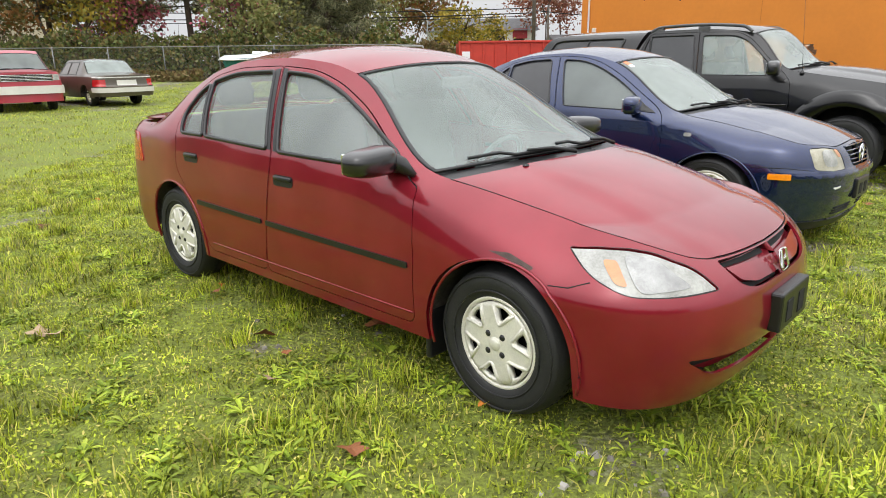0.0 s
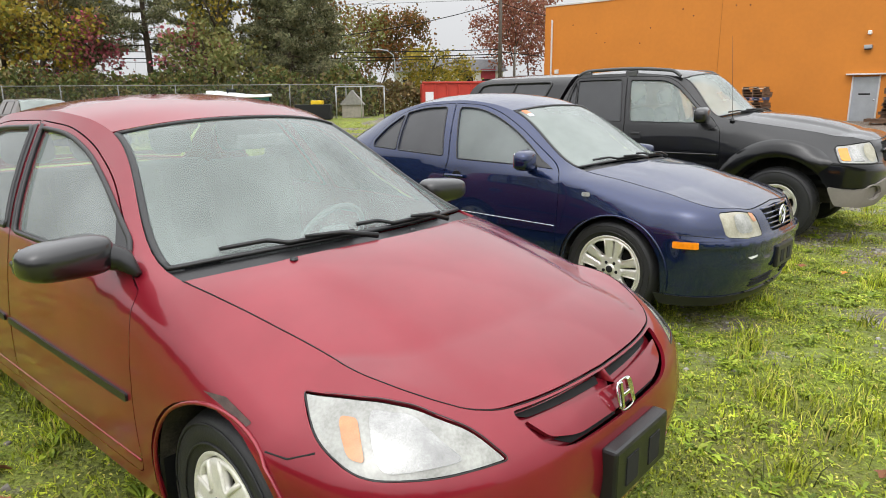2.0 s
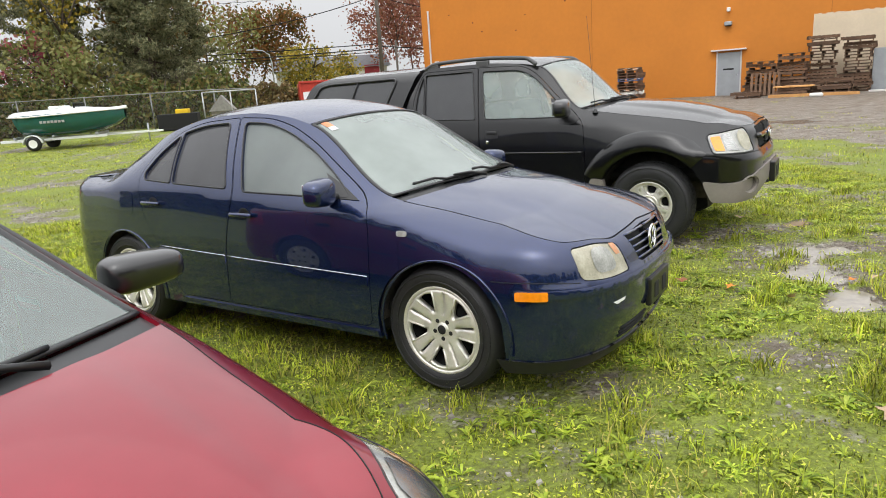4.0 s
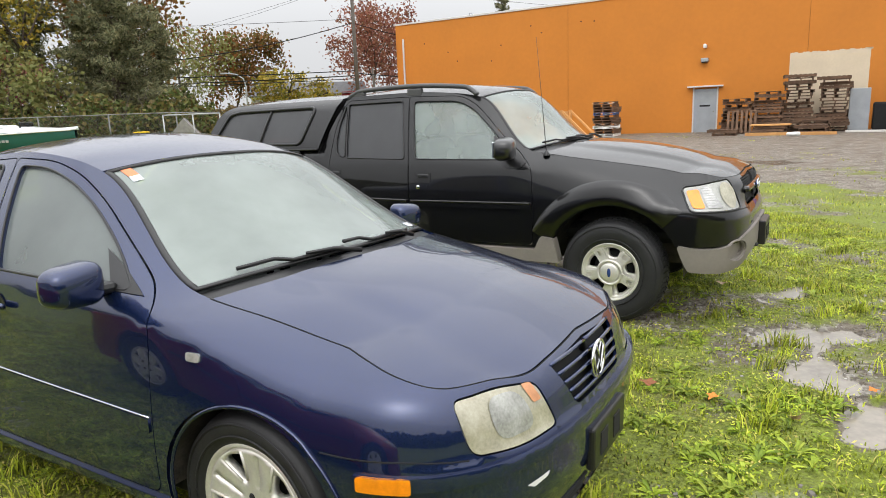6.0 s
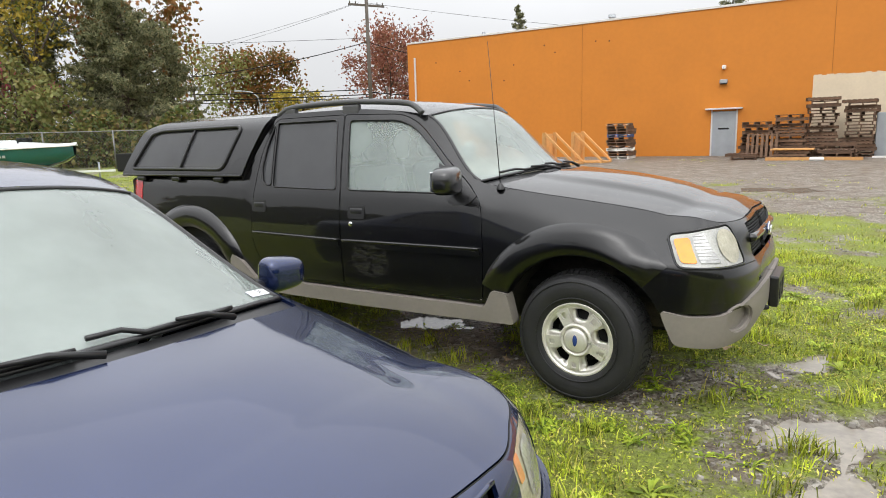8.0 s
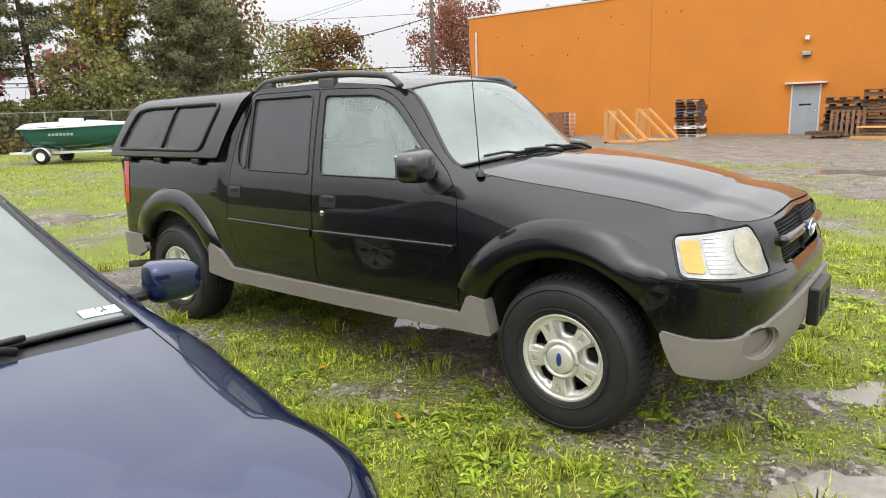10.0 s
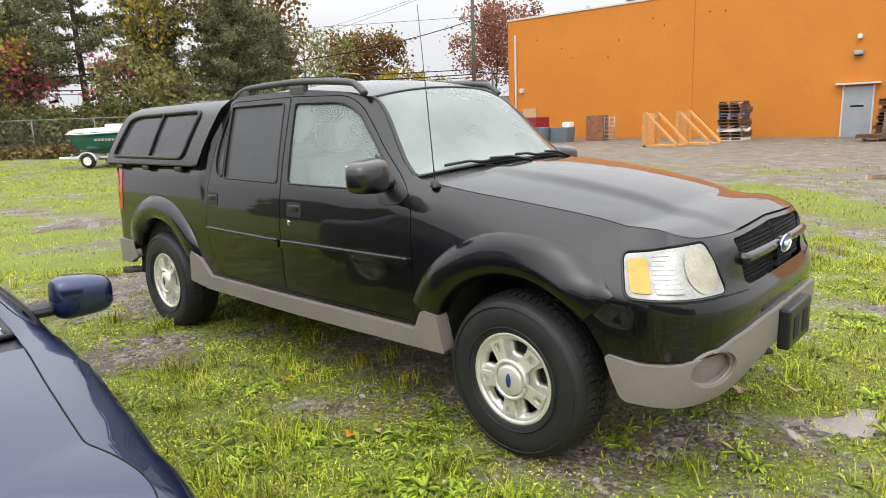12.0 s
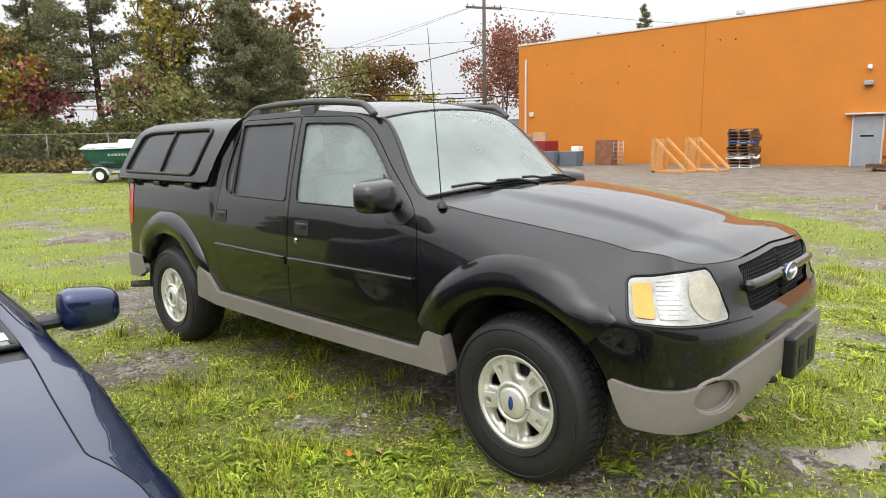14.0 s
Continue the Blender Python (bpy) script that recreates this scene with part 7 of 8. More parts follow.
def house(x, y, w, d, h, rise, label, sign=True):
    hs_ = empty("house", Matrix.Translation((x, y, ground_z(x, y, False))), label, "house")
    boxpart("wall", (0, w, 0, d, -0.5, h), M_SIDING, hs_, bev=0.01)
    V = [(-0.4, -0.4, h), (w + 0.4, -0.4, h), (w + 0.4, d + 0.4, h), (-0.4, d + 0.4, h), (-0.4, d / 2, h + rise), (w + 0.4, d / 2, h + rise)]
    link("roof", V, [(0, 1, 5, 4), (2, 3, 4, 5), (1, 2, 5), (3, 0, 4), (3, 2, 1, 0)], M_ROOF, hs_, smooth=False)
    k = 0.8
    while k < w - 1.6:
        wd = boxpart("window", (k, k + 1.3, -0.05, 0.02, h - 1.7, h - 0.6), M_PANE, hs_, bev=0.01)
        boxpart("window_frame", (k - 0.06, k + 1.36, -0.06, 0.0, h - 1.78, h - 1.7), M_WHITE, wd, bev=0.01)
        k += 2.3
    if sign:
        boxpart("gable_sign", (w - 2.6, w - 0.9, -0.12, -0.05, h - 0.9, h + 0.2), M_SIGNR, hs_, "dark red sign board", bev=0.01)
        boxpart("banner", (w - 3.0, w - 0.6, -0.12, -0.05, h - 1.9, h - 1.1), M_SIGNR, hs_, "red and white banner", bev=0.01)
        for j in range(4):
            boxpart("banner_letter", (w - 2.9 + j * 0.58, w - 2.5 + j * 0.58, -0.14, -0.125, h - 1.75, h - 1.25), M_WHITE, hs_, bev=0)
    tubes("flue", [[(w * 0.5, d / 2, h + rise - 0.2), (w * 0.5, d / 2, h + rise + 0.7)]], 0.08, M_STEEL, hs_)
    return hs_


house(-1.5, 80.0, 12.5, 7.0, 4.0, 1.5, "white two-storey house with grey shingle roof far behind the lot")
house(12.6, 74.0, 9.0, 7.0, 2.6, 0.8, "low white house with grey roof beyond the warehouse", False)
shop = empty("shop_building", Matrix.Translation((-52, 54, 0.2)), "cream shop building with dark sign band behind the trees", "building")
boxpart("wall", (0, 18, 0, 10, -0.3, 6.4), mat("cream_stucco", (0.55, 0.48, 0.36), 0.8, vary=0.06, scale=1.5), shop, bev=0.02)
sb_ = boxpart("sign_band", (0.3, 17.7, -0.15, -0.02, 2.9, 4.3), M_DARK, shop, bev=0.02)
for k in range(4):
    boxpart("sign_letter", (13.6 + k * 0.85, 14.2 + k * 0.85, -0.22, -0.16, 3.2, 3.95), M_WHITE, sb_, "pale sign lettering", bev=0.06)

# red roll-off skip
M_SKIP = mat("red_painted_steel", (0.46, 0.035, 0.02), 0.5, vary=0.15, scale=2, rvary=0.1)
sk = empty("skip_container", Matrix.Translation((1.2, 42.6, ground_z(1.2, 42.6, False))) @ Matrix.Rotation(radians(4), 4, 'Z'), "large red steel skip container with ribbed sides", "skip")
bm = bmesh.new()
for dims in ((0, 6, 0, 0.06, 0.15, 2.0), (0, 6, 2.34, 2.4, 0.15, 2.0), (0, 0.06, 0.06, 2.34, 0.15, 2.0), (5.94, 6, 0.06, 2.34, 0.15, 2.0), (0.06, 5.94, 0.06, 2.34, 0.15, 0.25)):
    box(bm, *dims)
part("body", bm, M_SKIP, sk)
for k in np.arange(0.0, 6.01, 0.75):
    boxpart("rib", (k - 0.05, k + 0.05, -0.09, -0.002, 0.1, 1.98), M_SKIP, sk, bev=0.01)
boxpart("top_rail", (-0.06, 6.06, -0.11, 0.08, 2.0, 2.12), M_SKIP, sk, bev=0.02)
boxpart("notice", (0.15, 0.65, -0.012, -0.004, 0.9, 1.5), M_PAPER, sk, "white notice plate", bev=0)

# ---- boat on its trailer ----
M_TEAL = mat("teal_gelcoat", (0.004, 0.085, 0.075), 0.22, coat=0.8, vary=0.1, scale=1.5)
M_GEL = mat("white_gelcoat", (0.72, 0.74, 0.73), 0.3, coat=0.5, vary=0.06, scale=2)


def boat(x, y, deg):
    """A small sport boat, stern at its own x 0 and bow ahead, on a single-axle trailer."""
    g = ground_z(x, y, False)
    b = empty("motor_boat", Matrix.Translation((x, y, g)) @ Matrix.Rotation(radians(deg), 4, 'Z') @ Matrix.Translation((0.55, 0, 0)) @ Matrix.Diagonal((0.78, 1, 1, 1)), "teal and white open motor boat resting on a trailer", "boat")
    sec = [(0.0, 0.95, 0.62), (0.15, 1.02, 0.52), (1.2, 1.06, 0.50), (2.6, 1.02, 0.52), (3.6, 0.82, 0.62), (4.3, 0.5, 0.80), (4.75, 0.14, 1.02)]
    V, n = [], 11
    for xx, w, kz in sec:
        top = 1.30 + 0.06 * (xx / 4.7)
        for j in range(n):
            t = -1 + 2 * j / (n - 1)
            a = abs(t)
            yy = w * (min(1.0, a * 1.45) ** 0.8)
            zz = kz + (top - kz) * max(0, (a - 0.25) / 0.75) ** 1.6 + 0.05 * a
            V.append((xx - (0.28 * (zz - 0.6) if xx == 0 else 0), math.copysign(yy, t), zz))
    F = [(i * n + j, i * n + j + 1, (i + 1) * n + j + 1, (i + 1) * n + j) for i in range(len(sec) - 1) for j in range(n - 1)] + [tuple(range(n))]
    link("hull", V, F, M_TEAL, b, "teal hull")
    V, m = [], 9
    deck = [(-0.45, 0.85, 1.30, 1.40), (-0.25, 1.0, 1.30, 1.50), (0.4, 1.10, 1.28, 1.52), (1.4, 1.10, 1.30, 1.54), (2.4, 1.06, 1.32, 1.60), (3.1, 0.96, 1.34, 1.54), (3.9, 0.72, 1.36, 1.48), (4.5, 0.38, 1.37, 1.45), (4.85, 0.08, 1.40, 1.46)]
    for xx, w, z0, z1 in deck:
        for j in range(m):
            t = -1 + 2 * j / (m - 1)
            a = abs(t)
            zz = z0 if a > 0.99 else (z0 + 0.12 if a > 0.7 else z1)
            V.append((xx, w * t, zz))
    F = [(i * m + j, (i + 1) * m + j, (i + 1) * m + j + 1, i * m + j + 1) for i in range(len(deck) - 1) for j in range(m - 1)] + [tuple(range(m)), tuple(range((len(deck) - 1) * m, len(deck) * m))]
    link("deck", V, F, M_GEL, b, "white deck and gunwale")
    for sg in (-1, 1):
        tubes("rub_rail", [[(xx, sg * w * 1.01, z0 + 0.02) for xx, w, z0, z1 in deck]], 0.03, M_GEL, b, n=6)
    bm = bmesh.new()
    box(bm, 2.55, 2.62, -0.6, 0.6, 1.52, 1.74, 0.02, 2, Matrix.Identity(4))
    part("windscreen", bm, M_PANE, b)
    for y_ in (-0.42, 0.42):
        boxpart("boat_seat", (1.4, 1.9, y_ - 0.25, y_ + 0.25, 1.45, 1.66), M_GEL, b, bev=0.06)
    for k in range(7):
        boxpart("hull_mark", (1.1 + k * 0.17, 1.22 + k * 0.17, -1.075, -1.05, 1.03, 1.12), M_STEEL, b, "pale worn hull lettering", bev=0.005)
    tr = empty("boat_trailer", Matrix.Translation((x, y, g)) @ Matrix.Rotation(radians(deg), 4, 'Z'), "white single-axle boat trailer standing on grass", "trailer")
    bm = bmesh.new()
    for y_ in (-0.62, 0.62):
        box(bm, -0.3, 3.6, y_ - 0.04, y_ + 0.04, 0.36, 0.46, 0.01)
    part("side_rail", bm, M_GEL, tr)
    boxpart("drawbar", (3.4, 5.6, -0.05, 0.05, 0.38, 0.46), M_GEL, tr, bev=0.01)
    boxpart("axle", (0.95, 1.05, -0.9, 0.9, 0.28, 0.36), M_GALV, tr, bev=0.01)
    tubes("jockey_post", [[(5.0, 0.12, -0.02), (5.0, 0.12, 0.75)]], 0.035, M_GALV, tr)
    for k in (0.2, 1.6, 3.2):
        boxpart("bunk", (k, k + 0.1, -0.7, 0.7, 0.46, 0.56), M_GALV, tr, bev=0.01)
    for sg in (-1, 1):
        V, F = lathe([(0.02, 0.08), (0.14, 0.09), (0.16, 0.10), (0.26, 0.09), (0.28, 0.0), (0.26, -0.09), (0.1, -0.08)], 28)
        wv = link("wheel", [(p + 1.0, q + sg * 0.92, c + 0.28) for p, q, c in V], F, M_RUBBER, tr)
        V, F = lathe([(0.0, 0.10), (0.12, 0.095), (0.16, 0.105)], 20)
        link("rim", [(p + 1.0, sg * (q + 0.92), c + 0.28) for p, q, c in V], F, M_WHITE, wv)
        V, F = [], []
        for t in np.linspace(0.05, math.pi - 0.05, 14):
            for yy in (0.80, 1.06):
                V.append((1.0 - 0.36 * math.cos(t), sg * yy, 0.28 + 0.34 * math.sin(t)))
        F = [(2 * k, 2 * k + 1, 2 * k + 3, 2 * k + 2) for k in range(13)]
        mg = link("mudguard", V, F, M_GEL, tr)
        md = mg.modifiers.new("thickness", 'SOLIDIFY')
        md.thickness = 0.03


boat(-10.0, 31.2, -2)

# steel frame, rubbish and timber by the fence
fr = empty("garment_rack", Matrix.Translation((-3.4, 36.0, ground_z(-3.4, 36, False))), "bare galvanised steel rack standing by the fence", "rack")
for x_ in (0, 1.3, 2.5):
    tubes("post", [[(x_, 0, 0), (x_, 0, 1.62)]], 0.035, M_STEEL, fr, n=6)
tubes("rail", [[(0, 0, 1.62), (2.5, 0, 1.62)]], 0.035, M_STEEL, fr, n=6)
tagged(boxpart("skip_bin", (-5.4, -3.6, 35.0, 35.9, ground_z(-4.5, 35.4, False), ground_z(-4.5, 35.4, False) + 0.75), M_DARK, bev=0.04), "low black bin by the fence", "bin")
tagged(boxpart("yellow_box", (-4.6, -4.0, 35.2, 35.7, ground_z(-4.5, 35.4, False) + 0.75, ground_z(-4.5, 35.4, False) + 0.95), mat("yellow_plastic", (0.75, 0.50, 0.01), 0.5, vary=0.1, scale=5), bev=0.02), "yellow plastic box on the black bin", "box")
sh = empty("small_shed", Matrix.Translation((-3.2, 36.8, ground_z(-3.2, 36.8, False))), "small weathered timber shelter with steep roof", "shelter")
boxpart("wall", (0, 1.1, 0, 0.8, 0, 0.7), mat("weathered_boards", (0.30, 0.27, 0.23), 0.85, vary=0.2, scale=6), sh)
link("roof", [(-0.1, -0.1, 0.68), (1.2, -0.1, 0.68), (1.2, 0.9, 0.68), (-0.1, 0.9, 0.68), (0.55, -0.1, 1.45), (0.55, 0.9, 1.45)], [(0, 4, 5, 3), (1, 2, 5, 4), (0, 1, 4), (2, 3, 5)], mat("grey_shakes", (0.24, 0.23, 0.21), 0.9, vary=0.2, scale=8), sh, smooth=False)

# ---- pallets and clutter before the orange wall ----
M_WOOD = mat("weathered_pallet_wood", (0.14, 0.082, 0.05), 0.85, vary=0.35, scale=5, objvary=0.35)
M_PINE = mat("fresh_timber", (0.56, 0.29, 0.10), 0.7, vary=0.15, scale=6, objvary=0.1)
M_BLUEW = mat("blue_pallet_paint", (0.02, 0.10, 0.32), 0.6, vary=0.2, scale=6)


def pallet(m, material, label):
    """A two-way pallet, its lower face at z 0 of m: three runners, seven deck boards above and three below."""
    p = empty("pallet", m, label, "pallet", "wooden pallets by the orange wall")
    for y in (-0.46, 0.0, 0.46):
        boxpart("runner", (-0.6, 0.6, y - 0.022, y + 0.022, 0.018, 0.108), material, p, bev=0)
    for k in range(7):
        x = -0.55 + k * 1.10 / 6
        boxpart("deck_board", (x - 0.05, x + 0.05, -0.5, 0.5, 0.108, 0.126), material, p, bev=0)
    for x in (-0.55, 0.0, 0.55):
        boxpart("base_board", (x - 0.05, x + 0.05, -0.5, 0.5, 0.0, 0.018), material, p, bev=0)
    return p


def ground_at(m):
    return ground_z(m.translation.x, m.translation.y, False)


PAL = {}


def put_pallet(m, material=None, label="weathered brown wooden pallet in a stack"):
    material = material or M_WOOD
    k = (material.name, label)
    if k not in PAL:
        PAL[k] = pallet(m, material, label)
        return PAL[k]
    return copy_thing(PAL[k], m)


rs = random.Random(8)
for a, off, count, turn, first in ((19.45, 1.6, 12, 0, None), (20.75, 1.6, 14, 0, None), (21.85, 1.4, 18, 4, None), (23.2, 1.4, 18, -3, None), (21.0, 3.6, 3, 0, None), (22.5, 3.6, 3, 0, None), (19.2, 3.4, 2, 0, None), (22.6, 2.6, 5, 0, None)):
    base = at_wall(a, off)
    z = ground_at(base)
    for k in range(count):
        m = at_wall(a + rs.uniform(-0.09, 0.09), off + rs.uniform(-0.08, 0.08), z + k * 0.1275) @ Matrix.Rotation(radians(turn + rs.uniform(-5, 5) + (0 if rs.random() < 0.5 else 90)), 4, 'Z')
        put_pallet(m)
base = at_wall(13.65, 2.2)
z = ground_at(base)
for k in range(13):
    m = at_wall(13.65 + rs.uniform(-0.07, 0.07), 2.2, z + k * 0.1275) @ Matrix.Rotation(radians(90 + rs.uniform(-6, 6)), 4, 'Z')
    put_pallet(m, M_BLUEW if k == 8 else M_WHITE if k in (0, 3) else None, "blue painted wooden pallet in the stack" if k == 8 else "pale plastic-wrapped pallet in the stack" if k in (0, 3) else "weathered brown wooden pallet in a stack")
m = at_wall(21.85, 1.4, ground_at(at_wall(21.85, 1.4)) + 18 * 0.1275 + 0.02) @ Matrix.Rotation(radians(8), 4, 'Z')
put_pallet(m, None)
m = at_wall(19.75, 2.45, ground_at(at_wall(19.75, 2.45)) + 0.02) @ Matrix.Rotation(radians(80), 4, 'X') @ Matrix.Translation((0, 0.5, 0)) @ Matrix.Rotation(radians(0), 4, 'Z')
put_pallet(m, None, "weathered wooden pallet leaning on a stack")
tagged(boxpart("timber_sheet", (-0.75, 0.75, -0.5, 0.5, 0, 0.05), M_PINE, bev=0.004, m=at_wall(21.0, 3.6, ground_at(at_wall(21.0, 3.6)) + 0.385)), "orange plywood sheet on low pallets", "plywood")
for k, (a, o) in enumerate(((20.9, 4.3), (22.6, 4.3))):
    tagged(boxpart("timber_beam", (-0.8, 0.8, -0.05, 0.05, 0, 0.12), M_PINE, bev=0.004, m=at_wall(a, o, ground_at(at_wall(a, o)))), "pale timber beam lying on gravel", "timber", group="loose timbers")
# white wrap hanging on the single stack
wr = [at_wall(13.65, 2.2, z) @ Vector((0.62 * math.cos(t), 0.56 * math.sin(t), 0.45 + 0.05 * math.sin(5 * t))) for t in np.linspace(0, 2 * math.pi, 33)[:-1]]
tagged(tubes("plastic_wrap", [wr], 0.035, M_WHITE, closed=True, n=7, flat=1.8), "crumpled white plastic wrap round a pallet stack", "wrap")
for k in range(3):
    pts = [at_wall(13.65, 2.2, z) @ Vector((-0.55 + 0.12 * j + 0.05 * k, -0.56, 1.60 - 0.5 * k - 0.035 * math.sin(j * 1.1 + 2 * k))) for j in range(10)]
    tagged(tubes("strap", [pts], 0.011, M_WHITE, n=5), "loose white plastic strap on a pallet stack", "strap", group="loose straps")

# timber A-frames
def a_frame(m):
    f = empty("timber_trestle", m, "orange-brown triangular timber trestle standing on gravel", "trestle", "two timber trestles")
    boxpart("post", (-0.07, 0.07, -0.5, -0.4, 0, 1.35), M_PINE, f)
    boxpart("post", (-0.07, 0.07, 0.4, 0.5, 0, 1.35), M_PINE, f)
    boxpart("back_panel", (-0.10, -0.072, -0.5, 0.5, 0.1, 1.3), M_PINE, f)
    boxpart("base", (-0.1, 1.35, -0.5, 0.5, 0.0, 0.08), M_PINE, f)
    for y in (-0.45, 0.45):
        ln = math.hypot(1.35, 1.25)
        boxpart("brace", (0, ln, -0.045, 0.045, -0.045, 0.045), M_PINE, f, m=Matrix.Translation((0, y, 1.33)) @ Matrix.Rotation(math.atan2(1.25, 1.35), 4, 'Y'))
    return f


m1 = at_wall(12.0, 6.9)
a1 = a_frame(Matrix.Translation((0, 0, ground_at(m1))) @ m1 @ Matrix.Rotation(radians(-6), 4, 'Z'))
m2 = at_wall(12.75, 5.5)
copy_thing(a1, Matrix.Translation((0, 0, ground_at(m2))) @ m2 @ Matrix.Rotation(radians(-6), 4, 'Z'))

# bins, crates and boxes by the corner
M_BIN = mat("grey_bin_plastic", (0.13, 0.15, 0.18), 0.55, vary=0.12, scale=5)
M_RUST = mat("rusty_steel", (0.24, 0.10, 0.05), 0.8, vary=0.3, scale=5)
M_DKRED = mat("dark_red_bin_paint", (0.26, 0.02, 0.025), 0.5, vary=0.15, scale=4)
M_CARD = mat("cardboard", (0.48, 0.32, 0.18), 0.85, vary=0.12, scale=6)


def put_box(name, a, off, w, d, h, material, label, cat, z=0.0, turn=0.0, bev=0.03, taper=0.0, group=""):
    m = at_wall(a, off)
    bm = bmesh.new()
    box(bm, -w / 2, w / 2, -d / 2, d / 2, 0, h, bev, 2)
    for v in bm.verts:
        k = 1 - taper * (1 - v.co.z / h)
        v.co.x, v.co.y = v.co.x * k, v.co.y * k
    bmesh.ops.transform(bm, matrix=Matrix.Translation((0, 0, ground_at(m) + z)) @ m @ Matrix.Rotation(radians(turn), 4, 'Z'), verts=bm.verts)
    return tagged(part(name, bm, material), label, cat, group)


put_box("waste_bin", 3.0, 2.6, 2.1, 1.3, 1.25, M_DKRED, "dark red steel waste bin by the orange wall", "bin")
put_box("cardboard_box", 3.3, 2.6, 0.7, 0.5, 0.45, M_CARD, "open cardboard box on the red bin", "box", 1.25, 20, 0.01, group="cardboard boxes")
put_box("cardboard_box", 2.5, 2.6, 0.6, 0.5, 0.35, M_CARD, "open cardboard box on the red bin", "box", 1.25, -15, 0.01, group="cardboard boxes")
put_box("rubbish_bin", 4.15, 4.2, 0.6, 0.6, 0.68, M_BIN, "grey plastic rubbish bin on gravel", "bin", taper=0.15, group="rubbish bins")
put_box("rubbish_bin", 4.9, 3.9, 0.65, 0.65, 0.75, M_BIN, "grey plastic rubbish bin on gravel", "bin", taper=0.15, group="rubbish bins")
put_box("plastic_crate", 5.75, 3.4, 1.0, 0.8, 0.72, M_BIN, "dark grey crate filled with scrap", "crate", bev=0.02, taper=0.1)
put_box("white_bucket", 6.0, 3.3, 0.45, 0.4, 0.25, M_WHITE, "white plastic tub on the scrap crate", "tub", 0.72)
put_box("rusty_cabinet", 6.9, 2.0, 0.95, 0.6, 1.25, M_RUST, "rusty brown steel cabinet by the wall", "cabinet", bev=0.02)
wr_ = empty("wire_rack", Matrix.Translation((0, 0, ground_at(at_wall(7.65, 2.2)))) @ at_wall(7.65, 2.2), "grey wire rack leaning beside the cabinet", "rack")
for k in range(6):
    tubes("wire", [[(-0.25, 0, 0.1 + k * 0.2), (0.30, 0, 0.1 + k * 0.2)]], 0.02, M_GALV, wr_, n=5)
for x_ in (-0.25, 0.02, 0.30):
    tubes("upright", [[(x_, 0, 0), (x_, 0, 1.2)]], 0.02, M_GALV, wr_, n=5)
put_box("blue_tray", 4.5, 4.8, 0.7, 0.5, 0.18, M_BLUEW, "blue plastic tray on gravel", "tray", bev=0.02)
put_box("steel_locker", 24.15, 1.2, 0.75, 0.5, 1.75, M_GALV, "grey sheet-metal locker against the wall", "locker", bev=0.02)
put_box("black_drum", 25.0, 1.2, 0.7, 0.6, 1.15, M_DARK, "black drum beside the grey locker", "drum", bev=0.08)
put_box("metal_duct", 25.9, 1.8, 0.6, 0.6, 2.0, M_GALV, "shiny grey duct section standing on end", "duct", bev=0.03)
pl = at_wall(25.5, 0.6)
tagged(boxpart("timber_post", (-0.06, 0.06, -0.05, 0.05, 0, 3.2), M_WOOD, m=Matrix.Translation((0, 0, ground_at(pl))) @ pl @ Matrix.Rotation(radians(4), 4, 'Y')), "long weathered plank leaning on the wall", "plank")
rk = empty("steel_rack", Matrix.Translation((0, 0, ground_at(at_wall(27.4, 2.0)))) @ at_wall(27.4, 2.0), "rusty brown steel work frame by the wall", "rack")
for x_ in (-0.7, 0.7):
    boxpart("leg", (x_ - 0.04, x_ + 0.04, -0.04, 0.04, 0, 2.0), M_RUST, rk)
boxpart("beam", (-0.95, 0.95, -0.06, 0.06, 2.0, 2.12), M_RUST, rk)
put_box("purple_roll", 27.3, 2.2, 0.45, 0.45, 1.3, mat("purple_plastic", (0.22, 0.10, 0.34), 0.5, vary=0.1, scale=6), "upright roll of purple plastic sheet", "roll", bev=0.1)
tagged(boxpart("kerb_slab", (-1.5, 1.5, -0.3, 0.3, 0, 0.06), M_FLASH, m=Matrix.Translation((0, 0, ground_at(at_wall(25.2, 2.6)))) @ at_wall(25.2, 2.6)), "pale concrete slab on the ground", "slab")
put_box("white_bag", 21.9, 4.6, 0.5, 0.3, 0.14, M_WHITE, "crumpled white bag on gravel", "bag", bev=0.06)

# ---- old cars at the far side ----
M_GOLD = mat("brown_metallic_paint", (0.085, 0.068, 0.048), 0.32, metal=0.35, coat=0.8, vary=0.1, scale=2)
M_PINKRED = mat("faded_red_paint", (0.36, 0.03, 0.05), 0.35, coat=0.6, vary=0.12, scale=2)


def old_car(m, Kd, paint, wins, label, cat, R, name):
    root = empty(name, m, label, cat)
    K = Shell(Kd)
    P = dict(paint=paint, doors=[rounded(d, 0.03) for d in Kd["doors"]], windows=[(rounded(w_, 0.03), G_GREY) for w_ in wins], door_parts=[], nose_holes=[], screen=G_GREY, backglass=G_WIND, backlight=Kd.get("back", True),
             nose_low=pchip([(0, 0.30), (1, 0.30)]), tail_low=pchip([(0, 0.32), (1, 0.32)]), seatx=-1.5, seattop=Kd["hz"] + 0.95, lips=False)
    car_body(K, root, P)
    wheel(root, 0, Kd["hz"], 0.76, R, R * 0.58, 0.19, "cover", M_CAP, (0.05, 0.02))
    wheel(root, -Kd["wb"], Kd["hz"], 0.76, R, R * 0.58, 0.19, "cover", M_CAP, (0.05, 0.02))
    return root, K


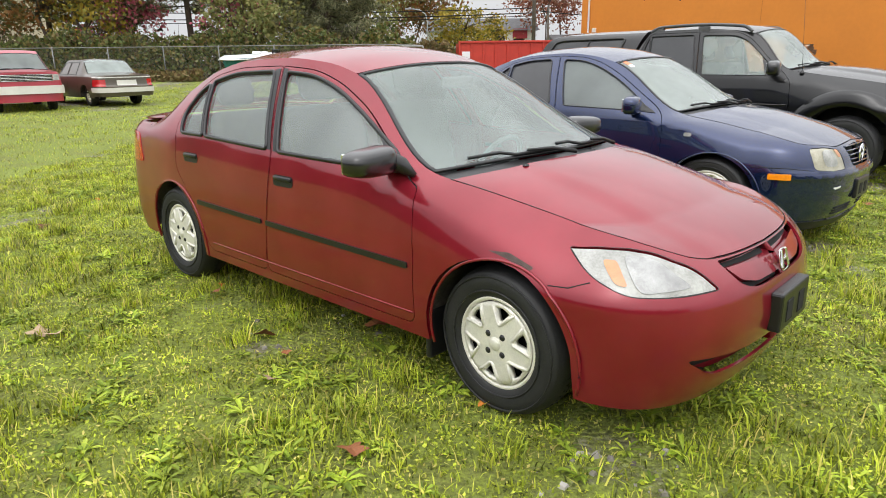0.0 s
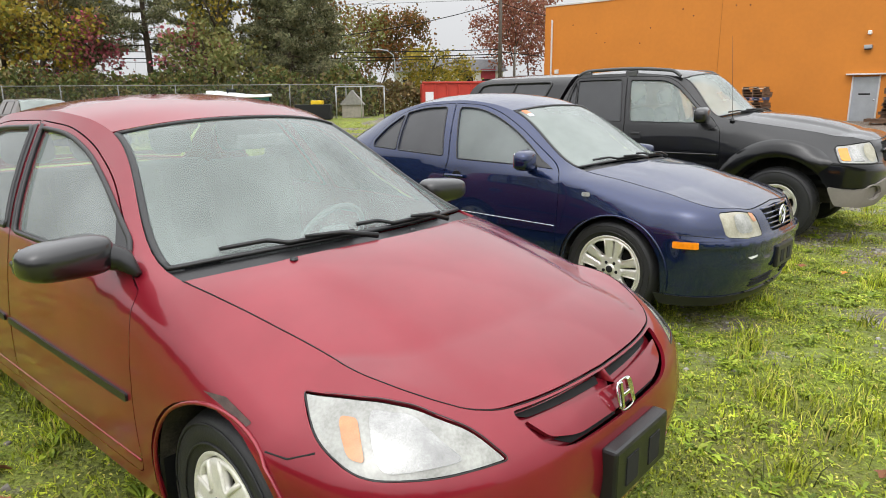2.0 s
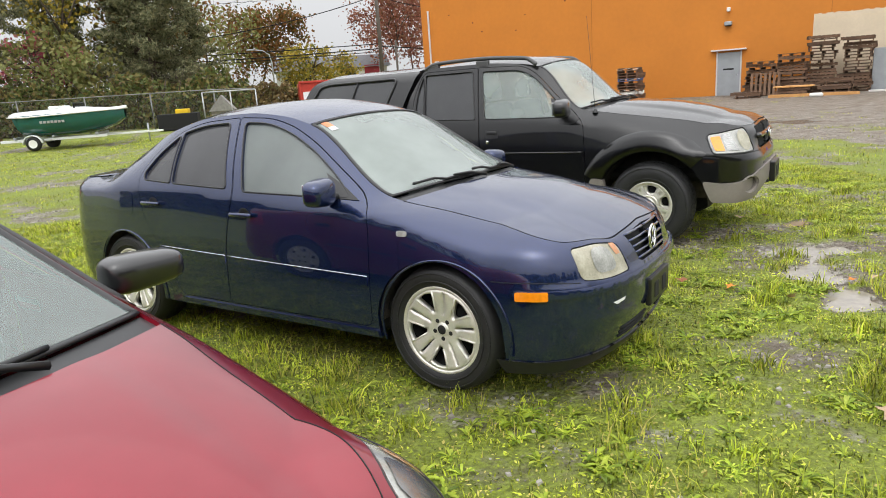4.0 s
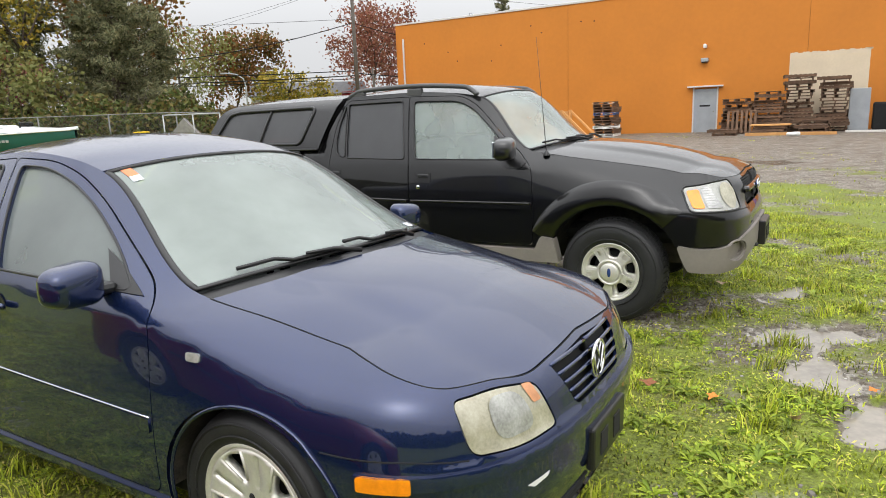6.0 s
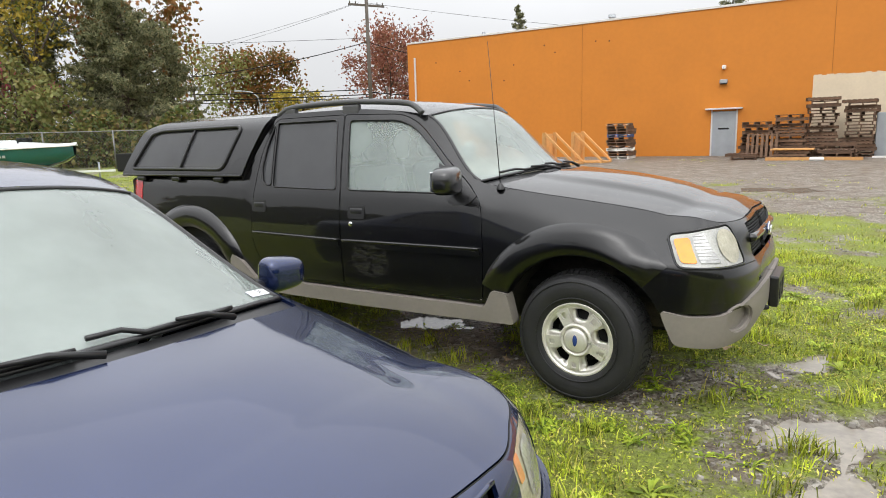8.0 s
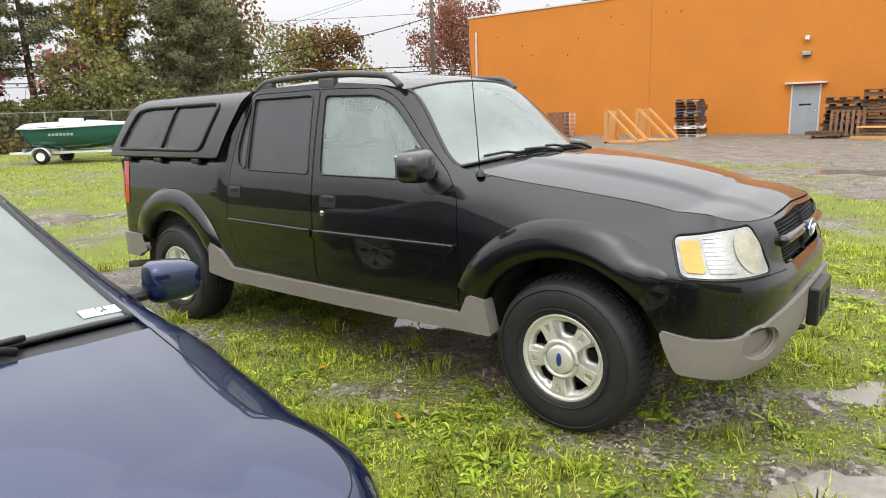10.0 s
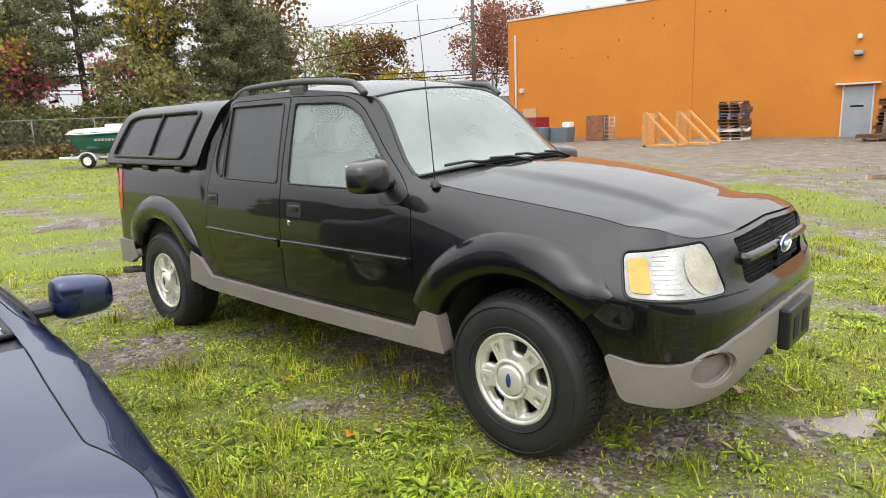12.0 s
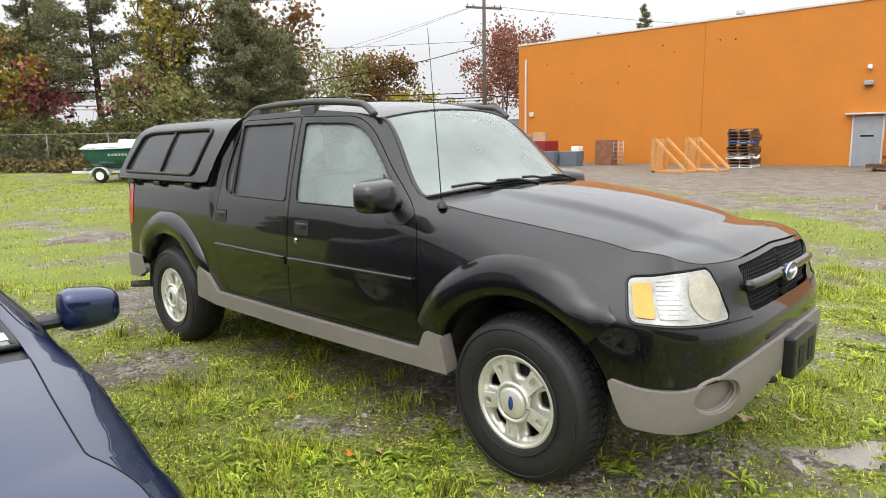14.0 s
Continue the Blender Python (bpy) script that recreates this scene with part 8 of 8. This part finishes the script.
OLD = dict(RED, wb=2.93, hz=0.31, zlow=0.27, archR=0.36, x0=0.42, xf=0.88, nf=5, xr0=-3.6, xr=-4.12, nr=5,
    ze=[(0.5, 0.90), (0, 0.925), (-0.5, 0.96), (-1.05, 1.36), (-1.4, 1.41), (-2.2, 1.41), (-2.55, 1.36), (-3.05, 1.0), (-3.3, 0.97), (-4.0, 0.93)],
    ye=[(0.5, 0.74), (-0.5, 0.76), (-1.05, 0.62), (-2.4, 0.62), (-3.05, 0.74), (-4, 0.76)],
    W=[(0.5, 0.88), (-1.5, 0.90), (-4.0, 0.87)], zsh=[(0.5, 0.82), (-0.5, 0.88), (-2.5, 0.92), (-3.2, 0.90), (-4.0, 0.86)],
    kk=[(0.5, 2.2), (-0.5, 2.0), (-0.7, 1.15), (-2.5, 1.15), (-3.1, 2), (-4, 2.2)], crown=[(-0.4, 0.03), (-4, 0.03)], bow=[(-0.3, 0.12), (-1.1, 0.06), (-2.3, -0.05), (-3.2, -0.08)],
    front=[(0.3, 0.0), (0.6, 0.02), (0.95, 0.08)], rear=[(0.3, 0.02), (0.45, 0.0), (0.62, 0.0), (0.66, 0.05), (0.95, 0.08)], ftop=[(0, 0.905), (1, 0.90)], rtop=[(0, 0.945), (1, 0.94)],
    xcowl=-0.42, xbase=-0.52, xtop=-1.05, xroof=-2.4, xdeck=-3.05, doors=[[(-0.55, 0.33), (-0.55, 0.86), (-1.60, 0.89), (-1.60, 0.33)], [(-1.62, 0.33), (-1.62, 0.89), (-2.5, 0.91), (-2.42, 0.45), (-2.38, 0.33)]])
bz, bk = old_car(Matrix.Translation((-12.7, 23.8, ground_z(-12.7, 23.8, False) - 0.02)) @ Matrix.Rotation(radians(137), 4, 'Z'), OLD, M_GOLD,
    [[(-0.85, 0.96), (-1.60, 0.97), (-1.62, 1.34), (-1.15, 1.33)], [(-1.68, 0.97), (-2.35, 0.98), (-2.32, 1.34), (-1.70, 1.34)]], "brown 1980s four-door sedan parked far across the lot", "car", 0.31, "old_sedan")
sheet("tail_light", bk.rr, [(0.05, 0.62), (0.62, 0.62), (0.62, 0.82), (0.05, 0.82)], M_TAIL, bz, off=0.004, step=0.06, thick=0.02)
sheet("plate", bk.rr, [(bk.tail["L"] - 0.30, 0.64), (bk.tail["L"], 0.64), (bk.tail["L"], 0.80), (bk.tail["L"] - 0.30, 0.80)], M_FLASH, bz, off=0.006, step=0.06)
sheet("chrome_bumper", bk.rr, [(0.0, 0.44), (bk.tail["L"], 0.44), (bk.tail["L"], 0.58), (0.0, 0.58)], M_FLASH, bz, off=0.03, step=0.08, thick=0.05)
sheet("trunk_strip", bk.rr, [(0.0, 0.87), (bk.tail["L"], 0.87), (bk.tail["L"], 0.90), (0.0, 0.90)], M_FLASH, bz, off=0.006, step=0.08)
PICK = dict(OLD, wb=3.1, hz=0.36, zlow=0.42, archR=0.42, x0=0.45, xf=0.85, nf=7, xr0=-3.7, xr=-4.2, nr=7, zm=0.7,
    ze=[(0.5, 1.12), (0, 1.14), (-0.5, 1.16), (-0.95, 1.62), (-1.2, 1.70), (-1.9, 1.70), (-2.15, 1.62), (-2.25, 1.14), (-4.1, 1.12)],
    ye=[(0.5, 0.80), (-0.5, 0.82), (-0.95, 0.64), (-2.1, 0.64), (-2.25, 0.84), (-4.1, 0.84)], W=[(0.5, 0.92), (-4.1, 0.93)], zsh=[(0.5, 1.0), (-0.5, 1.06), (-2.1, 1.10), (-4, 1.08)],
    kk=[(0.5, 2.2), (-0.5, 2.0), (-0.7, 1.15), (-2.2, 1.15), (-2.3, 2), (-4, 2.2)], front=[(0.3, 0.0), (1.2, 0.06)], rear=[(0.3, 0.0), (1.2, 0.03)], ftop=[(0, 1.12), (1, 1.12)], rtop=[(0, 1.12), (1, 1.12)],
    xcowl=-0.42, xbase=-0.52, xtop=-0.95, xroof=-2.05, xdeck=-2.3, back=True, doors=[[(-0.6, 0.48), (-0.6, 1.04), (-1.75, 1.08), (-1.75, 0.48)]])
pu, pk = old_car(Matrix.Translation((-12.1, 19.6, ground_z(-12.1, 19.6, False) - 0.02)) @ Matrix.Rotation(radians(-52), 4, 'Z'), PICK, M_PINKRED, [[(-0.80, 1.14), (-1.72, 1.14), (-1.75, 1.60), (-1.10, 1.60)]], "faded red old pickup parked far across the lot", "pickup truck", 0.36, "old_pickup")
LP = pk.nose["L"]
sheet("grille", pk.fr, [(0.55, 0.86), (LP, 0.86), (LP, 1.06), (0.55, 1.06)], M_DARK, pu, off=0.004, step=0.06)
for k in range(5):
    for sg in (-1, 1):
        q = pk.fr(np.linspace(0.55, LP, 8), np.full(8, 0.88 + 0.04 * k))
        tubes("grille_bar", [[(a + 0.006, sg * b, c) for a, b, c in q]], 0.008, M_CHROME, pu, n=5)
sheet("headlight", pk.fr, [(0.36, 0.88), (0.54, 0.88), (0.54, 1.04), (0.36, 1.04)], M_LAMP, pu, off=0.01, step=0.05, thick=0.02)
sheet("chrome_bumper", pk.fr, [(0.0, 0.52), (LP, 0.52), (LP, 0.74), (0.0, 0.74)], M_FLASH, pu, off=0.05, step=0.08, thick=0.06)

# ---- grass, weeds, stones and leaves ----
G_BLADE = island_mat("grass_blades", [(0.055, 0.065, 0.012), (0.215, 0.265, 0.022), (0.385, 0.45, 0.035), (0.53, 0.59, 0.055), (0.58, 0.48, 0.16)], 0.5, 0.3, patch=0.5)
G_WEED = island_mat("weed_leaves", [(0.09, 0.14, 0.015), (0.22, 0.31, 0.025), (0.34, 0.43, 0.04), (0.43, 0.50, 0.065)], 0.45, 0.25, patch=0.4)
rng = np.random.default_rng(40)


def blades(name, X, Y, Z, H, Wd, material, label):
    """Bent tapering blades of grass at the given roots."""
    n = len(X)
    a = rng.random(n) * 2 * math.pi
    b = a + math.pi / 2 + rng.normal(size=n) * 0.4
    lean = (0.25 + 0.9 * rng.random(n)) * H
    dx, dy, sx, sy = np.cos(a) * Wd / 2, np.sin(a) * Wd / 2, np.cos(b), np.sin(b)
    z0 = Z - 0.004
    V = np.stack([
        np.stack([X - dx, Y - dy, z0], 1), np.stack([X + dx, Y + dy, z0], 1),
        np.stack([X + dx * 0.8 + sx * lean * 0.35, Y + dy * 0.8 + sy * lean * 0.35, Z + H * 0.62], 1), np.stack([X - dx * 0.8 + sx * lean * 0.35, Y - dy * 0.8 + sy * lean * 0.35, Z + H * 0.62], 1),
        np.stack([X + sx * lean, Y + sy * lean, Z + H * 0.95], 1)], 1).reshape(-1, 3)
    k = (np.arange(n) * 5)[:, None]
    F = (k + np.array([[0, 1, 2, 3]])).tolist() + (k + np.array([[3, 2, 4]])).tolist()
    me = bpy.data.meshes.new(name)
    me.from_pydata(V.tolist(), [], F)
    me.materials.append(material)
    return tagged(new(name, me), label, "grass", kind="stuff")


def scatter(n, x0, x1, y0, y1, keep, power=1.0):
    P = []
    X, Y = x0 + (x1 - x0) * rng.random(n), y0 + (y1 - y0) * rng.random(n)
    R = rng.random(n)
    for x, y, r in zip(X, Y, R):
        c = cover(x, y)
        if c ** power > r and keep(x, y):
            P.append((x, y, ground_z(x, y), c))
    return np.array(P)


# short turf close by, in tufts
T = scatter(28000, -5.4, 8.6, 0.2, 11.6, lambda x, y: True, 1.3)
k = 15
R = np.repeat(T, k, 0)
m = len(R)
sp = 0.035 + 0.03 * np.repeat(rng.random(len(T)), k)
grow = np.array([0.6 + 0.95 * smooth(-0.15, 0.45, noise.noise((x * 1.3, y * 1.3, 7.0)) + 0.5 * noise.noise((x * 4.0, y * 4.0, 8.0))) for x, y, z, c in T])
th = np.repeat((0.4 + 1.0 * rng.random(len(T)) ** 2) * grow, k)
blades("grass", R[:, 0] + rng.normal(size=m) * sp, R[:, 1] + rng.normal(size=m) * sp, R[:, 2], (0.018 + 0.034 * rng.random(m)) * th * (0.5 + 0.6 * R[:, 3]), 0.0038 + 0.0045 * rng.random(m), G_BLADE, "short bright green grass tufts over the lot")
# taller clumps
T = scatter(520, -4.6, 8.2, 1.0, 11.2, lambda x, y: True, 0.8)
k = 60
R = np.repeat(T, k, 0)
m = len(R)
blades("tall_grass", R[:, 0] + rng.normal(size=m) * 0.05, R[:, 1] + rng.normal(size=m) * 0.05, R[:, 2], 0.045 + 0.07 * rng.random(m), 0.0045 + 0.004 * rng.random(m), G_BLADE, "taller green grass clumps over the lot")
# farther off: coarser tufts
T = scatter(36000, -22, 24, -7, 34, lambda x, y: not (-5.4 < x < 8.6 and 0.2 < y < 11.6), 1.2)
k = 7
R = np.repeat(T, k, 0)
m = len(R)
d = np.maximum(np.hypot(R[:, 0], R[:, 1]) / 14, 0.6)
blades("far_grass", R[:, 0] + rng.normal(size=m) * 0.10, R[:, 1] + rng.normal(size=m) * 0.10, R[:, 2], 0.02 + 0.035 * rng.random(m), (0.006 + 0.005 * rng.random(m)) * d, G_BLADE, "grass tufts farther across the lot")


def clover(name, T, label):
    """Small low leaves that lie almost flat and close the turf between the blades."""
    n = len(T)
    a, b = rng.random(n) * 2 * math.pi, rng.normal(size=(n, 2)) * 0.35
    ln, wd = 0.005 + 0.008 * rng.random(n), 0.003 + 0.004 * rng.random(n)
    u = np.stack([np.cos(a), np.sin(a), b[:, 0]], 1) * ln[:, None]
    v = np.stack([-np.sin(a), np.cos(a), b[:, 1]], 1) * wd[:, None]
    C = T[:, :3] + np.stack([np.zeros(n), np.zeros(n), 0.004 + 0.018 * rng.random(n)], 1)
    V = np.stack([C - u, C + v, C + u, C - v], 1).reshape(-1, 3)
    k = (np.arange(n) * 4)[:, None]
    me = bpy.data.meshes.new(name)
    me.from_pydata(V.tolist(), [], (k + np.array([[0, 1, 2, 3]])).tolist())
    me.materials.append(G_BLADE)
    return tagged(new(name, me), label, "clover", kind="stuff")


T = scatter(26000, -4.6, 8.2, 1.0, 10.5, lambda x, y: True, 1.0)
T = np.repeat(T, 9, 0)
T[:, :2] += rng.normal(size=(len(T), 2)) * 0.035
clover("clover", T, "low bright green clover and moss between the grass")


def rosettes(name, T, size, label):
    """Broad-leaved weeds: rings of pointed leaves that arch up and out."""
    V, F = [], []
    for x, y, z, c in T:
        s = size * (0.5 + 0.9 * rng.random())
        for j in range(rng.integers(8, 14)):
            a = rng.random() * 2 * math.pi
            ln, wd = s * (0.6 + 0.7 * rng.random()), s * (0.075 + 0.07 * rng.random())
            up = 0.15 + 0.65 * rng.random()
            ca, sa = math.cos(a), math.sin(a)
            o = len(V)
            for f, w, h in ((0.05, 0.15, 0.0), (0.4, 0.8, 0.75), (0.72, 1.0, 1.0), (1.0, 0.05, 0.72)):
                px, py, pz = x + ca * ln * f, y + sa * ln * f, z + ln * up * 0.5 * h
                V += [(px - sa * wd * w, py + ca * wd * w, pz + wd * 0.3), (px, py, pz), (px + sa * wd * w, py - ca * wd * w, pz + wd * 0.3)]
            for q in range(3):
                b = o + q * 3
                F += [(b, b + 1, b + 4, b + 3), (b + 1, b + 2, b + 5, b + 4)]
    me = bpy.data.meshes.new(name)
    me.from_pydata([tuple(map(float, v)) for v in V], [], [tuple(int(i) for i in f) for f in F])
    me.materials.append(G_WEED)
    return tagged(new(name, me), label, "weeds", kind="stuff")


rosettes("weeds", scatter(3200, -4.6, 8.2, 1.0, 11.2, lambda x, y: True, 1.0), 0.046, "broad-leaved green weeds in the grass")
T = np.repeat(scatter(560, -4.6, 8.2, 0.8, 10.5, lambda x, y: True, 0.8), 7, 0)
T[:, :2] += rng.normal(size=(len(T), 2)) * 0.085
rosettes("weed_clumps", T, 0.062, "dense bright green clumps of leafy weeds")
rosettes("large_weeds", scatter(110, -4.6, 7.5, 1.2, 9.0, lambda x, y: True, 0.7), 0.085, "large broad-leaved weeds in the grass")

# loose stones
M_STONE = island_mat("gravel_stones", [(0.09, 0.077, 0.062), (0.20, 0.182, 0.155), (0.30, 0.28, 0.25), (0.42, 0.40, 0.37)], 0.6, 0.0, 0.5)
V, F = [], []
cube = [(-1, -1, -1), (1, -1, -1), (1, 1, -1), (-1, 1, -1), (-0.7, -0.7, 1), (0.7, -0.7, 1), (0.7, 0.7, 1), (-0.7, 0.7, 1)]
n = 0
while n < 9000:
    x, y = rng.uniform(-4.5, 9.5), rng.uniform(1, 13)
    if cover(x, y) > rng.random() * 0.75:
        n += 0.02
        continue
    n += 1
    s = 0.005 + 0.014 * rng.random() ** 3
    z = ground_z(x, y)
    a = rng.random() * 6.3
    o = len(V)
    for p in cube:
        q = [p[i] * s * (0.6 + 0.6 * rng.random()) for i in range(3)]
        V.append((float(x + q[0] * math.cos(a) - q[1] * math.sin(a)), float(y + q[0] * math.sin(a) + q[1] * math.cos(a)), float(z + q[2] * 0.6 + s * 0.15)))
    F += [(o + 4, o + 5, o + 6, o + 7), (o, o + 1, o + 5, o + 4), (o + 1, o + 2, o + 6, o + 5), (o + 2, o + 3, o + 7, o + 6), (o + 3, o, o + 4, o + 7)]
tagged(link("gravel", V, F, M_STONE, smooth=False), "loose grey gravel stones on bare ground", "gravel", kind="stuff")

# fallen leaves
M_LEAFB = mat("fallen_brown_leaf", (0.24, 0.085, 0.03), 0.7, vary=0.3, scale=30, objvary=0.4)
M_LEAFO = mat("fallen_orange_leaf", (0.60, 0.20, 0.02), 0.65, vary=0.2, scale=30, objvary=0.2)
M_LEAFT = mat("fallen_tan_leaf", (0.42, 0.30, 0.18), 0.75, vary=0.2, scale=30, objvary=0.2)


def leaf_mesh(seed):
    """A dry curled maple-like leaf about 1 across, with five lobes."""
    r = np.random.default_rng(seed)
    V, F = [(0, 0, 0.03)], []
    m = 20
    for k in range(m):
        a = 2 * math.pi * k / m
        rad = (0.5 if k % 4 == 0 else 0.30 if k % 4 == 2 else 0.36) * (0.85 + 0.3 * r.random())
        V.append((rad * math.cos(a), rad * math.sin(a), 0.04 + 0.22 * rad * math.cos(2 * a + seed) + 0.05 * r.random()))
    F = [(0, 1 + k, 1 + (k + 1) % m) for k in range(m)]
    me = bpy.data.meshes.new("fallen_leaf")
    me.from_pydata([tuple(map(float, v)) for v in V], [], F)
    return me


LEAVES = [leaf_mesh(s) for s in range(3)]
for q in range(3):
    LEAVES[q].materials.append((M_LEAFB, M_LEAFO, M_LEAFT)[q])
spots = [(-2.13, 3.18, 0.14, 2), (-2.02, 3.17, 0.13, 2), (-0.93, 3.14, 0.12, 0), (0.17, 2.42, 0.09, 1), (-0.36, 3.25, 0.13, 0), (-0.34, 2.08, 0.12, 0), (-0.77, 2.64, 0.07, 2), (3.74, 3.96, 0.17, 2), (3.70, 3.90, 0.10, 0), (5.56, 7.58, 0.10, 2), (5.84, 7.57, 0.10, 2), (-3.46, 5.55, 0.14, 0), (4.18, 5.72, 0.08, 1), (3.54, 7.3, 0.08, 1)]
for _ in range(46):
    spots.append((rng.uniform(-4.5, 8), rng.uniform(1.4, 10), rng.uniform(0.05, 0.10), int(rng.choice([0, 0, 0, 2, 1]))))
words = ("dry brown fallen leaf lying in the grass", "bright orange fallen leaf lying in the grass", "pale tan fallen leaf lying in the grass")
for x, y, s, q in spots:
    o = new("fallen_leaf", LEAVES[q])
    o.matrix_world = Matrix.Translation((x, y, ground_z(x, y) + 0.028)) @ Euler((rng.normal() * 0.25, rng.normal() * 0.25, rng.random() * 6.3)).to_matrix().to_4x4() @ Matrix.Diagonal((s, s, s, 1))
    tagged(o, words[q], "leaf", group="fallen leaves")
